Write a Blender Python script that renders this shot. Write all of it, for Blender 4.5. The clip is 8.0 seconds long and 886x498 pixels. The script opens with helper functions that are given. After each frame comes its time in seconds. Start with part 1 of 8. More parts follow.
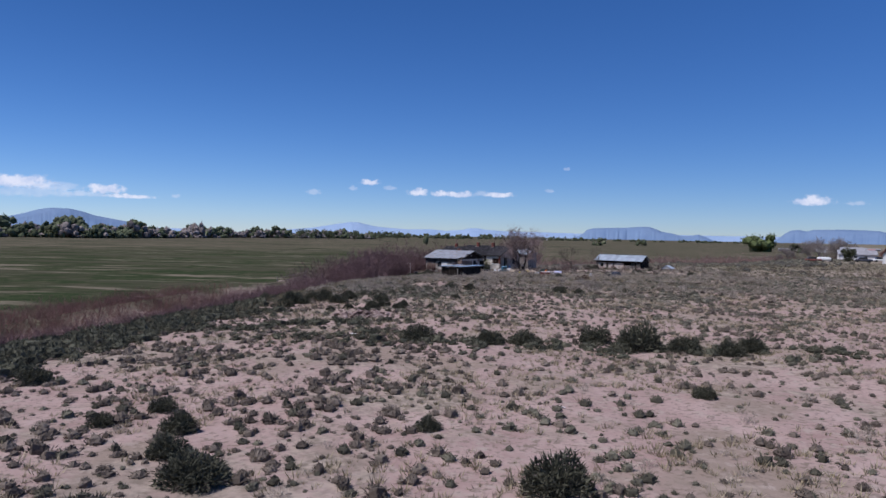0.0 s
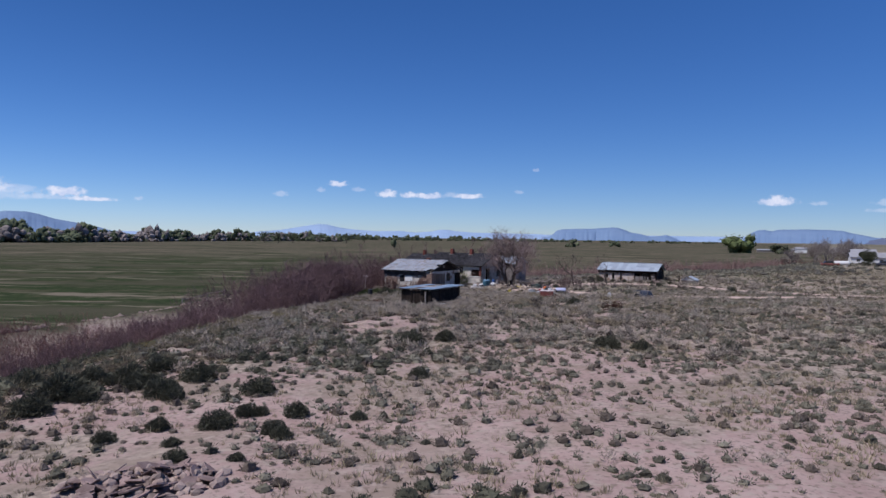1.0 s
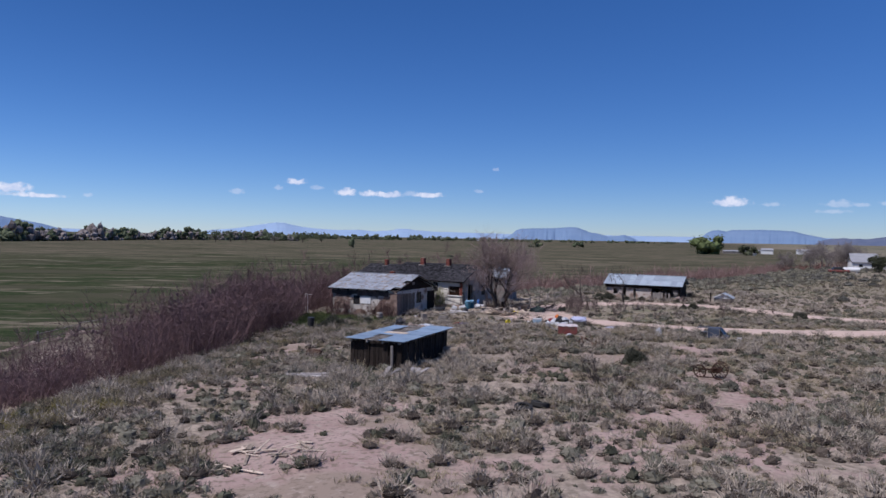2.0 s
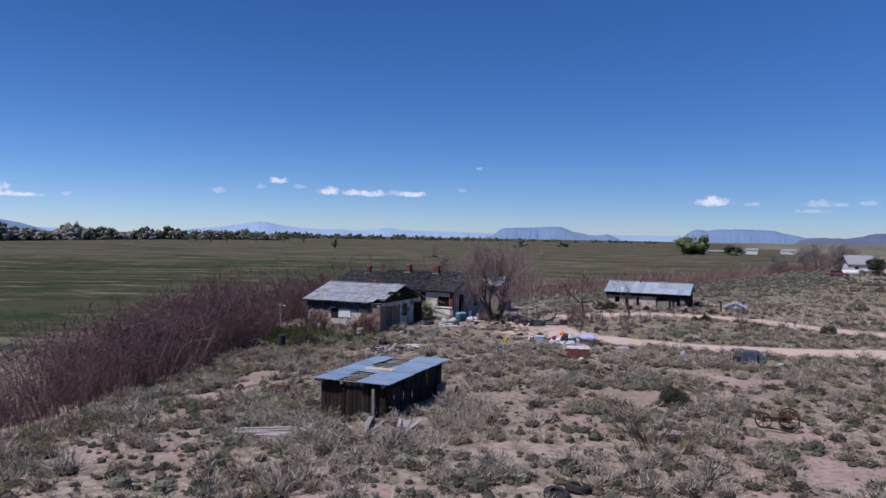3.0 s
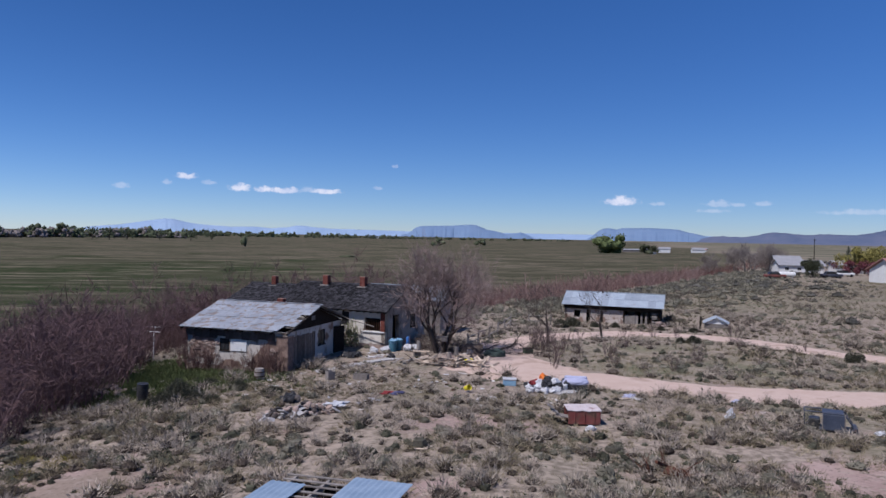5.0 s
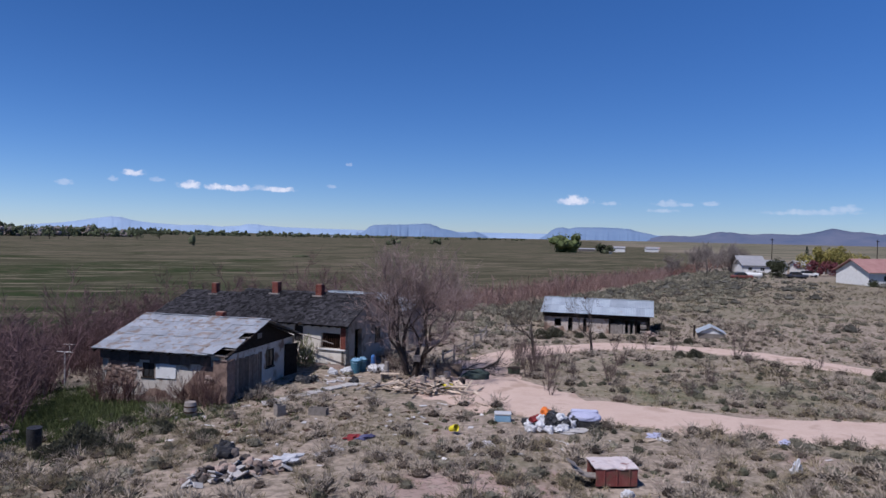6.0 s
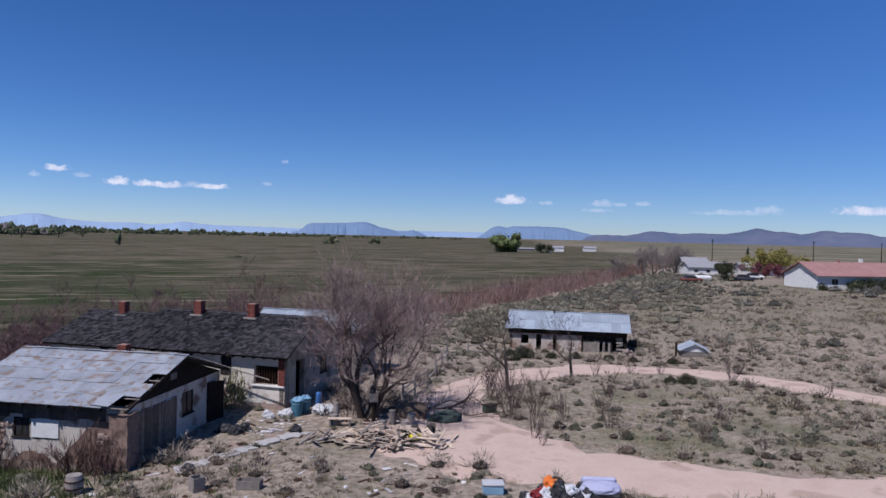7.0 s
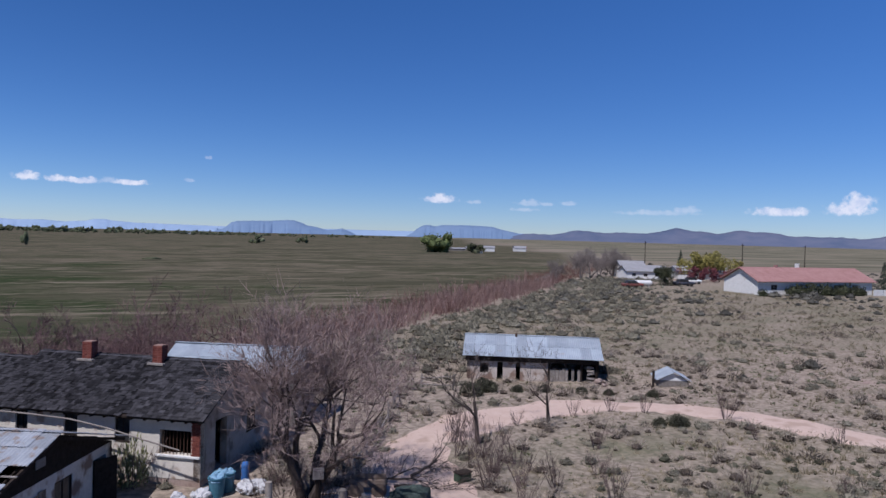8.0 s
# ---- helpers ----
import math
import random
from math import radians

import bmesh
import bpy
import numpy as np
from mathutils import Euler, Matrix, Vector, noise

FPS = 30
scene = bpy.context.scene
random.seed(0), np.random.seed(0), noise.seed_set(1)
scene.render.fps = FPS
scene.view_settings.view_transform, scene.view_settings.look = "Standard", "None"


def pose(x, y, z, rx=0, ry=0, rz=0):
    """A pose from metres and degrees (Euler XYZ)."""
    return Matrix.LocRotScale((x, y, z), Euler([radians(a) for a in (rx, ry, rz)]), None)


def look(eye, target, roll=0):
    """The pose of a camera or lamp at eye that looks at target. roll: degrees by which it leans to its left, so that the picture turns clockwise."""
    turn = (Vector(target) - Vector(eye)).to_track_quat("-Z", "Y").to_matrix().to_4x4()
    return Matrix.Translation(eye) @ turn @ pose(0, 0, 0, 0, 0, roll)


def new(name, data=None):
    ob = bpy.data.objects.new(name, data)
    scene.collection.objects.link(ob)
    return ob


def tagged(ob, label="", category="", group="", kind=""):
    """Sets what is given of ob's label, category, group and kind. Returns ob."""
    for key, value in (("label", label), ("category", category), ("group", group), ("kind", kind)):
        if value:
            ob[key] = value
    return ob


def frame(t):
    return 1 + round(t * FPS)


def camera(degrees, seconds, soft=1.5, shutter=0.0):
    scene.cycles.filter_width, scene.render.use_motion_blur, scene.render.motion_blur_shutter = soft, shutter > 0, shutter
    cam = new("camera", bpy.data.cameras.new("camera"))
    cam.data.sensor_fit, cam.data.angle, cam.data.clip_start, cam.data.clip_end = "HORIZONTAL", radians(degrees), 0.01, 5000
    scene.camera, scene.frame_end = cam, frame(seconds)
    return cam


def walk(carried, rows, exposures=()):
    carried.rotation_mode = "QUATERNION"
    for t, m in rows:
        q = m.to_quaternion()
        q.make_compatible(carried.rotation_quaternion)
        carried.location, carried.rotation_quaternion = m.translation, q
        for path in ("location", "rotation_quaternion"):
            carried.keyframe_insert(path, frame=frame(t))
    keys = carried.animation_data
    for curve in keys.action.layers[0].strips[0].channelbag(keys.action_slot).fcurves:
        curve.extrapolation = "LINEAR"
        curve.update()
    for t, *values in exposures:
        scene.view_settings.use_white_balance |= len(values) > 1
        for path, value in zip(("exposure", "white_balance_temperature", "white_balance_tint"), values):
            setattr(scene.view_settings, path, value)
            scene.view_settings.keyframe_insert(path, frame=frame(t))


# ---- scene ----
cam = camera(63.4, 8.0)
METRES, EYE, TILT, LEAN, TURN = 100.0, 6.3, -1.15, -1.1, 0.0
ROWS = [
    (0.0, 0.0, 0.0, 0.0, -0.0, 0.0, -0.0),
    (0.5, 0.0035, 0.1472, 0.0061, -1.7, 0.07, 0.14),
    (1.0, 0.0078, 0.2936, 0.0099, -2.42, 0.12, 0.35),
    (1.5, 0.0068, 0.4373, 0.0133, -4.44, 0.11, 0.28),
    (1.7, 0.0075, 0.4940, 0.0165, -4.95, 0.08, 0.25),
    (1.8, 0.0080, 0.5195, 0.0190, -5.2, 0.05, 0.23),
    (2.0, 0.0087, 0.5411, 0.0221, -5.66, 0.02, 0.21),
    (3.5, 0.0133, 0.6553, 0.0307, -8.08, -0.08, 0.22),
    (4.0, 0.0157, 0.6937, 0.0327, -9.77, -0.11, 0.25),
    (4.5, 0.0177, 0.7317, 0.0338, -11.1, -0.18, 0.24),
    (5.0, 0.0204, 0.7689, 0.0354, -13.73, -0.24, 0.21),
    (6.5, 0.0334, 0.8834, 0.0397, -19.4, -0.4, 0.14),
    (7.0, 0.0396, 0.921, 0.0449, -22.33, -0.47, 0.09),
    (7.5, 0.047, 0.9577, 0.051, -25.19, -0.54, 0.04),
    (8.0, 0.0553, 0.9942, 0.0567, -28.01, -0.6, -0.01),
]
LOOK = (0.0, 5950, 18)
walk(cam, [(t, pose(0, 0, EYE, TILT, LEAN, TURN) @ pose(METRES * x, METRES * y, METRES * z, 90 + pitch, roll, yaw)) for t, x, y, z, yaw, pitch, roll in ROWS], [(0.0, *LOOK), (8.0, *LOOK)])

# ---- sky and sun ----
SUN_FROM = Vector((-0.90, -0.43, 1.55)).normalized()
world = bpy.data.worlds.new("sky")
scene.world = world
world.use_nodes = True
wn = world.node_tree.nodes
sky = wn.new("ShaderNodeTexSky")
sky.sky_type = "NISHITA"
sky.sun_disc = False
sky.sun_elevation = math.asin(SUN_FROM.z)
sky.sun_rotation = -math.atan2(SUN_FROM.x, SUN_FROM.y)
sky.altitude = 2300
sky.air_density, sky.dust_density, sky.ozone_density = 1.0, 0.0, 4.0
deep = wn.new("ShaderNodeHueSaturation")
deep.inputs["Saturation"].default_value = 1.2
world.node_tree.links.new(sky.outputs[0], deep.inputs["Color"])
clear = wn.new("ShaderNodeMix")
clear.data_type, clear.blend_type = "RGBA", "MULTIPLY"
clear.inputs[0].default_value = 1.0
clear.inputs[7].default_value = (0.85, 0.95, 1.13, 1)
world.node_tree.links.new(deep.outputs[0], clear.inputs[6])
world.node_tree.links.new(clear.outputs[2], wn["Background"].inputs[0])
wn["Background"].inputs[1].default_value = 0.079
sun_data = bpy.data.lights.new("sun", "SUN")
sun_data.energy, sun_data.angle, sun_data.color = 4.5, radians(0.53), (1.0, 0.955, 0.90)
sun = new("sun", sun_data)
sun.matrix_world = look(SUN_FROM * 100, (0, 0, 0))


# ---- materials ----
def mat(name, a, b, scale=3.0, rough=0.85, metal=0.0, bump=0.3, fine=40.0, vary=0.0, island=0.0, stain=None, stain_scale=0.7, stain_cut=0.55, translucent=0.0):
    """Two colours mixed by coarse and fine noise in metres, with relief, stains and a change from piece to piece."""
    m = bpy.data.materials.new(name)
    m.use_nodes = True
    t = m.node_tree
    n, l = t.nodes, t.links
    bs = n["Principled BSDF"]
    geo = n.new("ShaderNodeNewGeometry")
    n1 = n.new("ShaderNodeTexNoise")
    n1.inputs["Scale"].default_value, n1.inputs["Detail"].default_value, n1.inputs["Roughness"].default_value = scale, 6, 0.65
    n2 = n.new("ShaderNodeTexNoise")
    n2.inputs["Scale"].default_value, n2.inputs["Detail"].default_value = fine, 3
    l.new(geo.outputs["Position"], n1.inputs["Vector"])
    l.new(geo.outputs["Position"], n2.inputs["Vector"])
    add = n.new("ShaderNodeMath")
    add.operation = "MULTIPLY_ADD"
    l.new(n2.outputs[0], add.inputs[0])
    add.inputs[1].default_value = 0.4
    l.new(n1.outputs[0], add.inputs[2])
    ramp = n.new("ShaderNodeMapRange")
    ramp.inputs[1].default_value, ramp.inputs[2].default_value = 0.5, 0.9
    l.new(add.outputs[0], ramp.inputs[0])
    mix = n.new("ShaderNodeMix")
    mix.data_type = "RGBA"
    mix.inputs[6].default_value, mix.inputs[7].default_value = (*a, 1), (*b, 1)
    l.new(ramp.outputs[0], mix.inputs[0])
    out = mix.outputs[2]
    if stain:
        n3 = n.new("ShaderNodeTexNoise")
        n3.inputs["Scale"].default_value, n3.inputs["Detail"].default_value = stain_scale, 8
        l.new(geo.outputs["Position"], n3.inputs["Vector"])
        r3 = n.new("ShaderNodeMapRange")
        r3.inputs[1].default_value, r3.inputs[2].default_value = stain_cut, stain_cut + 0.08
        l.new(n3.outputs[0], r3.inputs[0])
        mx = n.new("ShaderNodeMix")
        mx.data_type = "RGBA"
        mx.inputs[7].default_value = (*stain, 1)
        l.new(r3.outputs[0], mx.inputs[0])
        l.new(out, mx.inputs[6])
        out = mx.outputs[2]
    for amount, source in ((vary, "obj"), (island, "isl")):
        if amount:
            if source == "obj":
                src = n.new("ShaderNodeObjectInfo").outputs["Random"]
            else:
                src = geo.outputs["Random Per Island"]
            r = n.new("ShaderNodeMapRange")
            r.inputs[3].default_value, r.inputs[4].default_value = 1 - amount, 1 + amount
            l.new(src, r.inputs[0])
            hs = n.new("ShaderNodeHueSaturation")
            l.new(r.outputs[0], hs.inputs["Value"])
            l.new(out, hs.inputs["Color"])
            out = hs.outputs[0]
    l.new(out, bs.inputs["Base Color"])
    bs.inputs["Roughness"].default_value, bs.inputs["Metallic"].default_value = rough, metal
    bs.inputs["Specular IOR Level"].default_value = 0.12
    if bump:
        bp = n.new("ShaderNodeBump")
        bp.inputs["Strength"].default_value, bp.inputs["Distance"].default_value = bump, 0.03
        l.new(add.outputs[0], bp.inputs["Height"])
        l.new(bp.outputs[0], bs.inputs["Normal"])
    if translucent:
        tr = n.new("ShaderNodeBsdfTranslucent")
        l.new(out, tr.inputs[0])
        ms = n.new("ShaderNodeMixShader")
        ms.inputs[0].default_value = translucent
        l.new(bs.outputs[0], ms.inputs[1])
        l.new(tr.outputs[0], ms.inputs[2])
        l.new(ms.outputs[0], n["Material Output"].inputs[0])
    return m


def ground_material():
    """Pinkish soil, pale gravel and dry litter, with pasture where the attribute field says so."""
    m = mat("soil", (0.270, 0.187, 0.162), (0.375, 0.284, 0.248), 0.5, 0.95, 0, 0.6, 6.0, stain=(0.25, 0.195, 0.155), stain_scale=0.22, stain_cut=0.52)
    t = m.node_tree
    n, l = t.nodes, t.links
    bs = n["Principled BSDF"]
    bs.inputs["Specular IOR Level"].default_value = 0.0
    base = bs.inputs["Base Color"].links[0].from_socket
    geo = next(k for k in n if k.type == "NEW_GEOMETRY")

    def noise_of(scale, detail=5, stretch=None):
        q = n.new("ShaderNodeTexNoise")
        q.inputs["Scale"].default_value, q.inputs["Detail"].default_value, q.inputs["Roughness"].default_value = scale, detail, 0.6
        if stretch:
            mp = n.new("ShaderNodeMapping")
            mp.inputs["Rotation"].default_value = (0, 0, radians(stretch[2]))
            mp.inputs["Scale"].default_value = (stretch[0], stretch[1], 1)
            l.new(geo.outputs["Position"], mp.inputs[0])
            l.new(mp.outputs[0], q.inputs["Vector"])
        else:
            l.new(geo.outputs["Position"], q.inputs["Vector"])
        return q.outputs[0]

    def ranged(sock, lo, hi):
        r = n.new("ShaderNodeMapRange")
        r.inputs[1].default_value, r.inputs[2].default_value = lo, hi
        l.new(sock, r.inputs[0])
        return r.outputs[0]

    def mixed(f, a, b):
        x = n.new("ShaderNodeMix")
        x.data_type = "RGBA"
        l.new(f, x.inputs[0])
        for s, v in ((x.inputs[6], a), (x.inputs[7], b)):
            if isinstance(v, tuple):
                s.default_value = (*v, 1)
            else:
                l.new(v, s)
        return x.outputs[2]

    def attr(name):
        q = n.new("ShaderNodeAttribute")
        q.attribute_name = name
        return q.outputs["Fac"]

    # pebbles, low dry growth and litter on the bare soil
    soil = mixed(ranged(noise_of(2.2, 8), 0.54, 0.66), base, (0.33, 0.27, 0.225))
    soil = mixed(ranged(noise_of(5.0, 5), 0.53, 0.63), soil, (0.185, 0.145, 0.115))
    growth = mixed(ranged(noise_of(3.2, 8), 0.40, 0.60), (0.335, 0.275, 0.220), (0.180, 0.148, 0.116))
    cover = n.new("ShaderNodeMath")
    cover.operation = "ADD"
    l.new(attr("growth"), cover.inputs[0])
    l.new(noise_of(0.45, 9), cover.inputs[1])
    soil = mixed(ranged(cover.outputs[0], 0.93, 1.07), soil, growth)
    # pasture: dry straw and fresh green in fine drifts and rows
    dry = mixed(ranged(noise_of(0.9, 7), 0.35, 0.68), (0.128, 0.111, 0.078), (0.076, 0.069, 0.047))
    green = mixed(ranged(noise_of(1.1, 8), 0.35, 0.68), (0.022, 0.034, 0.016), (0.046, 0.058, 0.028))
    lush = n.new("ShaderNodeMath")
    lush.operation = "MULTIPLY_ADD"
    l.new(attr("lush"), lush.inputs[0])
    lush.inputs[1].default_value = 0.24
    l.new(noise_of(0.022, 10), lush.inputs[2])
    pasture = mixed(ranged(lush.outputs[0], 0.50, 0.66), dry, green)
    pasture = mixed(ranged(noise_of(0.16, 9), 0.50, 0.72), pasture, (0.092, 0.079, 0.053))
    pasture = mixed(ranged(noise_of(0.20, 9, (0.22, 1.0, 12)), 0.53, 0.61), pasture, (0.152, 0.130, 0.094))
    pasture = mixed(ranged(noise_of(0.30, 9, (0.26, 1.0, 16)), 0.52, 0.61), pasture, (0.044, 0.048, 0.028))
    pasture = mixed(ranged(noise_of(0.05, 10, (0.22, 1.0, 8)), 0.52, 0.62), pasture, (0.062, 0.060, 0.039))
    out = mixed(attr("field"), soil, pasture)
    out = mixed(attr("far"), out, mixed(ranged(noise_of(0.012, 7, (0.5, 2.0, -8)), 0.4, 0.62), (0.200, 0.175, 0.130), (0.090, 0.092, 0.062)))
    out = mixed(attr("turf"), out, mixed(ranged(noise_of(2.5, 5), 0.4, 0.62), (0.135, 0.132, 0.078), (0.064, 0.084, 0.040)))
    l.new(out, bs.inputs["Base Color"])
    return m


SOIL = ground_material()
ROAD = mat("packed_dirt", (0.44, 0.325, 0.26), (0.53, 0.41, 0.34), 0.5, 0.95, 0, 0.5, 9.0, stain=(0.38, 0.28, 0.22), stain_scale=0.5, stain_cut=0.56)
SAGE = mat("sage_leaf", (0.106, 0.099, 0.074), (0.205, 0.190, 0.144), 1.1, 0.9, 0, 0, 30, island=0.45, translucent=0.15)
SAGE_DARK = mat("greasewood_leaf", (0.050, 0.052, 0.037), (0.108, 0.105, 0.072), 1.3, 0.9, 0, 0, 30, island=0.45, translucent=0.15)
OLIVE_SHRUB = mat("olive_shrub_leaf", (0.068, 0.064, 0.047), (0.140, 0.130, 0.094), 1.2, 0.9, 0, 0, 30, island=0.5, translucent=0.12)
GREY_SAGE = mat("grey_sage_leaf", (0.058, 0.056, 0.048), (0.118, 0.113, 0.094), 0.3, 0.9, 0, 0, 10, island=0.5, translucent=0.1)
HERB = mat("dry_herb_twig", (0.085, 0.068, 0.055), (0.175, 0.145, 0.115), 1.3, 0.9, 0, 0, 30, island=0.4, translucent=0.1)
BRUSH = mat("rabbitbrush_twig", (0.240, 0.203, 0.165), (0.435, 0.372, 0.292), 0.9, 0.9, 0, 0, 30, island=0.4, translucent=0.15)
STRAW = mat("dry_grass", (0.256, 0.212, 0.133), (0.355, 0.306, 0.207), 0.5, 0.9, 0, 0, 30, island=0.35, translucent=0.2)
# stems dark enough to paint shade into the heart of the brush
CORE_SHADE = mat("core_shade_stem", (0.038, 0.030, 0.024), (0.075, 0.060, 0.048), 2.0, 0.95, 0, 0, 30, island=0.4)
GREEN = mat("green_weed", (0.062, 0.084, 0.030), (0.120, 0.140, 0.060), 0.6, 0.9, 0, 0, 30, island=0.4, translucent=0.25)
OLIVE = mat("olive_grass", (0.128, 0.108, 0.067), (0.208, 0.178, 0.116), 0.6, 0.9, 0, 0, 30, island=0.4, translucent=0.2)
STRAW_BRUSH = mat("straw_brush_twig", (0.190, 0.162, 0.105), (0.330, 0.275, 0.180), 0.7, 0.9, 0, 0, 30, island=0.35, translucent=0.15)
YELLOW_BRUSH = mat("yellow_brush", (0.188, 0.158, 0.045), (0.247, 0.210, 0.075), 0.6, 0.9, 0, 0, 30, island=0.35, translucent=0.2)
WILLOW = mat("willow_twig", (0.098, 0.060, 0.060), (0.180, 0.116, 0.112), 0.25, 0.85, 0, 0, 20, island=0.4)
WILLOW_PINK = mat("pink_willow_twig", (0.175, 0.112, 0.098), (0.265, 0.182, 0.160), 0.2, 0.85, 0, 0, 20, island=0.4)
WILLOW_RED = mat("red_willow_twig", (0.130, 0.066, 0.056), (0.195, 0.110, 0.094), 0.25, 0.85, 0, 0, 20, island=0.4)
BARK = mat("bark", (0.050, 0.039, 0.034), (0.086, 0.070, 0.061), 4, 0.9, 0, 0.5, 30, island=0.25)
FAR_LEAF = mat("spring_leaf", (0.075, 0.090, 0.050), (0.135, 0.152, 0.088), 0.05, 0.9, 0, 0, 2, island=0.35, translucent=0.2)
FAR_BARE = mat("far_bare_twig", (0.165, 0.140, 0.128), (0.235, 0.205, 0.185), 0.05, 0.9, 0, 0, 2, island=0.3)


# ---- geometry helpers ----
def make_mesh(name, v, f):
    """A mesh from vertices (n, 3) and triangles (m, 3)."""
    v, f = np.asarray(v, dtype=np.float32), np.asarray(f, dtype=np.int32)
    me = bpy.data.meshes.new(name)
    me.vertices.add(len(v))
    me.vertices.foreach_set("co", v.ravel())
    me.loops.add(f.size)
    me.loops.foreach_set("vertex_index", f.ravel())
    me.polygons.add(len(f))
    me.polygons.foreach_set("loop_start", np.arange(0, f.size, 3, dtype=np.int32))
    me.update(calc_edges=True)
    me.shade_flat()
    return me


def join(*pieces):
    vs, fs, k = [], [], 0
    for v, f in pieces:
        v, f = np.asarray(v, float), np.asarray(f, int)
        vs.append(v)
        fs.append(f + k)
        k += len(v)
    return np.concatenate(vs), np.concatenate(fs)


def moved(piece, m):
    v, f = piece
    m = np.array(m)
    return np.asarray(v, float) @ m[:3, :3].T + m[:3, 3], f


def quads(q):
    q = np.asarray(q, int)
    return np.concatenate([q[:, [0, 1, 2]], q[:, [0, 2, 3]]])


def box(x0, x1, y0, y1, z0, z1):
    v = [(x, y, z) for x in (x0, x1) for y in (y0, y1) for z in (z0, z1)]
    return np.array(v, float), quads([(0, 1, 3, 2), (4, 6, 7, 5), (0, 4, 5, 1), (2, 3, 7, 6), (0, 2, 6, 4), (1, 5, 7, 3)])


def bevel_box(x0, x1, y0, y1, z0, z1, w=0.02):
    """A box whose twelve edges are chamfered."""
    pts = []
    for sx, x in ((-1, x0), (1, x1)):
        for sy, y in ((-1, y0), (1, y1)):
            for sz, z in ((-1, z0), (1, z1)):
                pts += [(x - sx * w, y - sy * w, z), (x - sx * w, y, z - sz * w), (x, y - sy * w, z - sz * w)]
    bm = bmesh.new()
    for p in pts:
        bm.verts.new(p)
    bmesh.ops.convex_hull(bm, input=bm.verts)
    return from_bm(bm)


def from_bm(bm):
    bmesh.ops.triangulate(bm, faces=bm.faces[:])
    bmesh.ops.recalc_face_normals(bm, faces=bm.faces[:])
    bm.verts.index_update()
    v = np.array([p.co[:] for p in bm.verts])
    f = np.array([[p.index for p in q.verts] for q in bm.faces])
    bm.free()
    return v, f


def prism(profile, y0, y1):
    """A convex outline in x and z, drawn out along y."""
    n = len(profile)
    v = [(x, y0, z) for x, z in profile] + [(x, y1, z) for x, z in profile]
    f = [(0, i, i + 1) for i in range(1, n - 1)] + [(n, n + i + 1, n + i) for i in range(1, n - 1)]
    for i in range(n):
        j = (i + 1) % n
        f += [(i, n + i, n + j), (i, n + j, j)]
    return np.array(v, float), np.array(f)


def tube(points, radii, sides=6):
    """A tapered tube along points."""
    p = np.asarray(points, float)
    r = np.asarray(radii, float)
    d = np.gradient(p, axis=0)
    d /= np.linalg.norm(d, axis=1)[:, None] + 1e-9
    ref = np.where(np.abs(d[:, 2:3]) > 0.9, np.array([[1.0, 0, 0]]), np.array([[0, 0, 1.0]]))
    a = np.cross(d, ref)
    a /= np.linalg.norm(a, axis=1)[:, None] + 1e-9
    b = np.cross(d, a)
    ang = np.linspace(0, 2 * math.pi, sides, endpoint=False)
    ring = np.cos(ang)[None, :, None] * a[:, None] + np.sin(ang)[None, :, None] * b[:, None]
    v = (p[:, None] + ring * r[:, None, None]).reshape(-1, 3)
    f = []
    for i in range(len(p) - 1):
        for k in range(sides):
            j = (k + 1) % sides
            q = (i * sides + k, i * sides + j, (i + 1) * sides + j, (i + 1) * sides + k)
            f += [(q[0], q[1], q[2]), (q[0], q[2], q[3])]
    e = (len(p) - 1) * sides
    f += [(0, k + 1, k) for k in range(1, sides - 1)] + [(e, e + k, e + k + 1) for k in range(1, sides - 1)]
    return v, np.array(f)


def lathe(profile, sides=16):
    """Turns (radius, z) points round z; closed at both ends."""
    p = [(0, 0, z) for r, z in profile]
    v, f = tube([(0, 0, i * 1.0) for i in range(len(profile))], [1] * len(profile), sides)
    v = v.reshape(len(profile), sides, 3)
    for i, (r, z) in enumerate(profile):
        v[i, :, 0] *= r
        v[i, :, 1] *= r
        v[i, :, 2] = z
    return v.reshape(-1, 3), f


def thing(name, label, category, m=None, group="", kind=""):
    """An empty at the base of a thing."""
    ob = new(name)
    ob.empty_display_size = 0.2
    ob.matrix_world = m or Matrix.Identity(4)
    return tagged(ob, label, category, group, kind)


def part(name, piece, material, parent=None, label=""):
    me = piece if isinstance(piece, bpy.types.Mesh) else make_mesh(name, *piece)
    if not me.materials:
        me.materials.append(material)
    ob = new(name, me)
    ob.parent = parent
    if label:
        ob["label"] = label
    return ob


def solid(name, piece, material, label, category, m=None, group="", kind=""):
    """A thing of one mesh."""
    ob = part(name, piece, material)
    ob.matrix_world = m or Matrix.Identity(4)
    return tagged(ob, label, category, group, kind)


# ---- the lie of the land ----
def smooth(a, b, x):
    t = np.clip((np.asarray(x, float) - a) / (b - a), 0, 1)
    return t * t * (3 - 2 * t)


def waves(x, y, scale, seed):
    """A cheap smooth noise about 0, of about -1 to 1."""
    g = np.random.default_rng(seed)
    out = 0
    for k in range(7):
        a, ph, s = g.uniform(0, 6.28), g.uniform(0, 6.28), scale * g.uniform(0.6, 1.9)
        out = out + np.sin((x * math.cos(a) + y * math.sin(a)) / s * 6.28 + ph + 1.3 * np.sin((x * math.sin(a) - y * math.cos(a)) / s * 3.1 + ph))
    return out / 3.2


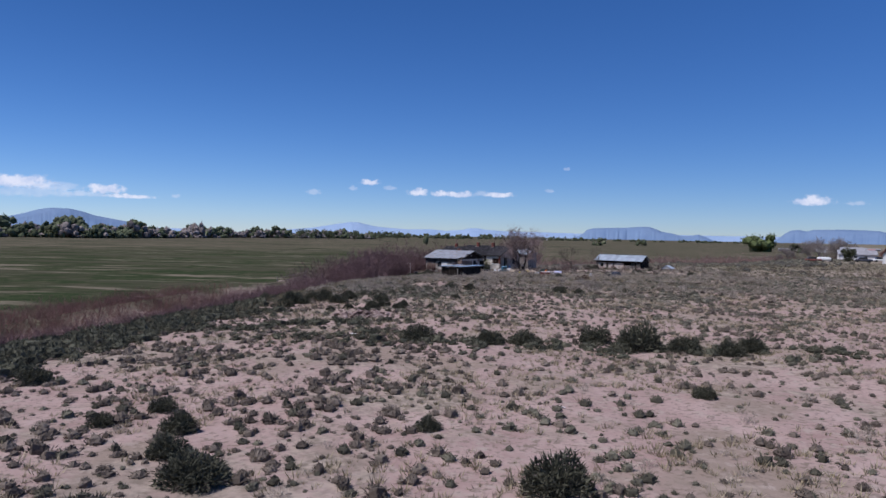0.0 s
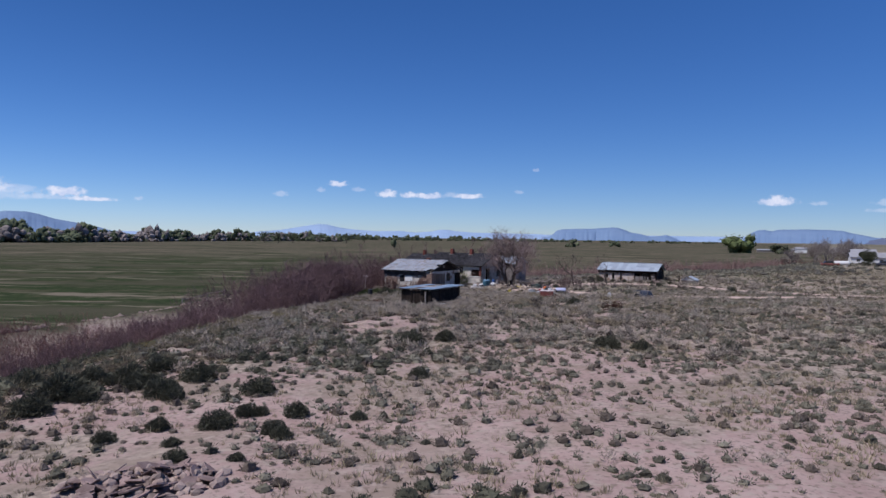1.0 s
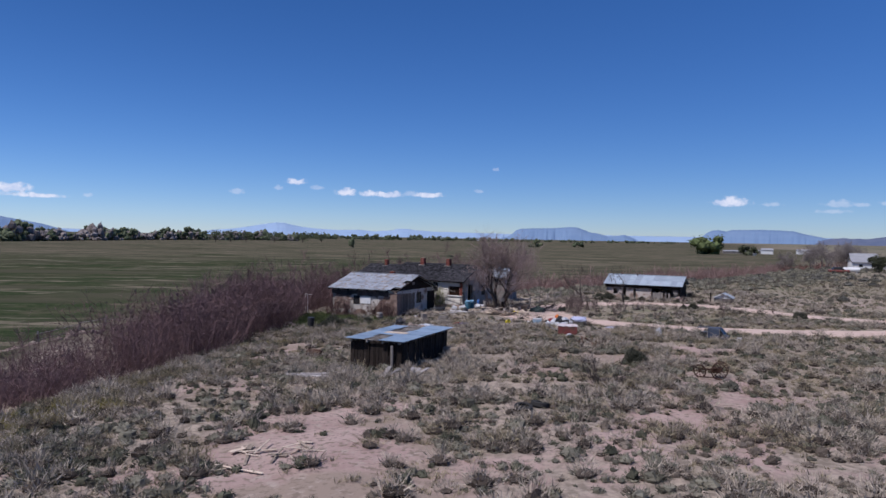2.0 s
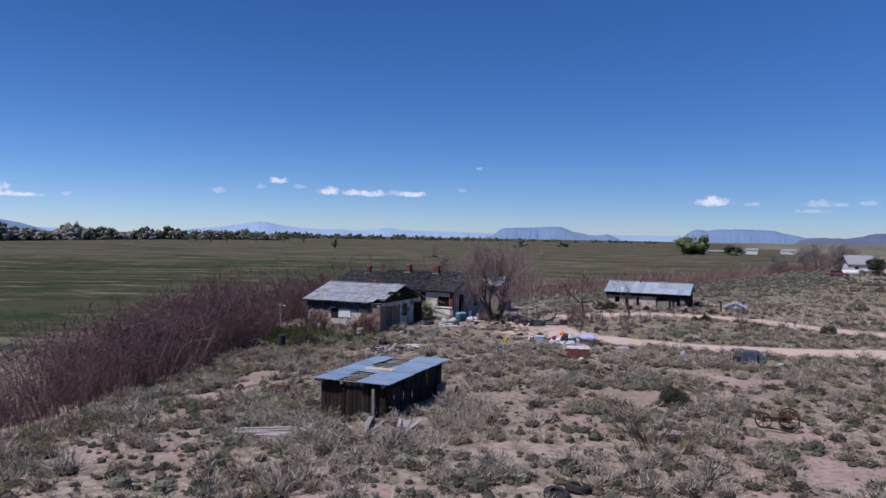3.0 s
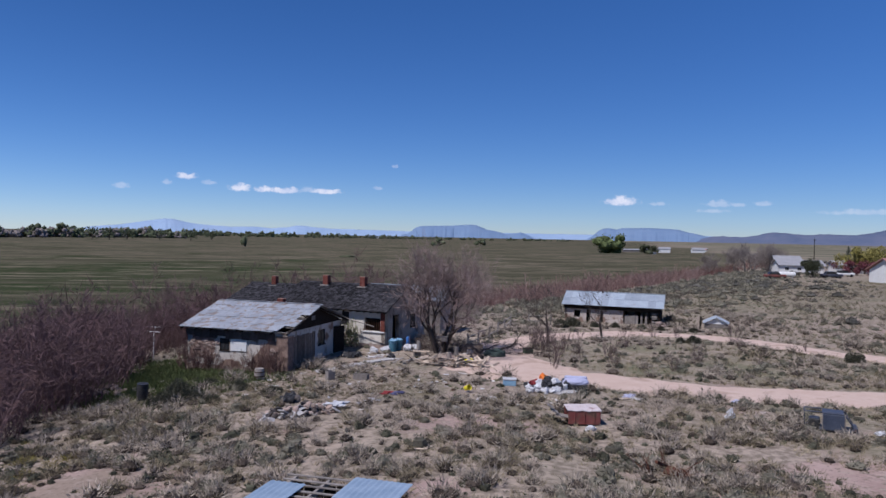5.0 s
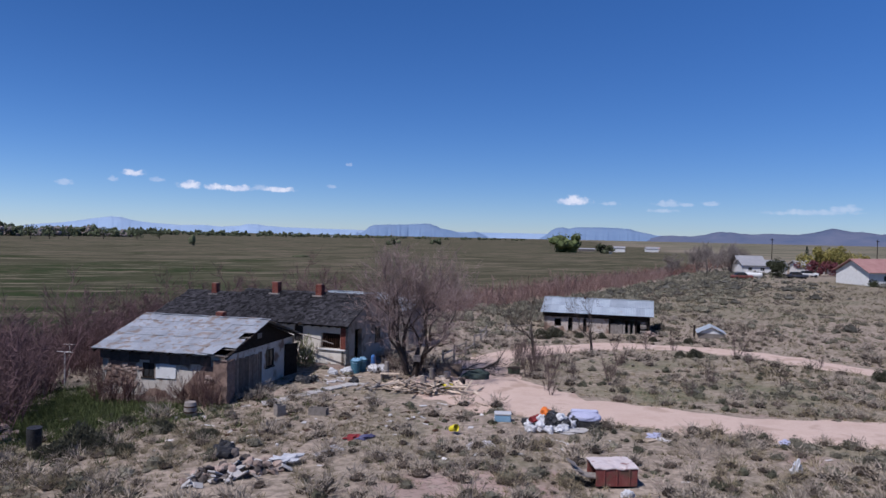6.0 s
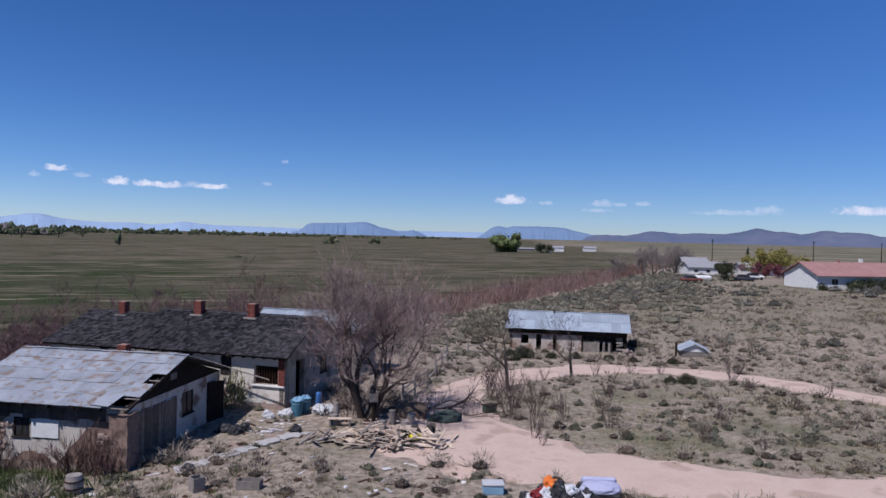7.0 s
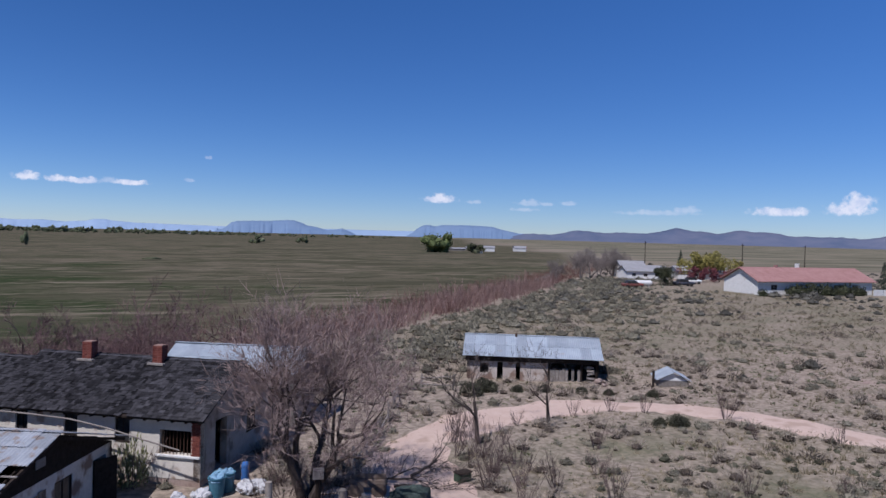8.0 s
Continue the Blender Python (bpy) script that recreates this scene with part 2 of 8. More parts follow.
def polyline_distance(x, y, line):
    """Distance to a line of points, positive on its right."""
    x, y = np.asarray(x, float), np.asarray(y, float)
    best, sign = np.full(x.shape, 1e9), np.ones(x.shape)
    for (ax, ay), (bx, by) in zip(line[:-1], line[1:]):
        dx, dy = bx - ax, by - ay
        t = np.clip(((x - ax) * dx + (y - ay) * dy) / (dx * dx + dy * dy), 0, 1)
        d = np.hypot(x - ax - t * dx, y - ay - t * dy)
        near = d < best
        best = np.where(near, d, best)
        sign = np.where(near, np.where((x - ax) * dy - (y - ay) * dx > 0, 1.0, -1.0), sign)
    return best * sign


# the edge of the bench above the pasture, and the two arms of the track
BENCH = [(-60, -900), (-31, -40), (-25, 36), (-20, 60), (-18, 73), (-15.5, 89), (-12.5, 98), (-10, 108), (-8.6, 118), (-8, 131), (-5.5, 140), (3, 149), (16, 160), (30, 172), (50, 188), (81, 215), (123, 252), (200, 322), (330, 480), (420, 640), (700, 1200)]
TRACK = [(150, 84), (95, 93), (60, 101), (45, 104.5), (35, 105.8), (27.5, 108.6), (22, 113.2), (18.5, 117.5), (17.2, 121.8), (18.6, 126.6), (22, 130.8), (26.5, 132.7), (32, 133.3), (36.6, 130.8), (40.2, 126), (43.2, 118.5), (47.5, 111.5), (56, 103.8), (63, 100.5)]


# patches of bare pink soil among the brush: place and radius
BARE = ((8.6, 88.0, 1.0), (13.5, 92.2, 1.7), (18.8, 91.6, 1.2), (-3.7, 99.8, 1.3), (-5.9, 96.6, 1.3), (-5.8, 91.6, 1.0), (-1.0, 79.2, 1.6), (-0.9, 72.6, 1.5), (0.8, 74.6, 1.6), (0.4, 77.4, 1.3), (11.6, 78.3, 1.3), (16.6, 85.2, 1.1), (21.0, 96.0, 1.6), (6.4, 97.5, 1.0), (-3.8, 102.4, 1.5), (9.6, 106.0, 1.3), (15.5, 81.0, 1.5), (5.2, 69.0, 1.4))


def ground(x, y):
    """The height of the ground."""
    x, y = np.asarray(x, float), np.asarray(y, float)
    s = polyline_distance(x, y, BENCH)
    r = np.hypot(x, y - 90)
    top = 1.15 - 1.05 * smooth(80, 122, y) + 0.35 * smooth(25, 60, x) * smooth(60, 90, y) - 0.65 * (1 - smooth(4, 19, s)) * smooth(-40, 70, y)
    top = top - 0.7 * smooth(150, 200, y) * (1 - smooth(75, 120, x)) + 0.12 * waves(x, y, 17, 3) * smooth(40, 0, y - 80)
    top = top + (-2.2 - top) * smooth(260, 600, r)
    low = -2.3 - 0.9 * smooth(200, 900, r) + 0.06 * waves(x, y, 30, 5)
    w = smooth(-8, 8, s)
    z = low + (top - low) * w
    # a low spoil bank along the pasture's edge
    z = z + 0.8 * np.exp(-((s + 15) / 2.2) ** 2) * smooth(40, 80, y) * (1 - smooth(124, 134, y))
    near = 1 - smooth(120, 300, r)
    calm = smooth(1.5, 4.0, np.abs(polyline_distance(x, y, TRACK)))
    return z + near * calm * (0.05 * waves(x, y, 5.0, 7) + 0.025 * waves(x, y, 1.9, 9))


def gz(x, y):
    return float(ground(np.array([x]), np.array([y]))[0])


def axis(lo, hi, step, reach):
    """Even steps from lo to hi, then ever longer ones out to reach."""
    mid = list(np.arange(lo, hi, step))
    up, down, d = [hi], [lo], step
    while up[-1] < reach or down[-1] > -reach:
        d *= 1.16
        up.append(up[-1] + d)
        down.append(down[-1] - d)
    return np.array(down[:0:-1] + mid + up)


def build_ground():
    gx, gy = axis(-40, 62, 0.7, 4700), axis(4, 165, 0.7, 4700)
    xx, yy = np.meshgrid(gx, gy)
    xx, yy = np.clip(xx, -4750, 4750).ravel(), np.clip(yy, -4750, 4750).ravel()
    v = np.stack([xx, yy, ground(xx, yy)], 1)
    nx, ny = len(gx), len(gy)
    i = np.arange((nx - 1) * (ny - 1))
    a = (i // (nx - 1)) * nx + i % (nx - 1)
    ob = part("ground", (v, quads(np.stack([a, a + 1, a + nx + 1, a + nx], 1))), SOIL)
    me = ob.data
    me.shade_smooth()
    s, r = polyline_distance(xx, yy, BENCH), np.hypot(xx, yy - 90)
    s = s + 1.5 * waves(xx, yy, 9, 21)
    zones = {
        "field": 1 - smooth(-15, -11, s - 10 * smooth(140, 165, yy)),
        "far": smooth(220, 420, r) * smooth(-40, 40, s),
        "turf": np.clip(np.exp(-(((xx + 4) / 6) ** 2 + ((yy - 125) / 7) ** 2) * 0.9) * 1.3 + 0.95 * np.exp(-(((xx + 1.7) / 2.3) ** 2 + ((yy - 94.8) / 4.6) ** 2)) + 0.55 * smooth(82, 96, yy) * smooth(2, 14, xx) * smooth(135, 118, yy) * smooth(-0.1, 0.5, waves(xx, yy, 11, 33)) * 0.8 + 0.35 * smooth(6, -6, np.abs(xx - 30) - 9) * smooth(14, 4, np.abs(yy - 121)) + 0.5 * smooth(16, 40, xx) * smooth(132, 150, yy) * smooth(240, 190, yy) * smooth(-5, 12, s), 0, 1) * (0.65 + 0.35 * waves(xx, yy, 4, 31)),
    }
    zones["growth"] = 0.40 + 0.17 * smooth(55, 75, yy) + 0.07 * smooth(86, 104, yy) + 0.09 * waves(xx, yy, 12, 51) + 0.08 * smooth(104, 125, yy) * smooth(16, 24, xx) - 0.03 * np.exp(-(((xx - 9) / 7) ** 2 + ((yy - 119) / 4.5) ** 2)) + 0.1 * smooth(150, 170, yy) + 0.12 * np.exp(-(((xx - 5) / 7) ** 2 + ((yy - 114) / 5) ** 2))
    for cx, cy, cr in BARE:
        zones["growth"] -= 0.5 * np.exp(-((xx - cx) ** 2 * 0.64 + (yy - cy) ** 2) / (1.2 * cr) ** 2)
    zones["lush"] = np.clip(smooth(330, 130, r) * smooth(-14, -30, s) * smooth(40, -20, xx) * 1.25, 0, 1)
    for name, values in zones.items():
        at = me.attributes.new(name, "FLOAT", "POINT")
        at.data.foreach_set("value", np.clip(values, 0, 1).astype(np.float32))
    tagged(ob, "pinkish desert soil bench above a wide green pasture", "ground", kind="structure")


def smooth_line(line, step=0.8):
    """Catmull-Rom through the points, at even steps."""
    p = np.array([line[0], *line, line[-1]], float)
    out = []
    for i in range(1, len(p) - 2):
        n = max(2, int(np.hypot(*(p[i + 1] - p[i])) / step))
        for t in np.linspace(0, 1, n, endpoint=False):
            out.append(0.5 * (2 * p[i] + (p[i + 1] - p[i - 1]) * t + (2 * p[i - 1] - 5 * p[i] + 4 * p[i + 1] - p[i + 2]) * t * t + (3 * p[i] - p[i - 1] - 3 * p[i + 1] + p[i + 2]) * t ** 3))
    out.append(p[-1])
    return np.array(out)


def build_road():
    c = smooth_line(TRACK)
    d = np.gradient(c, axis=0)
    d /= np.linalg.norm(d, axis=1)[:, None]
    side = np.stack([d[:, 1], -d[:, 0]], 1)
    k = np.arange(len(c))
    ring = np.exp(-((c[:, 0] - 17.5) ** 2 + (c[:, 1] - 121) ** 2) / 30)
    thin = smooth(30, 40, c[:, 0]) * smooth(108, 124, c[:, 1])
    near_arm = 0.75 * smooth(121, 113, c[:, 1]) * smooth(60, 45, c[:, 0])
    wl = 1.85 + near_arm + 3.0 * ring - 0.35 * thin + 0.3 * np.sin(k * 0.37) + 0.25 * np.sin(k * 0.83 + 1) + 0.18 * np.sin(k * 1.9) + np.random.default_rng(3).normal(0, 0.16, len(k))
    wr = 1.85 + near_arm + 1.2 * ring - 0.35 * thin + 0.3 * np.sin(k * 0.29 + 2) + 0.25 * np.sin(k * 0.71) + 0.18 * np.sin(k * 2.1 + 1) + np.random.default_rng(4).normal(0, 0.16, len(k))
    cols = np.linspace(-1, 1, 9)
    xy = np.stack([c + side * (np.where(u < 0, wl, wr) * u)[:, None] for u in cols], 1)
    z = ground(xy[..., 0].ravel(), xy[..., 1].ravel()).reshape(xy.shape[:2])
    z = z + 0.035 - 0.07 * (np.abs(cols) > 0.95)[None, :] - 0.02 * np.exp(-((np.abs(cols) - 0.5) / 0.2) ** 2)[None, :]
    v = np.concatenate([xy, z[..., None]], 2).reshape(-1, 3)
    n, m = xy.shape[:2]
    i = np.arange((n - 1) * (m - 1))
    a = (i // (m - 1)) * m + i % (m - 1)
    ob = part("road", (v, quads(np.stack([a, a + m, a + m + 1, a + 1], 1))), ROAD)
    ob.data.shade_smooth()
    tagged(ob, "pale packed dirt track with a turning loop", "dirt track", kind="structure")


build_ground()
build_road()


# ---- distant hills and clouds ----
# distance haze is painted into the hills' pale blue base colours
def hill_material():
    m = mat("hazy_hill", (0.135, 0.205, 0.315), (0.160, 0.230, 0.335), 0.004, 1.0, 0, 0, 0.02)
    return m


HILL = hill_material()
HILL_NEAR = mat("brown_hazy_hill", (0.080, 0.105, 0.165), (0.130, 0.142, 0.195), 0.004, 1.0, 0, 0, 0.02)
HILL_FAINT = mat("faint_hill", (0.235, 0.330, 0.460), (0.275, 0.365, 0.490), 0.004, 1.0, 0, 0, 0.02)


def at_bearing(deg, dist):
    """A place by its bearing from the middle of the walk: degrees to the right of y."""
    a = radians(deg)
    return 2.0 + dist * math.sin(a), 75.0 + dist * math.cos(a)


def ridge(name, label, material, dist, seed, crest, jag=0.0):
    """A long hill with a rough crest; crest: (bearing in degrees, height in metres) from end to end."""
    g = np.random.default_rng(seed)
    n, rows = 260, 7
    at, high = np.array([q[0] for q in crest]), np.array([q[1] for q in crest])
    bear = np.linspace(at[0], at[-1], n)
    prof = np.convolve(np.pad(np.interp(bear, at, high), 2, "edge"), [0.1, 0.24, 0.32, 0.24, 0.1], "valid")
    bumps = np.convolve(g.normal(0, 1, n + 4), np.full(5, 0.2), "valid") + 1.5 * np.convolve(g.normal(0, 1, n + 14), np.full(15, 1 / 15), "valid")
    prof = prof + (0.6 + jag * 40) * bumps
    spur = np.convolve(g.normal(0, 1, n + 60), np.full(61, 1 / 61), "valid")
    v = []
    for j in range(rows):
        f = j / (rows - 1)
        for i in range(n):
            x, y = at_bearing(bear[i], dist - 430 * (1 - f) * (0.8 + 0.8 * spur[i]))
            v.append((x, y, -14 + (prof[i] + 14) * (0.45 * f + 0.55 * f ** 2.4)))
    for i in range(n):
        x, y = at_bearing(bear[i], dist + 120)
        v.append((x, y, -14))
    f = []
    for j in range(rows):
        for i in range(n - 1):
            a = j * n + i
            f.append((a, a + 1, a + n + 1, a + n))
    ob = solid(name, (np.array(v), quads(f)), material, label, "hill", kind="structure")
    ob.data.shade_smooth()


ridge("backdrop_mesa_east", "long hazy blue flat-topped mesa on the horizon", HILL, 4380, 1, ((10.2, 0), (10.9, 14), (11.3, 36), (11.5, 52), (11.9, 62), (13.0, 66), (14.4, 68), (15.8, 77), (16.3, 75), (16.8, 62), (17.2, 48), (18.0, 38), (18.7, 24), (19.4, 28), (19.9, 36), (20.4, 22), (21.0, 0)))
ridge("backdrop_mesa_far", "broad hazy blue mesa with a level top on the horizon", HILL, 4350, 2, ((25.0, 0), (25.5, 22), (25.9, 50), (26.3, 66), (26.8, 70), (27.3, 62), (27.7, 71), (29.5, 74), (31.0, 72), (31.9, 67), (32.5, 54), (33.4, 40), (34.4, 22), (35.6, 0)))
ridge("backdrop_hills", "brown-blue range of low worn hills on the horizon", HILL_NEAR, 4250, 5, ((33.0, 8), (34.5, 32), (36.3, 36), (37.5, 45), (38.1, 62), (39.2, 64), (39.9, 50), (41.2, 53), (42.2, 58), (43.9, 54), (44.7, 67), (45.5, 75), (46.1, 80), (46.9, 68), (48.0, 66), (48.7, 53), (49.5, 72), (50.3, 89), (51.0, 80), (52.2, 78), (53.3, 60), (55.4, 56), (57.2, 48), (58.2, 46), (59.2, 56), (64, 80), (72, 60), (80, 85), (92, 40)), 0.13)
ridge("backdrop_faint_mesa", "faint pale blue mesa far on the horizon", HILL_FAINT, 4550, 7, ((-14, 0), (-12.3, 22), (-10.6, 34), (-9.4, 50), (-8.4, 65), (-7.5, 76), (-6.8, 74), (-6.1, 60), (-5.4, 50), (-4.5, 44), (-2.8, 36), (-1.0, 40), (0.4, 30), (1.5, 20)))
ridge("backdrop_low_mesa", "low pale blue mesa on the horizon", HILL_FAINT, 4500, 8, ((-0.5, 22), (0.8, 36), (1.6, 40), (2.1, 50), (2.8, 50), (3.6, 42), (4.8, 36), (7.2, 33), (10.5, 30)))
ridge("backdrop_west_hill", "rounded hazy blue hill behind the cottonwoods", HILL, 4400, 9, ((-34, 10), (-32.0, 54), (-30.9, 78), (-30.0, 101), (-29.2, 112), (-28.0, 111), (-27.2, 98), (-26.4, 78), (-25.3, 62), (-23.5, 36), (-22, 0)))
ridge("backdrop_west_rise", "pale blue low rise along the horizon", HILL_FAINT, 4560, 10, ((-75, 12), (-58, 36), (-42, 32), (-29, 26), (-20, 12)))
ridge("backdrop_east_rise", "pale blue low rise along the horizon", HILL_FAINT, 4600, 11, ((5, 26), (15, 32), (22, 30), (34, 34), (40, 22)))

def cloud_material(name, body):
    """White vapour, thin at its rim (attribute body: 1 in the middle, 0 at the rim) and torn by noise."""
    m = bpy.data.materials.new(name)
    m.use_nodes = True
    n, l = m.node_tree.nodes, m.node_tree.links
    n.remove(n["Principled BSDF"])
    geo, at = n.new("ShaderNodeNewGeometry"), n.new("ShaderNodeAttribute")
    at.attribute_name = "body"
    puff, tone = n.new("ShaderNodeTexNoise"), n.new("ShaderNodeTexNoise")
    for q, scale in ((puff, 0.028), (tone, 0.016)):
        q.inputs["Scale"].default_value, q.inputs["Detail"].default_value, q.inputs["Roughness"].default_value = scale, 5, 0.55
        l.new(geo.outputs["Position"], q.inputs["Vector"])
    add = n.new("ShaderNodeMath")
    add.operation = "MULTIPLY_ADD"
    l.new(puff.outputs[0], add.inputs[0])
    add.inputs[1].default_value = 1.5
    l.new(at.outputs["Fac"], add.inputs[2])
    thin = n.new("ShaderNodeMapRange")
    thin.interpolation_type = "SMOOTHSTEP"
    thin.inputs[1].default_value, thin.inputs[2].default_value, thin.inputs[4].default_value = 0.80, 1.45, body
    l.new(add.outputs[0], thin.inputs[0])
    rim = n.new("ShaderNodeMapRange")
    rim.interpolation_type = "SMOOTHSTEP"
    rim.inputs[1].default_value, rim.inputs[2].default_value = 0.0, 0.22
    l.new(at.outputs["Fac"], rim.inputs[0])
    both = n.new("ShaderNodeMath")
    both.operation = "MULTIPLY"
    l.new(thin.outputs[0], both.inputs[0])
    l.new(rim.outputs[0], both.inputs[1])
    hue = n.new("ShaderNodeMix")
    hue.data_type = "RGBA"
    hue.inputs[6].default_value, hue.inputs[7].default_value = (0.66, 0.73, 0.86, 1), (0.90, 0.91, 0.94, 1)
    spread = n.new("ShaderNodeMapRange")
    spread.inputs[1].default_value, spread.inputs[2].default_value = 0.36, 0.58
    l.new(tone.outputs[0], spread.inputs[0])
    l.new(spread.outputs[0], hue.inputs[0])
    # brightness and grey tones are given off as glow, not lit by the sun
    glow, clear_air, ms = n.new("ShaderNodeEmission"), n.new("ShaderNodeBsdfTransparent"), n.new("ShaderNodeMixShader")
    l.new(hue.outputs[2], glow.inputs[0])
    glow.inputs[1].default_value = 0.92
    l.new(both.outputs[0], ms.inputs[0])
    l.new(clear_air.outputs[0], ms.inputs[1])
    l.new(glow.outputs[0], ms.inputs[2])
    l.new(ms.outputs[0], n["Material Output"].inputs[0])
    return m


CLOUD, WISP = cloud_material("cloud_white", 0.86), cloud_material("cloud_wisp", 0.3)


def ball_piece(n=1):
    bm = bmesh.new()
    bmesh.ops.create_icosphere(bm, subdivisions=n, radius=1.0)
    return from_bm(bm)


BALL = ball_piece(1)


def scatter(template, pos, scale, turn, stretch=None):
    """Many copies of a template in one piece: pos (n, 3), scale (n), turn (n) radians."""
    v, f = template
    pos, scale, turn = np.asarray(pos, float), np.asarray(scale, float), np.asarray(turn, float)
    c, s = np.cos(turn)[:, None], np.sin(turn)[:, None]
    k = v[None] * scale[:, None, None]
    if stretch is not None:
        k = k * np.asarray(stretch, float)[:, None, :]
    x, y, z = k[..., 0], k[..., 1], k[..., 2]
    out = np.stack([x * c - y * s, x * s + y * c, z], 2) + pos[:, None]
    ff = f[None] + (np.arange(len(pos)) * len(v))[:, None, None]
    return out.reshape(-1, 3), ff.reshape(-1, 3)


def cloud(bearing, mid, wide, tall, thick, seed):
    """A small fair-weather cloud, lumpy above and level below: bearing in degrees, height of its middle, breadth and height in metres."""
    g = np.random.default_rng(seed)
    dist, n, rings = 4650, 72, 8
    cx, cy = at_bearing(bearing, dist)
    a = np.linspace(0, 2 * math.pi, n, endpoint=False)
    lumps = 1 + sum(0.30 / k * np.sin(k * 1.7 * a + g.uniform(0, 6.28)) for k in (2, 3, 5, 8))
    lumps = np.where(np.sin(a) > 0, lumps, 0.9 + 0.1 * lumps)
    ox, oz = 0.78 * wide * np.cos(a) * (0.75 + 0.25 * lumps), tall * np.sin(a) * np.where(np.sin(a) > 0, 0.95 * lumps, 0.62)
    side = np.array([math.cos(radians(bearing)), -math.sin(radians(bearing))])
    back = np.array([math.sin(radians(bearing)), math.cos(radians(bearing))])
    v, body = [(cx - back[0] * 0.3 * tall, cy - back[1] * 0.3 * tall, mid)], [1.0]
    for k in range(1, rings + 1):
        r = k / rings
        deep = -0.3 * tall * math.sqrt(max(0.0, 1 - r * r))
        v += [(cx + side[0] * x * r + back[0] * deep, cy + side[1] * x * r + back[1] * deep, mid + z * r) for x, z in zip(ox, oz)]
        body += [1 - r] * n
    f = [(0, 1 + i, 1 + (i + 1) % n) for i in range(n)]
    for k in range(rings - 1):
        for i in range(n):
            p, q = 1 + k * n + i, 1 + k * n + (i + 1) % n
            f += [(p, p + n, q + n), (p, q + n, q)]
    ob = solid("cloud", (np.array(v), np.array(f)), CLOUD if thick else WISP, "small white fair-weather cloud low over the horizon" if thick else "thin wispy white cloud low over the horizon", "cloud", group="clouds on the horizon", kind="structure")
    ob.data.shade_smooth()
    at = ob.data.attributes.new("body", "FLOAT", "POINT")
    at.data.foreach_set("value", np.array(body, np.float32))


THICK_CLOUDS = (
    (-31.4, 258, 330, 62), (-25.7, 234, 190, 46), (-23.9, 198, 240, 22), (-36.5, 240, 420, 100), (-5.99, 335, 112, 34), (-2.1, 276, 120, 40), (-0.2, 272, 120, 34), (1.3, 268, 170, 32),
    (4.5, 270, 170, 28), (27.66, 240, 185, 48), (52.88, 194, 270, 46), (57.2, 208, 210, 60), (57.8, 248, 140, 76), (66, 240, 420, 100))
THIN_CLOUDS = (
    (-29.0, 240, 260, 46), (-30.6, 203, 460, 56), (-26.4, 205, 260, 30), (-20.85, 209, 50, 22), (-10.46, 263, 80, 30), (-7.34, 295, 52, 24), (-4.39, 302, 76, 24), (3.2, 276, 150, 26),
    (8.46, 301, 50, 20), (9.8, 444, 34, 18), (30.4, 226, 110, 22), (34.7, 227, 150, 34), (34.34, 186, 150, 22), (37.7, 229, 92, 24), (36.0, 222, 80, 20), (44.3, 180, 420, 28),
    (46.5, 200, 130, 34))
for i, c in enumerate(THICK_CLOUDS):
    cloud(*c, True, 100 + i)
for i, c in enumerate(THIN_CLOUDS):
    cloud(*c, False, 150 + i)


# ---- building materials ----
PLASTER = mat("weathered_plaster", (0.526, 0.486, 0.419), (0.641, 0.602, 0.532), 1.2, 0.92, 0, 0.5, 14, stain=(0.30, 0.22, 0.165), stain_scale=1.1, stain_cut=0.56)
CABIN_PLASTER = mat("stained_broken_plaster", (0.40, 0.36, 0.31), (0.56, 0.52, 0.46), 1.2, 0.92, 0, 0.6, 14, stain=(0.20, 0.14, 0.105), stain_scale=1.0, stain_cut=0.515)
# darker copy of the plaster, with the gable's shade in its colour
SHADED_PLASTER = mat("shaded_plaster", (0.270, 0.235, 0.205), (0.375, 0.335, 0.295), 1.2, 0.95, 0, 0.6, 14, stain=(0.175, 0.135, 0.110), stain_scale=1.0, stain_cut=0.54)
ADOBE = mat("bare_adobe", (0.140, 0.095, 0.076), (0.258, 0.182, 0.145), 5, 0.95, 0, 1.0, 30)
STONE = mat("rubble_stone", (0.185, 0.135, 0.112), (0.325, 0.258, 0.220), 3, 0.95, 0, 0.6, 30, vary=0.35)
WOOD_DARK = mat("dark_weathered_board", (0.015, 0.0115, 0.0095), (0.036, 0.027, 0.022), 6, 0.9, 0, 0.6, 50, vary=0.4)
FASCIA = mat("brown_eave_board", (0.062, 0.047, 0.042), (0.115, 0.092, 0.082), 4, 0.9, 0, 0.5, 40, vary=0.35)
WOOD_GREY = mat("grey_weathered_board", (0.160, 0.140, 0.124), (0.264, 0.240, 0.216), 5, 0.9, 0, 0.5, 50, vary=0.3)
WOOD_BLEACHED = mat("bleached_board", (0.240, 0.215, 0.198), (0.370, 0.340, 0.318), 5, 0.9, 0, 0.4, 40, vary=0.25)
WOOD_PALE = mat("split_pale_board", (0.30, 0.235, 0.18), (0.50, 0.41, 0.32), 5, 0.9, 0, 0.4, 40, vary=0.5)
TIN = mat("galvanised_tin", (0.240, 0.280, 0.320), (0.320, 0.360, 0.400), 1.5, 0.6, 0.0, 0.25, 20, vary=0.14, stain=(0.30, 0.26, 0.23), stain_scale=1.1, stain_cut=0.66)
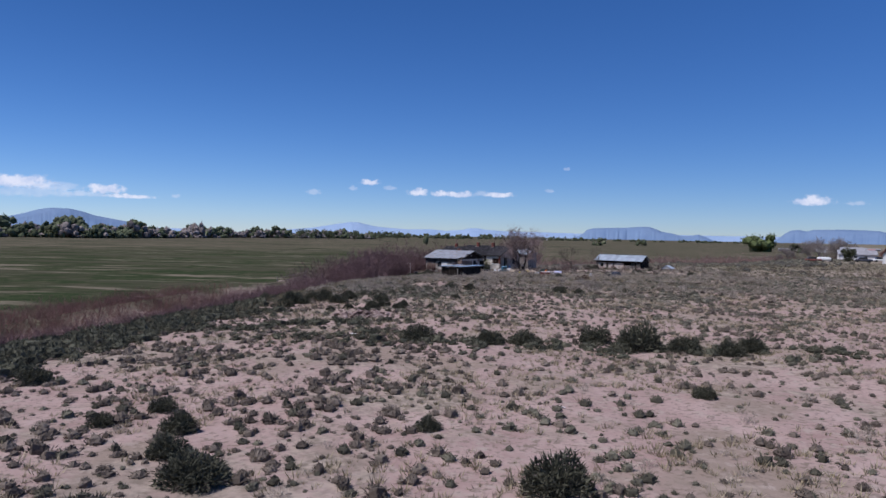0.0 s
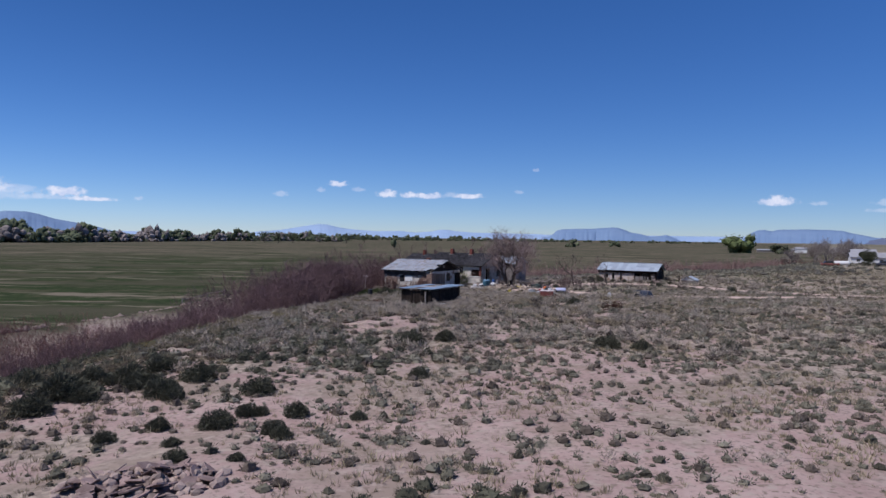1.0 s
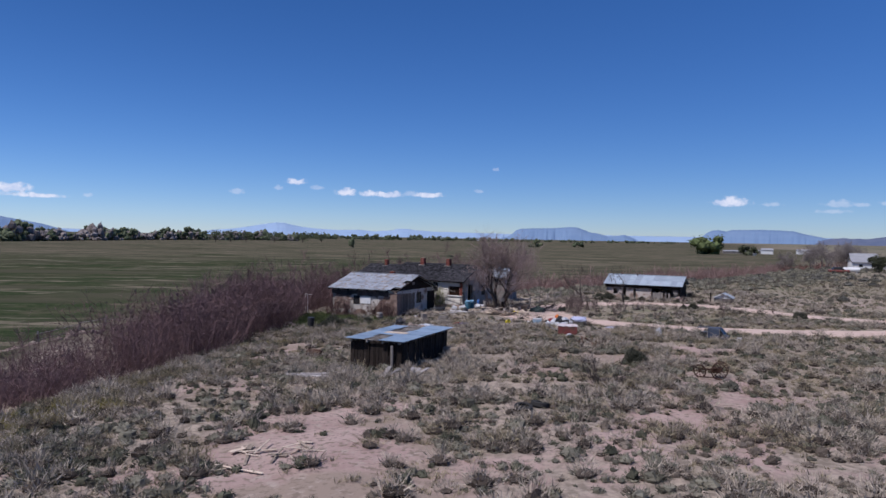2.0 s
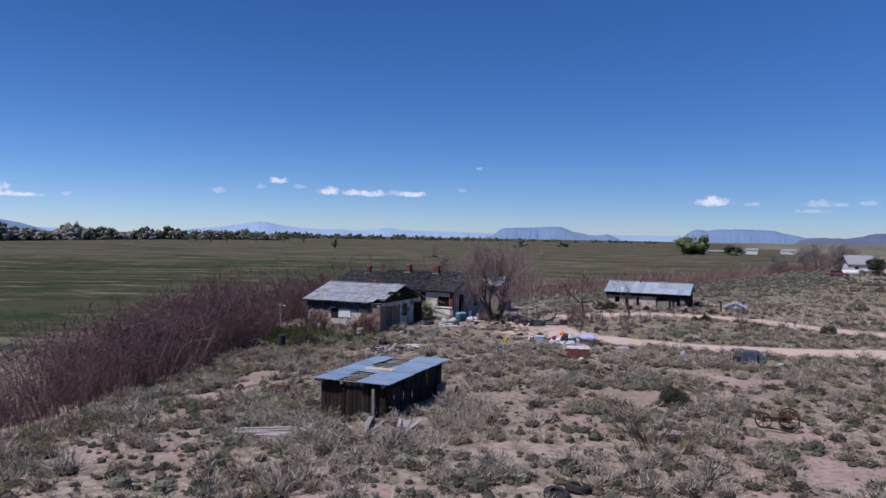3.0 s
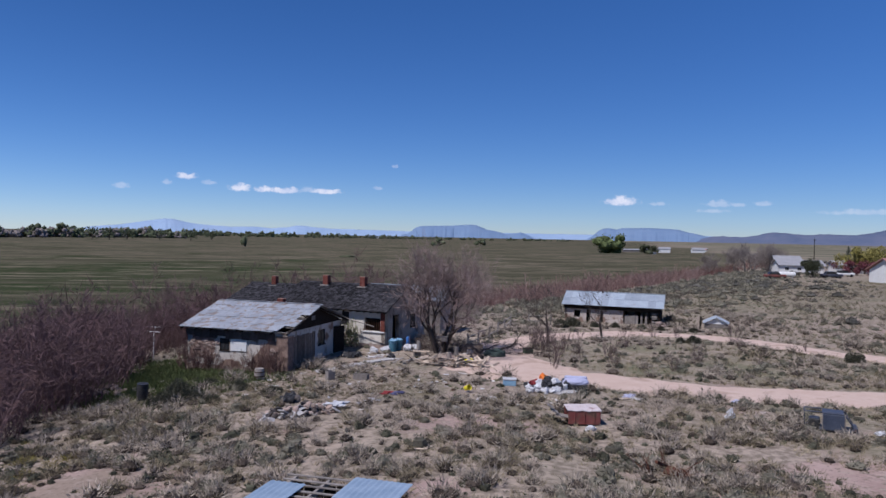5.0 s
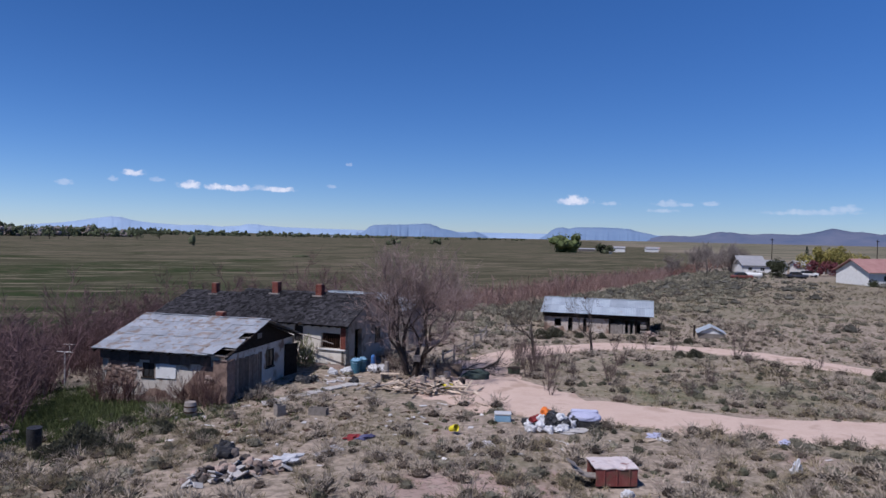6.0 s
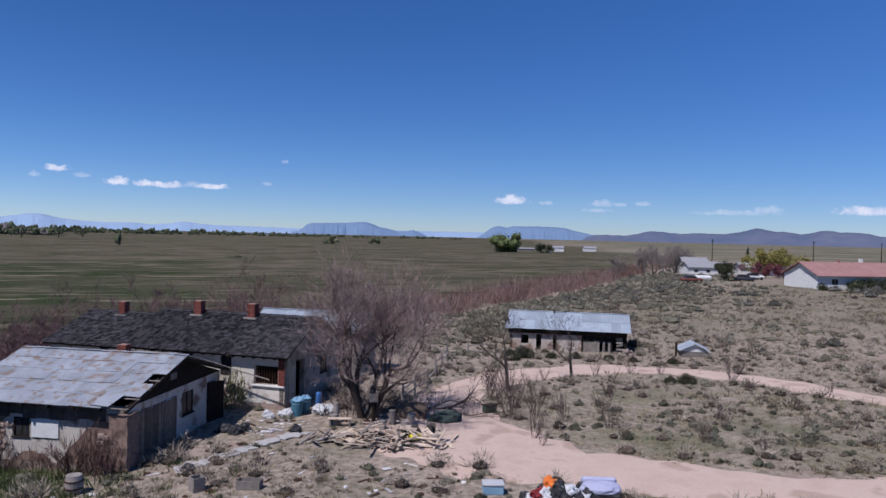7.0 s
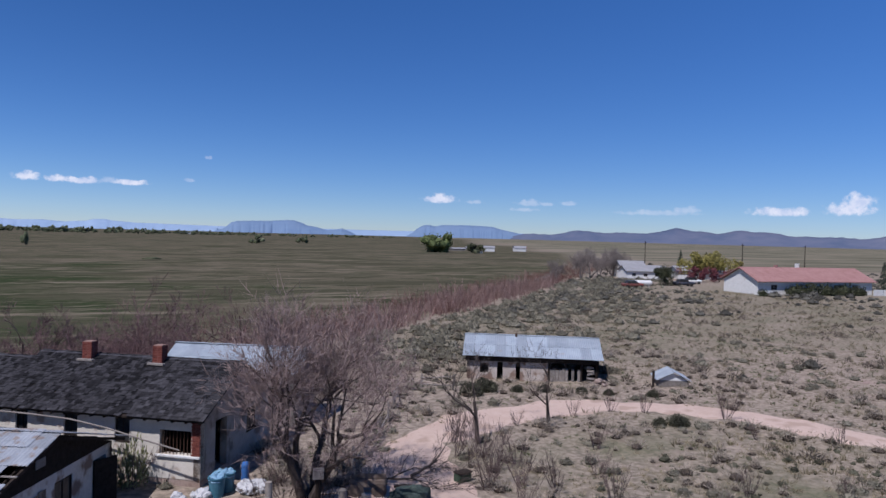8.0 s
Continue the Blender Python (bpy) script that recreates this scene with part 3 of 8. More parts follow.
# the sky's reflection is painted into this tin as blue
TIN_SKY_TINT = mat("sky_tinted_tin", (0.17, 0.235, 0.31), (0.25, 0.32, 0.40), 1.5, 0.5, 0.0, 0.25, 20, vary=0.12, stain=(0.25, 0.24, 0.23), stain_scale=1.3, stain_cut=0.68)
TIN_RUSTY = mat("patchy_weathered_tin", (0.215, 0.232, 0.256), (0.310, 0.330, 0.358), 1.6, 0.65, 0.0, 0.3, 16, vary=0.12, stain=(0.215, 0.180, 0.160), stain_scale=2.6, stain_cut=0.525)
BARN_WALL = mat("stained_adobe_plaster", (0.36, 0.30, 0.26), (0.50, 0.45, 0.40), 1.5, 0.95, 0, 0.6, 16, stain=(0.23, 0.16, 0.125), stain_scale=1.2, stain_cut=0.5)
BOARD_BROWN = mat("brown_plank", (0.125, 0.094, 0.074), (0.215, 0.168, 0.134), 5, 0.9, 0, 0.5, 50, vary=0.3)
SHAKE = mat("weathered_shake", (0.028, 0.027, 0.030), (0.078, 0.075, 0.082), 2.5, 0.95, 0, 0.6, 30, vary=0.6, island=0.75)
BRICK = mat("red_brick", (0.118, 0.035, 0.028), (0.195, 0.066, 0.048), 8, 0.9, 0, 0.5, 40, vary=0.25)
MORTAR = mat("mortar", (0.22, 0.13, 0.105), (0.30, 0.19, 0.155), 6, 0.95, 0, 0.5, 40)
# near-black colour that stands in for shade inside the buildings
INDOOR_SHADE = mat("indoor_shade", (0.018, 0.015, 0.013), (0.035, 0.03, 0.026), 3, 0.95, 0, 0, 20)
GLASS = mat("dusty_glass", (0.02, 0.022, 0.025), (0.05, 0.05, 0.05), 2, 0.2, 0, 0, 20)
WHITE_PAINT = mat("worn_white_paint", (0.578, 0.578, 0.561), (0.680, 0.680, 0.663), 2, 0.7, 0, 0.2, 20, stain=(0.5, 0.46, 0.4), stain_scale=1.5, stain_cut=0.64)
RED_ROOF = mat("faded_red_shingle", (0.270, 0.142, 0.126), (0.345, 0.200, 0.182), 0.8, 0.85, 0, 0.3, 10)
RUST = mat("rusty_iron", (0.038, 0.022, 0.017), (0.091, 0.049, 0.032), 8, 0.9, 0.2, 0.5, 50)


def wall_piece(length, height, thick, holes=()):
    """A wall along x from 0 to length, its outer face at y = 0, with openings (x0, x1, z0, z1) right through it."""
    xs = sorted({0.0, length, *[h[0] for h in holes], *[h[1] for h in holes]})
    zs = sorted({0.0, height, *[h[2] for h in holes], *[h[3] for h in holes]})

    def full(i, k):
        if not (0 <= i < len(xs) - 1 and 0 <= k < len(zs) - 1):
            return False
        return not any(h[0] <= xs[i] and xs[i + 1] <= h[1] and h[2] <= zs[k] and zs[k + 1] <= h[3] for h in holes)

    index, v, f = {}, [], []

    def at(i, side, k):
        if (i, side, k) not in index:
            index[(i, side, k)] = len(v)
            v.append((xs[i], thick * side, zs[k]))
        return index[(i, side, k)]

    for i in range(len(xs) - 1):
        for k in range(len(zs) - 1):
            if not full(i, k):
                continue
            f += [(at(i, 0, k), at(i + 1, 0, k), at(i + 1, 0, k + 1), at(i, 0, k + 1)), (at(i, 1, k), at(i, 1, k + 1), at(i + 1, 1, k + 1), at(i + 1, 1, k))]
            if not full(i - 1, k):
                f.append((at(i, 0, k), at(i, 0, k + 1), at(i, 1, k + 1), at(i, 1, k)))
            if not full(i + 1, k):
                f.append((at(i + 1, 0, k), at(i + 1, 1, k), at(i + 1, 1, k + 1), at(i + 1, 0, k + 1)))
            if not full(i, k - 1):
                f.append((at(i, 0, k), at(i, 1, k), at(i + 1, 1, k), at(i + 1, 0, k)))
            if not full(i, k + 1):
                f.append((at(i, 0, k + 1), at(i + 1, 0, k + 1), at(i + 1, 1, k + 1), at(i, 1, k + 1)))
    return np.array(v, float), quads(f)


def gable_piece(depth, rise, thick, peak=None):
    """The triangle above a gable wall, along x, at y = 0."""
    return prism([(0, 0), (depth, 0), (depth if peak is None else peak, rise)] if peak is not None else [(0, 0), (depth, 0), (depth / 2, rise)], 0, thick)


def corrugated(width, length, pitch=0.12, depth=0.018, thick=0.012):
    """A corrugated sheet, across x, running along y, its underside at z = 0."""
    n = max(4, int(width / pitch) * 2)
    xs = np.linspace(0, width, n + 1)
    z = depth * (np.arange(n + 1) % 2)
    lo = [(x, 0, q) for x, q in zip(xs, z)] + [(x, length, q) for x, q in zip(xs, z)]
    hi = [(x, y, q + thick) for x, y, q in lo]
    m = n + 1
    f = []
    for i in range(n):
        f += [(2 * m + i, 2 * m + i + 1, 3 * m + i + 1, 3 * m + i), (i, m + i, m + i + 1, i + 1), (i, i + 1, 2 * m + i + 1, 2 * m + i), (m + i, 3 * m + i, 3 * m + i + 1, m + i + 1)]
    f += [(0, 2 * m, 3 * m, m), (n, m + n, 3 * m + n, 2 * m + n)]
    return np.array(lo + hi), quads(f)


def sheet_roof(parent, material, x0, x1, y0, z0, y1, z1, rows, width, g, name="roof_sheet", skip=(), mess=0.012):
    """A slope of overlapping metal sheets from the eave (y0, z0) to the ridge (y1, z1)."""
    run = math.hypot(y1 - y0, z1 - z0)
    ang = math.degrees(math.atan2(z1 - z0, abs(y1 - y0)))
    n = max(1, round((x1 - x0) / width))
    w = (x1 - x0) / n
    meshes = [make_mesh(name, *corrugated(w + 0.05, run / rows + 0.12)) for _ in range(1)]
    meshes[0].materials.append(material)
    flip = y1 < y0
    for r in range(rows):
        for i in range(n):
            if (r, i) in skip:
                continue
            t = r / rows
            o = part(name, meshes[0], material, parent)
            x = x0 + (n - i if flip else i) * w
            m = pose(x + g.normal(0, 0.012), y0 + (y1 - y0) * t, z0 + (z1 - z0) * t + 0.025 + 0.016 * r + 0.006 * (i % 2) + abs(g.normal(0, mess)), ang, g.normal(0, 0.25), 0)
            if flip:
                m = pose(x + g.normal(0, 0.012), y0 + (y1 - y0) * t, z0 + (z1 - z0) * t + 0.025 + 0.016 * r + 0.006 * (i % 2) + abs(g.normal(0, mess)), 0, 0, 180) @ pose(0, 0, 0, ang, g.normal(0, 0.25), 0)
            o.matrix_local = m


def board_wall(parent, material, length, height, g, m, width=0.17, name="board", gap=0.012, ragged=0.06, missing=0.0):
    """Upright boards along x from 0 to length, outer face at y = 0; m: the pose under the parent."""
    mesh = make_mesh(name, *bevel_box(0, width - gap, -0.025, 0, 0, height, 0.004))
    mesh.materials.append(material)
    n = int(length / width)
    s = length / (n * width)
    for i in range(n):
        if g.random() < missing:
            continue
        o = part(name, mesh, material, parent)
        o.matrix_local = m @ pose(i * width * s, g.normal(0, 0.006), -abs(g.normal(0, ragged)), g.normal(0, 0.4), g.normal(0, 0.35), 0)


def window_set(parent, m, w, h, frame_mat, bars=1, glass=GLASS):
    """A framed window in an opening of w by h, its outer face at y = 0."""
    win = new("window")
    win.parent = parent
    win.matrix_local = m
    b = 0.06
    part("window_frame", join(box(0, w, 0.02, 0.09, 0, b), box(0, w, 0.02, 0.09, h - b, h), box(0, b, 0.02, 0.09, b, h - b), box(w - b, w, 0.02, 0.09, b, h - b), *[box(w * (i + 1) / (bars + 1) - 0.02, w * (i + 1) / (bars + 1) + 0.02, 0.03, 0.08, b, h - b) for i in range(bars)]), frame_mat, win)
    part("pane", box(b, w - b, 0.05, 0.058, b, h - b), glass, win)
    part("sill", bevel_box(-0.05, w + 0.05, -0.05, 0.1, -0.06, 0, 0.008), frame_mat, win)
    return win


def on_ground(x, y, turn, dz=0.0):
    return pose(x, y, gz(x, y) + dz, 0, 0, turn)


# ---- the plank shed with the broken tin roof ----
def plank_shed():
    g = np.random.default_rng(41)
    w, d, h = 2.75, 5.55, 1.68
    m = pose(2.35, 88.55, 0.64, 0, 0, -29)
    t = thing("plank_shed", "low dark plank shed with a broken flat tin roof", "shed", m)
    for x, y in ((-w, 0), (-w / 2, 0), (0, 0), (-w, d), (0, d), (0, d / 2), (-w, d / 2)):
        part("post", box(x - 0.06 if x else -0.13, x + 0.06 if x else -0.01, y + 0.01 if y < d else y - 0.13, y + 0.13 if y < d else y - 0.01, -0.3, h - 0.1), WOOD_DARK, t)
    board_wall(t, WOOD_DARK, w, h + 0.25, g, pose(-w, 0, -0.28), missing=0.0)
    board_wall(t, WOOD_DARK, d, h + 0.25, g, pose(0, 0, -0.28, 0, 0, 90))
    board_wall(t, WOOD_DARK, d, h + 0.25, g, pose(-w, d, -0.28, 0, 0, -90))
    board_wall(t, WOOD_DARK, w, h + 0.25, g, pose(0, d, -0.28, 0, 0, 180))
    # floor kept near-black to paint in the shade below the roof gaps
    part("floor", box(-w + 0.03, -0.03, 0.03, d - 0.03, -0.25, -0.02), INDOOR_SHADE, t, "trampled floor, near-black with shade painted in")
    for x in np.linspace(-w + 0.06, -0.06, 4):
        part("rafter", box(x - 0.035, x + 0.035, -0.2, d + 0.25, h - 0.12, h), WOOD_GREY, t)
    for k, y in enumerate(np.linspace(-0.18, d + 0.25, 19)):
        o = part("batten", bevel_box(-w - 0.15, 0.18, -0.04, 0.04, 0, 0.03, 0.004), WOOD_GREY, t)
        o.matrix_local = pose(g.normal(0, 0.05), y, h + 0.003, 0, 0, g.normal(0, 0.7))
    # sheets along both sides, the middle bare
    for side, x0, wide, long in (("a", -w - 0.28, 1.0, 4.75), ("b", -1.15, 1.42, d)):
        n = 5
        for i in range(n):
            ww = wide + g.normal(0, 0.06)
            xs = x0 if side == "a" else x0 + wide - ww
            o = part("roof_sheet", corrugated(ww, long / n + 0.28, 0.14, 0.016), TIN_SKY_TINT, t)
            o.matrix_local = pose(xs, -0.32 + i * (long + 0.42) / n, h + 0.04 + 0.008 * i, g.normal(0, 0.3), g.normal(0, 0.4), g.normal(0, 0.5))
    o = part("roof_panel", box(-1.95, -0.7, 0, 0.5, 0, 0.02), WOOD_PALE, t, "pale loose board across the roof")
    o.matrix_local = pose(-0.1, 2.15, h + 0.075, 0, 0, 3)
    o = part("roof_sheet", corrugated(0.9, 0.5, 0.14, 0.016), TIN_SKY_TINT, t)
    o.matrix_local = pose(-2.1, 1.6, h + 0.06, 0, 0, -4)
    o = part("prop", bevel_box(-0.06, 0.06, -0.04, 0.04, 0, 1.75, 0.008), WOOD_GREY, t, "pale grey leaning plank")
    o.matrix_local = pose(-0.45, -0.1, -0.25, 3, 1, 0)


plank_shed()


# ---- the plastered cabin ----
def cabin():
    g = np.random.default_rng(42)
    w, d, h = 7.1, 7.8, 2.28
    z0 = -0.12
    m = pose(3.26, 121.7, z0, 0, 0, -30.5)
    t = thing("plastered_cabin", "derelict white plastered cabin with patchy tin roof", "cabin", m)
    th = 0.3
    # front wall, along local x from -w to 0
    front = part("front_wall", wall_piece(w, h, th, ((2.35, 3.05, 0.95, 1.7), (0.45, 0.95, 0.9, 1.6))), CABIN_PLASTER, t)
    front.matrix_local = pose(-w, 0, 0)
    window_set(t, pose(-w + 2.35, 0, 0.95), 0.7, 0.75, WOOD_DARK)
    window_set(t, pose(-w + 0.45, 0, 0.9), 0.5, 0.7, WOOD_DARK)
    o = part("shutter", bevel_box(0, 1.15, -0.05, -0.012, 0, 0.75, 0.01), WHITE_PAINT, t, "white board nailed over an opening")
    o.matrix_local = pose(-w + 3.15, 0, 0.95, 0, 0, 0)
    side = part("gable_wall", wall_piece(d, h, th, ((4.2, 5.2, 0.95, 1.95), (6.5, 7.4, 0, 1.95))), CABIN_PLASTER, t)
    side.matrix_local = pose(0, 0, 0, 0, 0, 90)
    window_set(t, pose(0, 4.2, 0.95, 0, 0, 90), 1.0, 1.0, WOOD_DARK, 1)
    o = part("rear_wall", wall_piece(w, h, th), CABIN_PLASTER, t)
    o.matrix_local = pose(0, d, 0, 0, 0, 180)
    o = part("far_gable_wall", wall_piece(d, h, th), CABIN_PLASTER, t)
    o.matrix_local = pose(-w, d, 0, 0, 0, -90)
    # near-black floor and partition paint in the room's shade behind the openings
    part("floor", box(-w + th, -th, th, d - th, -0.02, 0.02), INDOOR_SHADE, t)
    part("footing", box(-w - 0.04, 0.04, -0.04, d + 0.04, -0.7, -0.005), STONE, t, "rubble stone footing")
    part("inner_partition", box(-w + 1.2, -0.9, d / 2 - 0.05, d / 2 + 0.05, 0.02, h), INDOOR_SHADE, t)
    # plank doors and bare boarding on the near half of the gable wall
    board_wall(t, BOARD_BROWN, 2.9, 1.95, g, pose(0.03, 0.75, 0.05, 0, 0, 90), 0.2)
    o = part("door", bevel_box(0, 0.9, -0.05, 0, 0, 1.95, 0.01), WOOD_DARK, t, "dark plank door standing ajar")
    o.matrix_local = pose(0.02, 6.5, 0, 0, 0, 62)
    # adobe corner and rubble patch where the plaster fell
    for k in range(26):
        a, b = g.uniform(0.16, 0.34), g.uniform(0.1, 0.2)
        x = g.uniform(-1.15, -0.1)
        o = part("stone", bevel_box(-a / 2, a / 2, -0.06, 0.03, 0, b, 0.025), STONE, t)
        o.matrix_local = pose(x, -0.005, g.uniform(0.0, 1.95), 0, g.normal(0, 4), g.normal(0, 5))
    for k in range(46):
        a, b = g.uniform(0.16, 0.34), g.uniform(0.1, 0.18)
        o = part("stone", bevel_box(-a / 2, a / 2, -0.05, 0.03, 0, b, 0.025), STONE, t)
        o.matrix_local = pose(g.uniform(-w + 0.1, -w + 2.2), -0.005, g.uniform(0.35, 1.75), 0, g.normal(0, 4), g.normal(0, 5))
    # bare brown adobe where the plaster fell away
    for out, y in ((((-2.75, 0.0), (-0.45, 0.0), (-0.4, 1.75), (-1.2, 1.72), (-1.75, 1.25), (-2.2, 0.75)), -0.02), (((-6.85, 0.55), (-5.3, 0.35), (-5.05, 1.1), (-5.2, 1.76), (-6.8, 1.76)), -0.02), (((-4.6, 0.0), (-3.1, 0.0), (-3.3, 0.3), (-4.2, 0.42)), -0.022)):
        edge = []
        for (ax, az), (bx, bz) in zip(out, out[1:] + out[:1]):
            for q in np.linspace(0, 1, 9)[:-1]:
                edge.append((ax + (bx - ax) * q + g.normal(0, 0.035), max(0.0, az + (bz - az) * q + g.normal(0, 0.035))))
        part("adobe_patch", prism(edge, y, 0.01), ADOBE, t, "bare brown adobe under fallen plaster")
    pil = bmesh.new()
    bmesh.ops.create_cube(pil, size=1.0)
    bmesh.ops.subdivide_edges(pil, edges=pil.edges[:], cuts=6, use_grid_fill=True)
    for v in pil.verts:
        v.co = Vector((v.co.x * 0.75, v.co.y * 0.8, v.co.z * 2.1))
        v.co += noise.noise_vector(v.co * 4) * 0.08
    o = part("corner_pillar", from_bm(pil), ADOBE, t, "crumbling brown adobe corner pillar")
    o.matrix_local = pose(-0.22, 0.18, 1.0)
    for k in range(11):
        x0 = -w - 0.1 + k * 0.58
        o = part("fascia_board", bevel_box(x0, x0 + 0.565, -0.08, -0.03, 1.80 + g.uniform(-0.12, 0.06), 2.22, 0.008), FASCIA, t)
    # gable ends of dark boards
    rise = 1.22
    o = part("gable", gable_piece(d + 0.1, rise, 0.06), WOOD_DARK, t, "dark boarded gable")
    o.matrix_local = pose(0.0, -0.05, h + 0.005, 0, 0, 90)
    o = part("gable", gable_piece(d + 0.1, rise, 0.06), WOOD_DARK, t, "dark boarded gable")
    o.matrix_local = pose(-w + 0.06, -0.05, h + 0.005, 0, 0, 90)
    o = part("gable_board", box(0, 0.5, -0.03, 0, 0, 0.28), WOOD_GREY, t)
    o.matrix_local = pose(0.03, 3.1, h + 0.45, 0, 0, 90)
    # roof
    ze, zr = h + 0.05, h + rise + 0.08
    ye = -0.5
    for x in np.linspace(-w - 0.2, 0.22, 8):
        a = math.degrees(math.atan2(zr - ze, d / 2 - ye))
        o = part("rafter", box(-0.04, 0.04, 0, math.hypot(d / 2 - ye, zr - ze), -0.1, 0), WOOD_DARK, t)
        o.matrix_local = pose(x, ye, ze - 0.04, a)
        o = part("rafter", box(-0.04, 0.04, 0, math.hypot(d / 2 - ye, zr - ze), -0.1, 0), WOOD_DARK, t)
        o.matrix_local = pose(x, d - ye, ze - 0.04, 0, 0, 180) @ pose(0, 0, 0, a)
    for k in range(6):
        q = k / 6 + 0.03
        o = part("batten", box(-w - 0.3, 0.3, -0.04, 0.04, -0.02, 0.012), WOOD_GREY, t)
        o.matrix_local = pose(0, ye + (d / 2 - ye) * q, ze - 0.02 + (zr - ze) * q)
    sheet_roof(t, TIN_RUSTY, -w - 0.35, 0.35, ye, ze, d / 2, zr, 5, 0.6, g, skip=((0, 12), (1, 12), (0, 11), (2, 12)))
    for k in range(2):
        o = part("roof_sheet", corrugated(0.8, 0.95), TIN_RUSTY, t)
        o.matrix_local = pose(-1.25 + 0.75 * k, ye + 0.1 + 0.8 * k, ze + 0.12 + 0.2 * k, 17 + 3 * k, 2, -8 + 5 * k)
    sheet_roof(t, TIN_RUSTY, -w - 0.35, 0.35, d - ye, ze, d / 2, zr, 5, 0.78, g)

    chimney(t, -2.9, d / 2 + 0.5, zr - 0.25, 0.42, 0.62)


def chimney(parent, x, y, z, s, h):
    """A square stack of red bricks in courses."""
    c = new("chimney")
    c.parent = parent
    c.matrix_local = pose(x, y, z)
    k = s / 2
    part("flue", box(-k + 0.012, k - 0.012, -k + 0.012, k - 0.012, -0.2, h - 0.01), MORTAR, c, "pale mortar core")
    mesh = make_mesh("brick", *bevel_box(-s / 4 + 0.008, s / 4 - 0.008, -0.05, 0.05, 0, 0.066, 0.006))
    mesh.materials.append(BRICK)
    for r in range(int(h / 0.075)):
        for side in range(4):
            for j in (-1, 1):
                o = part("brick", mesh, BRICK, c)
                off = s / 4 * j + (0.02 if r % 2 else -0.02)
                o.matrix_local = pose(0, 0, r * 0.075, 0, 0, 90 * side) @ pose(off, -k + 0.05, 0)


cabin()


# ---- the long house with the shake roof ----
def shake_slope(parent, x0, x1, y0, z0, y1, z1, g, keep):
    """Split shakes in courses; the nearest stay single pieces."""
    run = math.hypot(y1 - y0, z1 - z0)
    rows = int(run / 0.17)
    a = math.atan2(z1 - z0, y1 - y0)
    loose = []
    base = [bevel_box(0, w, 0, 0.30, -0.012, 0.012, 0.004) for w in (0.11, 0.15, 0.2, 0.24)]
    single = []
    for k, w in enumerate((0.11, 0.15, 0.2, 0.24)):
        me = make_mesh("shake", *base[k])
        me.materials.append(SHAKE)
        single.append(me)
    count = 0
    for r in range(rows):
        x = x1
        t = r / rows
        while x > x0 + 0.12:
            k = int(g.integers(0, 4))
            w = (0.11, 0.15, 0.2, 0.24)[k]
            x -= w + 0.006
            if g.random() < 0.012:
                continue
            m = pose(x, y0 + (y1 - y0) * t + g.normal(0, 0.014) - 0.02, z0 + (z1 - z0) * t + 0.03 + g.uniform(0, 0.01) + (0.02 if g.random() < 0.06 else 0), math.degrees(a) - 3.5 + g.normal(0, 1.1), g.normal(0, 0.8), g.normal(0, 1.2))
            if keep and count < 300 and x > -3.2 and r < 16:
                o = part("shake", single[k], SHAKE, parent)
                o.matrix_local = m
                count += 1
            else:
                loose.append(moved(base[k], m))
    o = part("shake_field", join(*loose), SHAKE, parent)
    o["kind"] = "stuff"


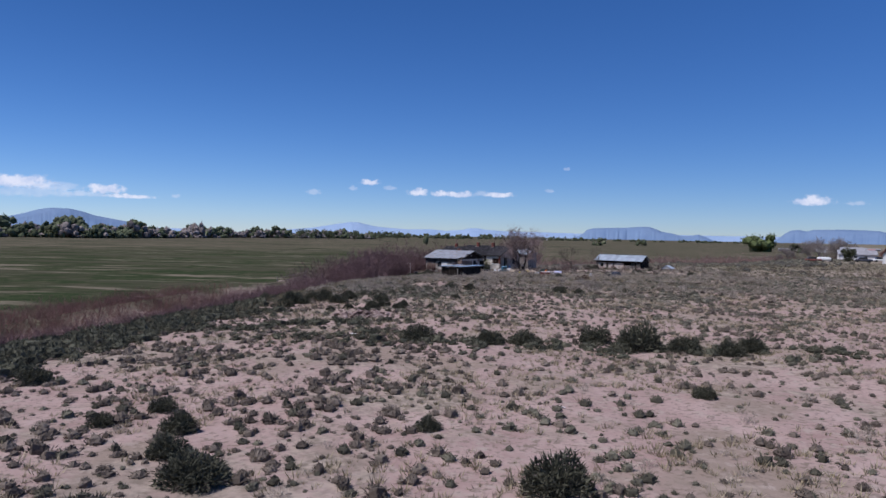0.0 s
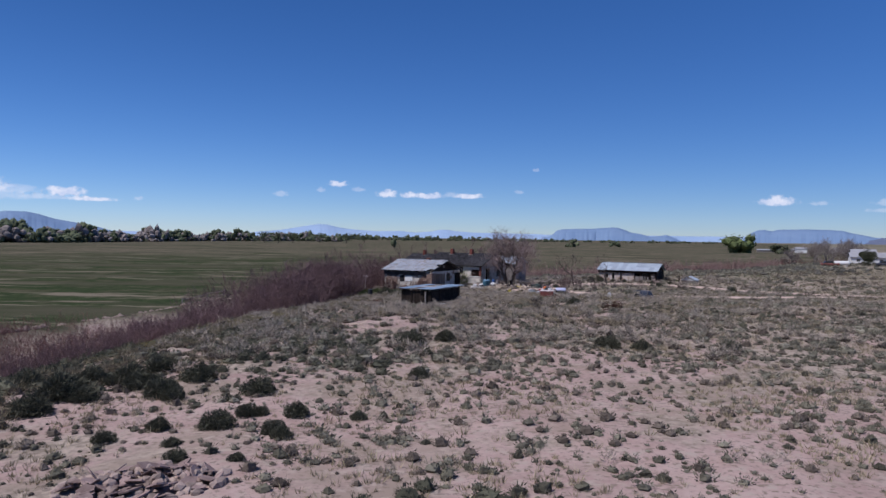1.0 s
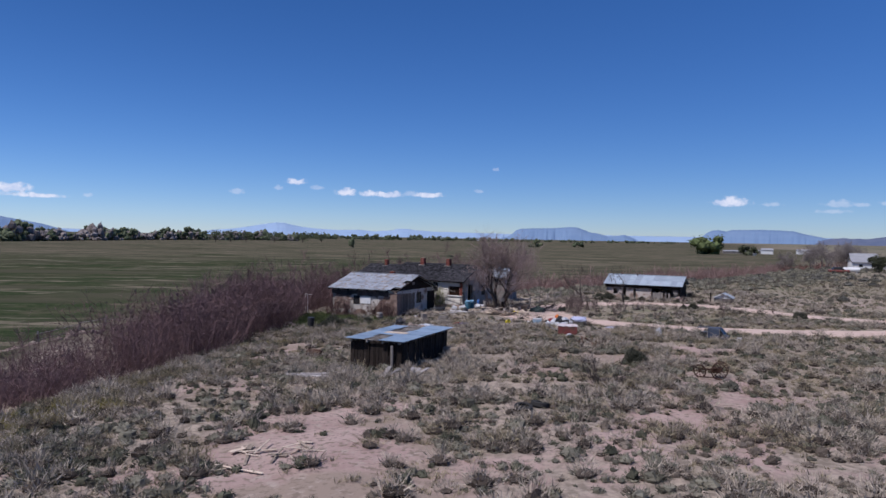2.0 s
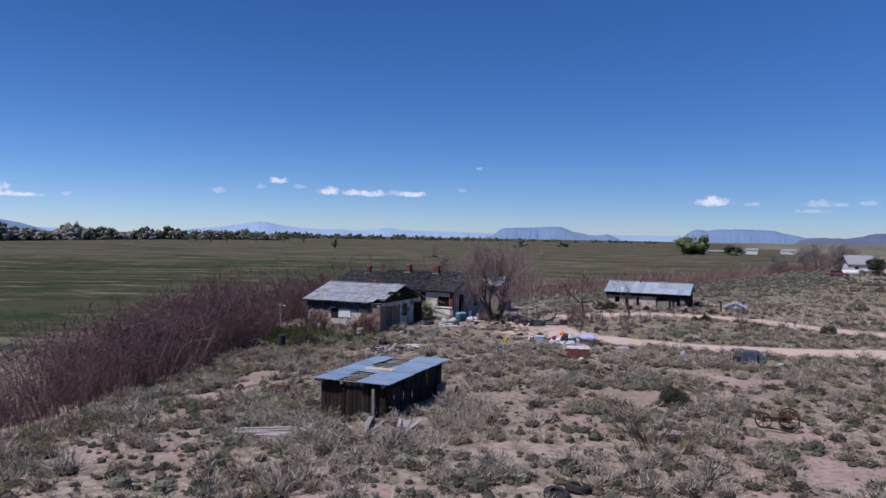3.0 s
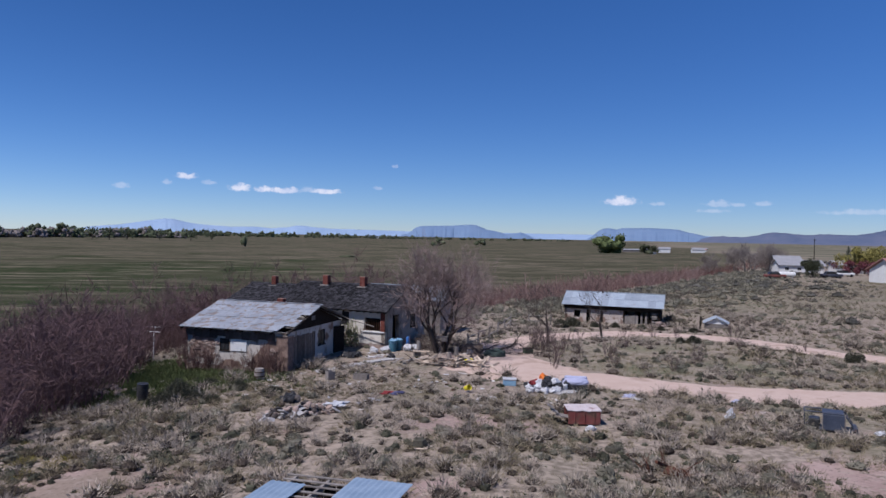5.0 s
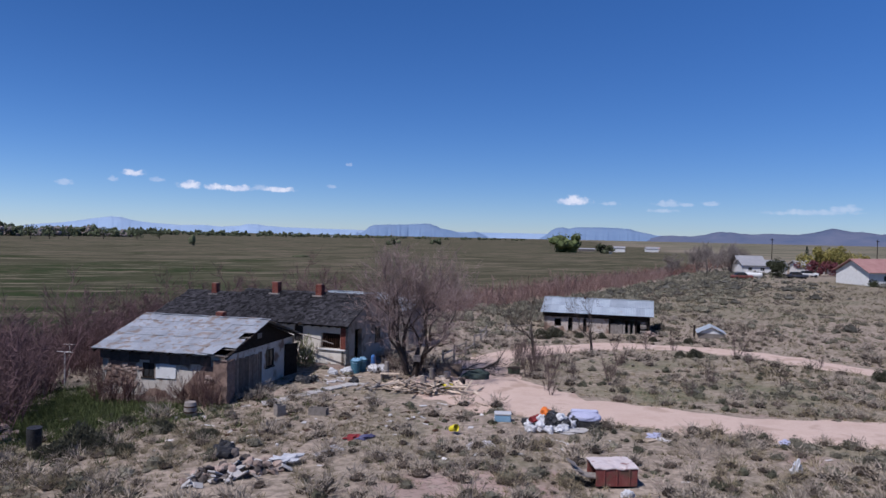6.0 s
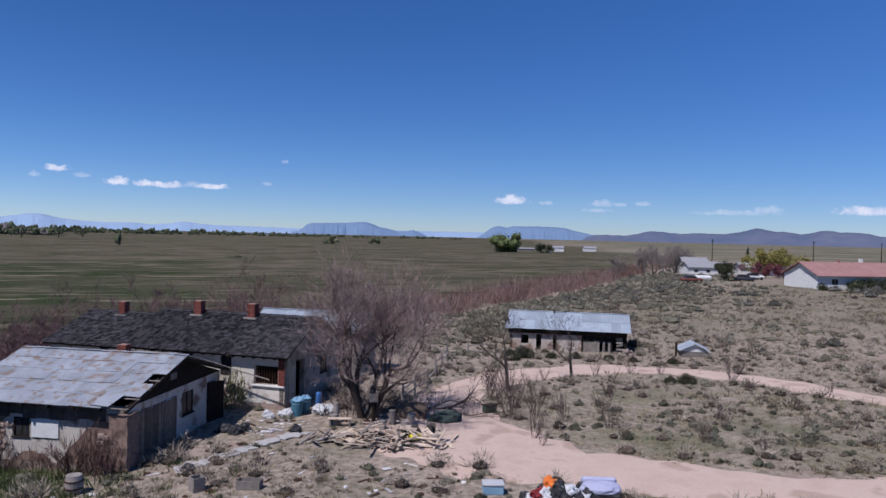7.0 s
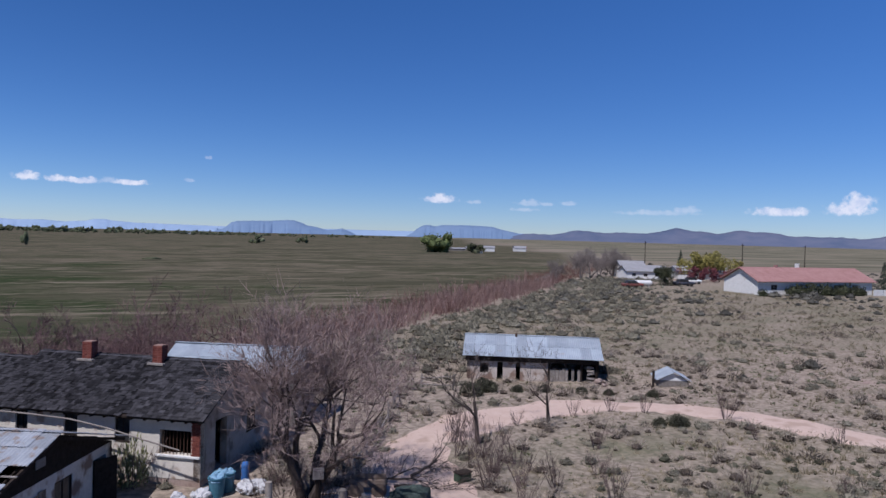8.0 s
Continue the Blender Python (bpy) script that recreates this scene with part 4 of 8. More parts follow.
def long_house():
    g = np.random.default_rng(43)
    w, d, h = 14.4, 6.6, 2.42
    m = pose(10.35, 128.2, 0.3, 0, 0, -38)
    t = thing("long_house", "abandoned white plastered house with weathered shake roof", "house", m)
    th = 0.3
    X = lambda v: v + w
    holes = ((X(-8.15), X(-7.6), 1.35, 2.3), (X(-5.95), X(-5.35), 1.35, 2.3), (X(-3.7), X(-3.05), 1.25, 2.25), (X(-1.75), X(-0.4), 0.95, 1.9), (X(-11.2), X(-10.6), 1.3, 2.25))
    o = part("front_wall", wall_piece(w, h, th, holes), PLASTER, t)
    o.matrix_local = pose(-w, 0, 0)
    for hx in holes[:3] + holes[4:]:
        window_set(t, pose(hx[0] - w, 0.05, hx[2]), hx[1] - hx[0], hx[3] - hx[2], WOOD_DARK, 1)
    # porch window with bars, its sill and brick pier
    for k in range(9):
        part("window_bar", box(-1.68 + k * 0.15, -1.65 + k * 0.15, 0.08, 0.12, 0.95, 1.9), RUST, t)
    part("porch_sill", bevel_box(-1.9, -0.02, -0.1, 0.12, 0.86, 0.945, 0.01), WHITE_PAINT, t, "white porch sill")
    pier = new("brick_pier")
    pier.parent = t
    pier.matrix_local = pose(-0.2, -0.02, 0.95)
    part("pier_core", box(-0.165, 0.165, 0.0, 0.2, 0, 1.35), MORTAR, pier, "pale mortar core")
    mesh = make_mesh("brick", *bevel_box(-0.085, 0.085, -0.02, 0.05, 0, 0.062, 0.005))
    mesh.materials.append(BRICK)
    for r in range(19):
        for j in (-1, 1):
            o = part("brick", mesh, BRICK, pier)
            o.matrix_local = pose(0.09 * j + (0.03 if r % 2 else -0.03) * 0.6, 0, r * 0.07)
    # gable end in the darker plaster that carries its shade
    o = part("gable_wall", wall_piece(d, h, th, ((1.15, 2.15, 0.0, 2.05), (4.0, 4.9, 0.9, 1.9))), SHADED_PLASTER, t, "gable plaster with its shade painted in grey-brown")
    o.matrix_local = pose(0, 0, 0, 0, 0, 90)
    window_set(t, pose(0, 4.0, 0.9, 0, 0, 90), 0.9, 1.0, WOOD_DARK, 1)
    o = part("rear_wall", wall_piece(w, h, th), PLASTER, t)
    o.matrix_local = pose(0, d, 0, 0, 0, 180)
    o = part("far_gable_wall", wall_piece(d, h, th), PLASTER, t)
    o.matrix_local = pose(-w, d, 0, 0, 0, -90)
    part("foundation", box(-w + 0.02, -0.02, 0.02, d - 0.02, -0.5, 0.03), STONE, t)
    # partition and ceiling carry the indoor shade in their colour
    part("inner_partition", box(-w + 0.5, -0.6, 2.4, 2.5, 0.03, h), INDOOR_SHADE, t)
    part("ceiling_boards", box(-w + 0.3, -0.3, 0.3, d - 0.3, h - 0.04, h), INDOOR_SHADE, t)
    rise = 1.62
    ye, ze, zr = -0.35, h - 0.02, h + rise
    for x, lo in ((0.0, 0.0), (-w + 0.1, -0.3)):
        o = part("gable", gable_piece(d + 0.1, rise + lo - 0.06, 0.1), SHADED_PLASTER, t)
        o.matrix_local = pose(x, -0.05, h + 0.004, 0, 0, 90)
    for side in (0, 1):
        for x0, x1, low in ((-9.7, 0.25, 0.0), (-w - 0.25, -9.72, 0.3)):
            deck = part("roof_deck", prism([(ye, ze - low * 0.3 - 0.06), (d / 2, zr - low - 0.06), (d / 2, zr - low), (ye, ze - low * 0.3)], x0, x1), WOOD_DARK, t)
            deck.data.transform(Matrix(((0, 1, 0, 0), (1, 0, 0, 0), (0, 0, 1, 0), (0, 0, 0, 1))))
            if side:
                deck.data.transform(Matrix.Translation((0, d, 0)) @ Matrix.Diagonal((1, -1, 1, 1)))
    shake_slope(t, -9.7, 0.3, ye - 0.05, ze, d / 2, zr, g, True)
    shake_slope(t, -w - 0.3, -9.7, ye - 0.05, ze - 0.09, d / 2, zr - 0.3, g, False)
    part("ridge_board", join(box(-9.7, 0.3, d / 2 - 0.12, d / 2 + 0.1, zr - 0.02, zr + 0.035), box(-w - 0.3, -9.7, d / 2 - 0.12, d / 2 + 0.1, zr - 0.32, zr - 0.265)), SHAKE, t, "dark weathered ridge boards")
    for k, x in enumerate(np.linspace(-w, 0.1, 26)):
        part("rafter_tail", box(x - 0.03, x + 0.03, ye, 0.02, h - 0.14, h - 0.085), WOOD_DARK, t)
    for x, y, s in ((-12.25, 3.2, 0.4), (-7.05, 3.05, 0.44), (-3.65, 3.05, 0.44)):
        chimney(t, x, y, zr - 0.22 - (0.3 if x < -9.7 else 0), s, 0.86)
        part("flashing", box(x - 0.36, x + 0.4, y - 0.42, y - 0.25, zr - 0.2 - (0.3 if x < -9.7 else 0), zr - 0.12 - (0.3 if x < -9.7 else 0)), WOOD_GREY, t, "dull grey flashing")
    pts = [(-9.6, -0.5, h - 0.12), (-7.0, -0.52, h - 0.16), (-5.2, -0.6, h - 0.22), (-3.6, -0.68, h - 0.42), (-2.0, -0.75, h - 0.74), (-0.45, -0.8, h - 1.02)]
    part("gutter", tube(pts, [0.034] * 6, 8), WOOD_GREY, t, "long pale gutter hanging loose from the eave")


long_house()


# ---- other outbuildings ----
def tin_shed():
    g = np.random.default_rng(44)
    w, d, h = 7.0, 3.6, 2.55
    t = thing("tin_roofed_shed", "grey shed with pale tin roof behind the house", "shed", pose(16.1, 135.0, 0.35, 0, 0, -33))
    for nm, ln, m in (("front_wall", w, pose(-w, 0, 0)), ("side_wall", d, pose(0, 0, 0, 0, 0, 90)), ("rear_wall", w, pose(0, d, 0, 0, 0, 180)), ("side_wall", d, pose(-w, d, 0, 0, 0, -90))):
        board_wall(t, WOOD_GREY, ln, h + 0.4, g, m @ pose(0, 0, -0.4), 0.3)
    for x in (0.0, -w + 0.06):
        o = part("gable", gable_piece(d, 0.9, 0.06), WOOD_GREY, t)
        o.matrix_local = pose(x, 0, h, 0, 0, 90)
    sheet_roof(t, TIN, -w - 0.2, 0.25, -0.3, h - 0.08, d / 2, h + 0.92, 2, 0.8, g)
    sheet_roof(t, TIN, -w - 0.2, 0.25, d + 0.3, h - 0.08, d / 2, h + 0.92, 2, 0.8, g)


def low_barn():
    g = np.random.default_rng(45)
    w, d, h = 9.0, 4.8, 1.75
    t = thing("low_barn", "low plastered barn with blue-grey tin roof and open bay", "barn", pose(38.15, 137.8, 0.08, 0, 0, -33))
    th = 0.25
    part("front_wall", wall_piece(5.6, h, th, ((0.9, 1.5, 0.5, 1.2), (2.1, 2.5, 0.0, 1.3), (3.4, 3.7, 0.0, 1.3))), BARN_WALL, t).matrix_local = pose(-w, 0, 0)
    part("rear_wall", wall_piece(w, h, th), BARN_WALL, t).matrix_local = pose(0, d, 0, 0, 0, 180)
    part("footing", box(-w - 0.03, 0.0, -0.03, d, -0.6, -0.004), STONE, t)
    part("far_wall", wall_piece(d, h, th), BARN_WALL, t).matrix_local = pose(-w, d, 0, 0, 0, -90)
    board_wall(t, WOOD_DARK, d, h + 0.3, g, pose(0, 0, -0.3, 0, 0, 90))
    part("inner_wall", box(-w + 5.5, -w + 5.6, th, d - th, 0, h), INDOOR_SHADE, t)
    for x in (-3.3, -2.2, -1.1, -0.08):
        part("post", tube([(x, 0.1, -0.3), (x + 0.02, 0.1, h)], [0.08, 0.07], 7), WOOD_DARK, t)
    board_wall(t, WOOD_GREY, 2.1, 1.15, g, pose(-3.25, 0.04, -0.1), 0.2, missing=0.3)
    part("lintel", bevel_box(-w - 0.1, 0.05, -0.1, -0.005, h - 0.40, h - 0.02, 0.01), WOOD_DARK, t, "dark lintel board under the eave")
    for k in range(5):
        o = part("board", bevel_box(0, 0.5, -0.03, 0, 0, 0.14, 0.004), WOOD_GREY, t)
        o.matrix_local = pose(-0.75 + g.normal(0, 0.04), -0.02, 0.1 + 0.25 * k, 0, g.normal(0, 6), 0)
    for x in (0.0, -w + 0.05):
        part("gable", gable_piece(d, 1.0, 0.05), WOOD_DARK, t).matrix_local = pose(x, 0, h, 0, 0, 90)
    sheet_roof(t, TIN, -w - 0.3, 0.3, -0.45, h - 0.05, d / 2, h + 1.05, 2, 0.72, g, mess=0.006)
    sheet_roof(t, TIN, -w - 0.3, 0.3, d + 0.3, h - 0.05, d / 2, h + 1.05, 2, 0.72, g, mess=0.006)
    part("ridge_cap", box(-w - 0.3, 0.3, d / 2 - 0.12, d / 2 + 0.12, h + 1.1, h + 1.14), TIN, t)
    part("vent", tube([(-5.6, 2.2, h + 1.0), (-5.6, 2.2, h + 1.3)], [0.07, 0.07], 8), RUST, t, "short dark stove pipe")


def pump_hut():
    g = np.random.default_rng(46)
    t = thing("pump_hut", "small low hut with a pale tin gable roof", "hut", on_ground(42.0, 134.6, -33))
    part("wall", join(box(-1.0, 1.0, 0, 0.08, -0.2, 0.42), box(-1.0, 1.0, 1.9, 1.98, -0.2, 0.42), box(-1.0, -0.92, 0.08, 1.9, -0.2, 0.42), box(0.92, 1.0, 0.08, 1.9, -0.2, 0.42)), WOOD_GREY, t)
    part("gable", gable_piece(2.0, 0.5, 0.05), WHITE_PAINT, t, "pale painted gable").matrix_local = pose(-1.0, 0.01, 0.42)
    for s in (-1, 1):
        for k in range(3):
            o = part("roof_sheet", corrugated(0.78, 1.28), TIN, t)
            o.matrix_local = pose(0, -0.2 + 0.74 * k, 1.0 + 0.006 * k, 0, 0, 0) @ (pose(0, 0.8, 0, 0, 0, -90) if s > 0 else pose(0, 0, 0, 0, 0, 90)) @ pose(0, 0, 0, -26)
    solid("short_post", tube([(0, 0, -0.2), (0.02, 0, 1.15)], [0.09, 0.08], 8), WOOD_DARK, "short dark upright post beside the pump hut", "post", on_ground(40.75, 135.2, 0))


tin_shed()
low_barn()
pump_hut()


# ---- plants ----
def leaf_dome(n, seed, leaf=0.05, flat=0.75, core=True, spiky=0.0):
    """A bush of unit radius: small leaf sprays through a rough dome, gaps between them."""
    g = np.random.default_rng(seed)
    lumps = g.normal(0, 1, (7, 3))
    lumps /= np.linalg.norm(lumps, axis=1)[:, None]
    lumps[:, 2] = np.abs(lumps[:, 2])
    vs, fs = [], []
    for i in range(n):
        d = g.normal(0, 1, 3)
        d[2] = abs(d[2])
        d /= np.linalg.norm(d)
        r = (0.62 + 0.38 * max(0.0, float((lumps @ d).max())) ** 3) * g.uniform(0.45, 1.05)
        c = d * r * np.array([1, 1, flat])
        out = d * (0.6 + spiky) + g.normal(0, 0.5, 3)
        out /= np.linalg.norm(out)
        s = np.cross(out, g.normal(0, 1, 3))
        s /= np.linalg.norm(s) + 1e-9
        ln, wd = leaf * g.uniform(1.4, 3.2) * (1 + spiky), leaf * g.uniform(0.6, 1.2) * (1 - 0.5 * spiky)
        k = len(vs)
        vs += [c - s * wd, c + s * wd, c + out * ln * 1.3]
        fs += [(k, k + 1, k + 2)]
    v, f = np.array(vs), np.array(fs)
    v[:, 2] = np.maximum(v[:, 2], -0.05)
    if core:
        cv, cf = lathe([(0.05, -0.5), (0.9, -0.3), (0.85, 0.5), (0.1, 1.0)], 6)
        cv = cv * np.array([0.6, 0.6, 0.5 * flat]) * (1 + 0.2 * np.sin(cv[:, :1] * 7 + seed)) + np.array([0, 0, 0.22 * flat])
        v, f = join((v, f), (cv, cf))
    return v, f


def grass_tuft(n, seed, h=0.35, lean=0.35):
    g = np.random.default_rng(seed)
    vs, fs = [], []
    for i in range(n):
        a, r = g.uniform(0, 6.28), abs(g.normal(0, 0.1))
        b = np.array([r * math.cos(a), r * math.sin(a), -0.02])
        q = g.uniform(0, 6.28)
        hh = h * g.uniform(0.5, 1.15)
        tip = b + np.array([lean * hh * math.cos(a) * g.uniform(0, 1.6), lean * hh * math.sin(a) * g.uniform(0, 1.6), hh])
        s = np.array([math.cos(q), math.sin(q), 0]) * 0.02
        k = len(vs)
        vs += [b - s, b + s, tip]
        fs += [(k, k + 1, k + 2)]
    return np.array(vs), np.array(fs)


def stem_clump(n, seed, h=3.5, spread=0.28, base=0.5, r0=0.022, twigs=3):
    """Upright stems that fork into fine twigs; three-sided."""
    g = np.random.default_rng(seed)
    out = []
    for i in range(n):
        a, r = g.uniform(0, 6.28), base * math.sqrt(g.random())
        p = np.array([r * math.cos(a), r * math.sin(a), -0.1])
        d = np.array([spread * math.cos(a) * g.uniform(0.2, 1.3) + g.normal(0, 0.08), spread * math.sin(a) * g.uniform(0.2, 1.3) + g.normal(0, 0.08), 1.0])
        hh = h * g.uniform(0.6, 1.05)
        pts = [p, p + d * hh * 0.45 + g.normal(0, 0.04, 3), p + d * hh + g.normal(0, 0.12, 3)]
        out.append(tube(pts, [r0, r0 * 0.7, r0 * 0.25], 3))
        for j in range(twigs):
            t = g.uniform(0.3, 0.9)
            q = pts[0] * (1 - t) + pts[2] * t
            dd = np.array([g.normal(0, 0.32), g.normal(0, 0.32), g.uniform(0.5, 1.0)]) * hh * g.uniform(0.2, 0.36)
            out.append(tube([q, q + dd], [r0 * 0.5, r0 * 0.22], 3))
    return join(*out)


def bare_tree(seed, height, trunks=1, spread=0.6, levels=5, r0=0.16, droop=0.0, density=3, haze=0, fleck=0.008, split=False):
    """A leafless tree: trunks that fork into limbs, branches and twigs."""
    g = np.random.default_rng(seed)
    stem, wood, twig = [], [], []

    def grow(p, d, length, r, level):
        n = 4 if level < 2 else 3
        pts, q, dd = [p], p, d
        for k in range(n):
            dd = dd + g.normal(0, 0.13 + 0.03 * level, 3) + np.array([0, 0, 0.05 - droop * 0.05 * level])
            dd = dd / np.linalg.norm(dd)
            q = q + dd * length / n
            pts.append(q)
        rs = np.linspace(r, r * 0.55 if level < levels - 1 else r * 0.3, n + 1)
        (stem if level == 0 else wood if level < 3 else twig).append(tube(pts, rs, 7 if level == 0 else 5 if level < 3 else 3))
        if level >= levels - 1:
            for k in range(haze):
                t = g.uniform(0.2, 1.0)
                o = pts[0] * (1 - t) + pts[-1] * t
                to = (dd * 0.7 + g.normal(0, 0.4, 3) + np.array([0, 0, 0.35])) * length * g.uniform(0.5, 1.1)
                s = np.cross(to, g.normal(0, 1, 3))
                s = s / (np.linalg.norm(s) + 1e-9) * fleck
                twig.append((np.array([o - s, o + s, o + to]), np.array([(0, 1, 2)])))
            return
        kids = density + (1 if level > 1 else 0) + int(g.integers(0, 2))
        for k in range(kids):
            t = g.uniform(0.35, 1.0) if k else 1.0
            i = min(n - 1, int(t * n))
            o = pts[i] * (1 - (t * n - i)) + pts[min(n, i + 1)] * (t * n - i)
            s = g.normal(0, 1, 3)
            s -= dd * (s @ dd)
            s /= np.linalg.norm(s)
            nd = dd * g.uniform(0.55, 0.95) + s * spread * g.uniform(0.6, 1.3)
            nd /= np.linalg.norm(nd)
            grow(o, nd, length * g.uniform(0.55, 0.82), rs[i] * g.uniform(0.45, 0.68), level + 1)

    for k in range(trunks):
        a = 6.28 * k / trunks + g.uniform(0, 1)
        lean = 0.0 if trunks == 1 else g.uniform(0.12, 0.5)
        d = np.array([lean * math.cos(a), lean * math.sin(a), 1.0])
        grow(np.array([0.22 * math.cos(a) * (trunks > 1), 0.22 * math.sin(a) * (trunks > 1), -0.2]), d / np.linalg.norm(d), height * 0.36, r0 * g.uniform(0.75, 1.1), 0)
    if split:
        return stem, wood, twig
    return join(*stem, *wood), join(*twig)


def leaf_crown(n, seed, leaf=0.09, wide=0.5, low=0.15):
    """A crown of many leaf clumps on lobes, unit height, over a trunk with limbs; gives wood and leaves."""
    g = np.random.default_rng(seed)
    lobes = [(np.array([g.normal(0, wide * 0.42), g.normal(0, wide * 0.42), g.uniform(low + 0.2, 0.85)]), g.uniform(0.15, 0.27)) for _ in range(16)]
    vs, fs = [], []
    for i in range(n):
        c, r = lobes[int(g.integers(0, len(lobes)))]
        d = g.normal(0, 1, 3)
        d /= np.linalg.norm(d)
        p = c + d * r * g.uniform(0.5, 1.1)
        a, b = g.normal(0, 1, 3), g.normal(0, 1, 3)
        a = a / np.linalg.norm(a) * leaf * g.uniform(0.4, 1.1)
        b = b / np.linalg.norm(b) * leaf * g.uniform(0.4, 1.1)
        k = len(vs)
        vs += [p - a, p - b, p + a, p + b]
        fs += [(k, k + 1, k + 2), (k, k + 2, k + 3)]
    wood = [tube([(0, 0, -0.03), (0.01, 0, low + 0.15), (0, 0.01, 0.5)], [0.035, 0.026, 0.015], 6)]
    for c, r in lobes[:7]:
        wood.append(tube([(0, 0, low + g.uniform(0, 0.2)), c * 0.6 + np.array([0, 0, 0.08]), c], [0.016, 0.01, 0.005], 4))
    return join(*wood), (np.array(vs), np.array(fs))


def blade_dome(n, seed, flat=0.8, tips=0, wide=0.035, leaf=0.09, core=0.0):
    """A bush of unit radius made of fine upright twigs from one root, with leaf sprays on some tips."""
    g = np.random.default_rng(seed)
    d = g.normal(0, 1, (n, 3))
    d[:, 2] = np.abs(d[:, 2]) + 0.15
    d /= np.linalg.norm(d, axis=1)[:, None]
    bumps = 0.85 + 0.22 * np.sin(d[:, 0] * 5 + seed) * np.cos(d[:, 1] * 4 + seed)
    tip = d * (bumps * g.uniform(0.7, 1.08, n))[:, None] * np.array([1, 1, flat])
    base = tip * g.uniform(0.3, 0.75, n)[:, None] + g.normal(0, 0.07, (n, 3))
    base[:, 2] = np.maximum(base[:, 2], -0.03)
    q = g.uniform(0, 6.28, n)
    s = np.stack([np.cos(q), np.sin(q), np.zeros(n)], 1) * wide * g.uniform(0.6, 1.3, n)[:, None]
    v = np.stack([base - s, base + s, tip], 1).reshape(-1, 3)
    f = np.arange(3 * n).reshape(-1, 3)
    if tips:
        k = g.integers(0, n, tips)
        c = tip[k] * g.uniform(0.75, 1.0, tips)[:, None]
        a, b = g.normal(0, leaf, (tips, 3)), g.normal(0, leaf, (tips, 3))
        v, f = join((v, f), (np.stack([c, c + a, c + b], 1).reshape(-1, 3), np.arange(3 * tips).reshape(-1, 3)))
    if core:
        cv, cf = lathe([(0.05, -0.1), (0.95, 0.05), (1.0, 0.45), (0.55, 0.9), (0.1, 1.0)], 6)
        v, f = join((v, f), (cv * np.array([core, core, core * flat * 1.1]) * (1 + 0.2 * np.sin(cv[:, :1] * 6 + seed)), cf))
    return v, f


def round_bush(n, seed, flat=0.8, leaf=0.06, inner=0.15, lift=0.35, core=0.0, sides=6, reach=(0.2, 0.42), outer=0.8):
    """A rounded bush of unit radius: leafy twigs of many lengths that fill a lumpy dome."""
    g = np.random.default_rng(seed)
    d = g.normal(0, 1, (n, 3))
    d[:, 2] = np.abs(d[:, 2])
    d /= np.linalg.norm(d, axis=1)[:, None]
    squash = np.array([1, 1, flat])
    lumps = 0.86 + 0.16 * np.sin(d[:, 0] * 4.3 + seed) * np.cos(d[:, 1] * 3.7 + 2 * seed)
    base = d * squash * (lumps * (inner + (outer - inner) * np.sqrt(g.random(n))))[:, None]
    way = d + g.normal(0, 0.5, (n, 3)) + np.array([0, 0, lift])
    way /= np.linalg.norm(way, axis=1)[:, None]
    tip = base + way * g.uniform(*reach, n)[:, None] * squash
    s = np.cross(way, g.normal(0, 1, (n, 3)))
    s = s / (np.linalg.norm(s, axis=1)[:, None] + 1e-9) * leaf * g.uniform(0.5, 1.1, n)[:, None]
    v = np.stack([base - s, base + s, tip], 1).reshape(-1, 3)
    v[:, 2] = np.maximum(v[:, 2], -0.04)
    f = np.arange(3 * n).reshape(-1, 3)
    if core:
        cv, cf = lathe([(0.85, -0.05), (1.0, 0.35), (0.7, 0.78), (0.18, 1.0)], sides)
        v, f = join((v, f), (cv * (1 + g.normal(0, 0.14, (len(cv), 1))) * np.array([core, core, core * flat]), cf))
    return v, f


def fine_clump(n, seed, h=3.5, spread=0.42, base=0.5, r0=0.016, twigs=9):
    """Upright stems with a haze of fine twigs."""
    g = np.random.default_rng(seed)
    out, tri = [], []
    for i in range(n):
        a, r = g.uniform(0, 6.28), base * math.sqrt(g.random())
        p = np.array([r * math.cos(a), r * math.sin(a), -0.1])
        d = np.array([spread * math.cos(a) * g.uniform(0.2, 1.3) + g.normal(0, 0.1), spread * math.sin(a) * g.uniform(0.2, 1.3) + g.normal(0, 0.1), 1.0])
        hh = h * g.uniform(0.5, 0.95)
        bend = g.normal(0, 0.1, 3)
        pts = [p, p + d * hh * 0.5 + bend, p + d * hh + bend * 0.4]
        out.append(tube(pts, [r0, r0 * 0.7, r0 * 0.3], 3))
        for j in range(twigs):
            t = g.uniform(0.05, 1.0) ** 0.7
            o = pts[0] * (1 - t) + pts[2] * t + bend * (1 - abs(2 * t - 1))
            dd = np.array([g.normal(0, 0.6), g.normal(0, 0.6), g.uniform(0.0, 0.9)]) * hh * g.uniform(0.1, 0.26)
            s = np.cross(dd, g.normal(0, 1, 3))
            s = s / (np.linalg.norm(s) + 1e-9) * r0 * 0.62
            tri.append((o - s, o + s, o + dd))
    v = np.array(tri).reshape(-1, 3)
    out.append((v, np.arange(len(v)).reshape(-1, 3)))
    return join(*out)




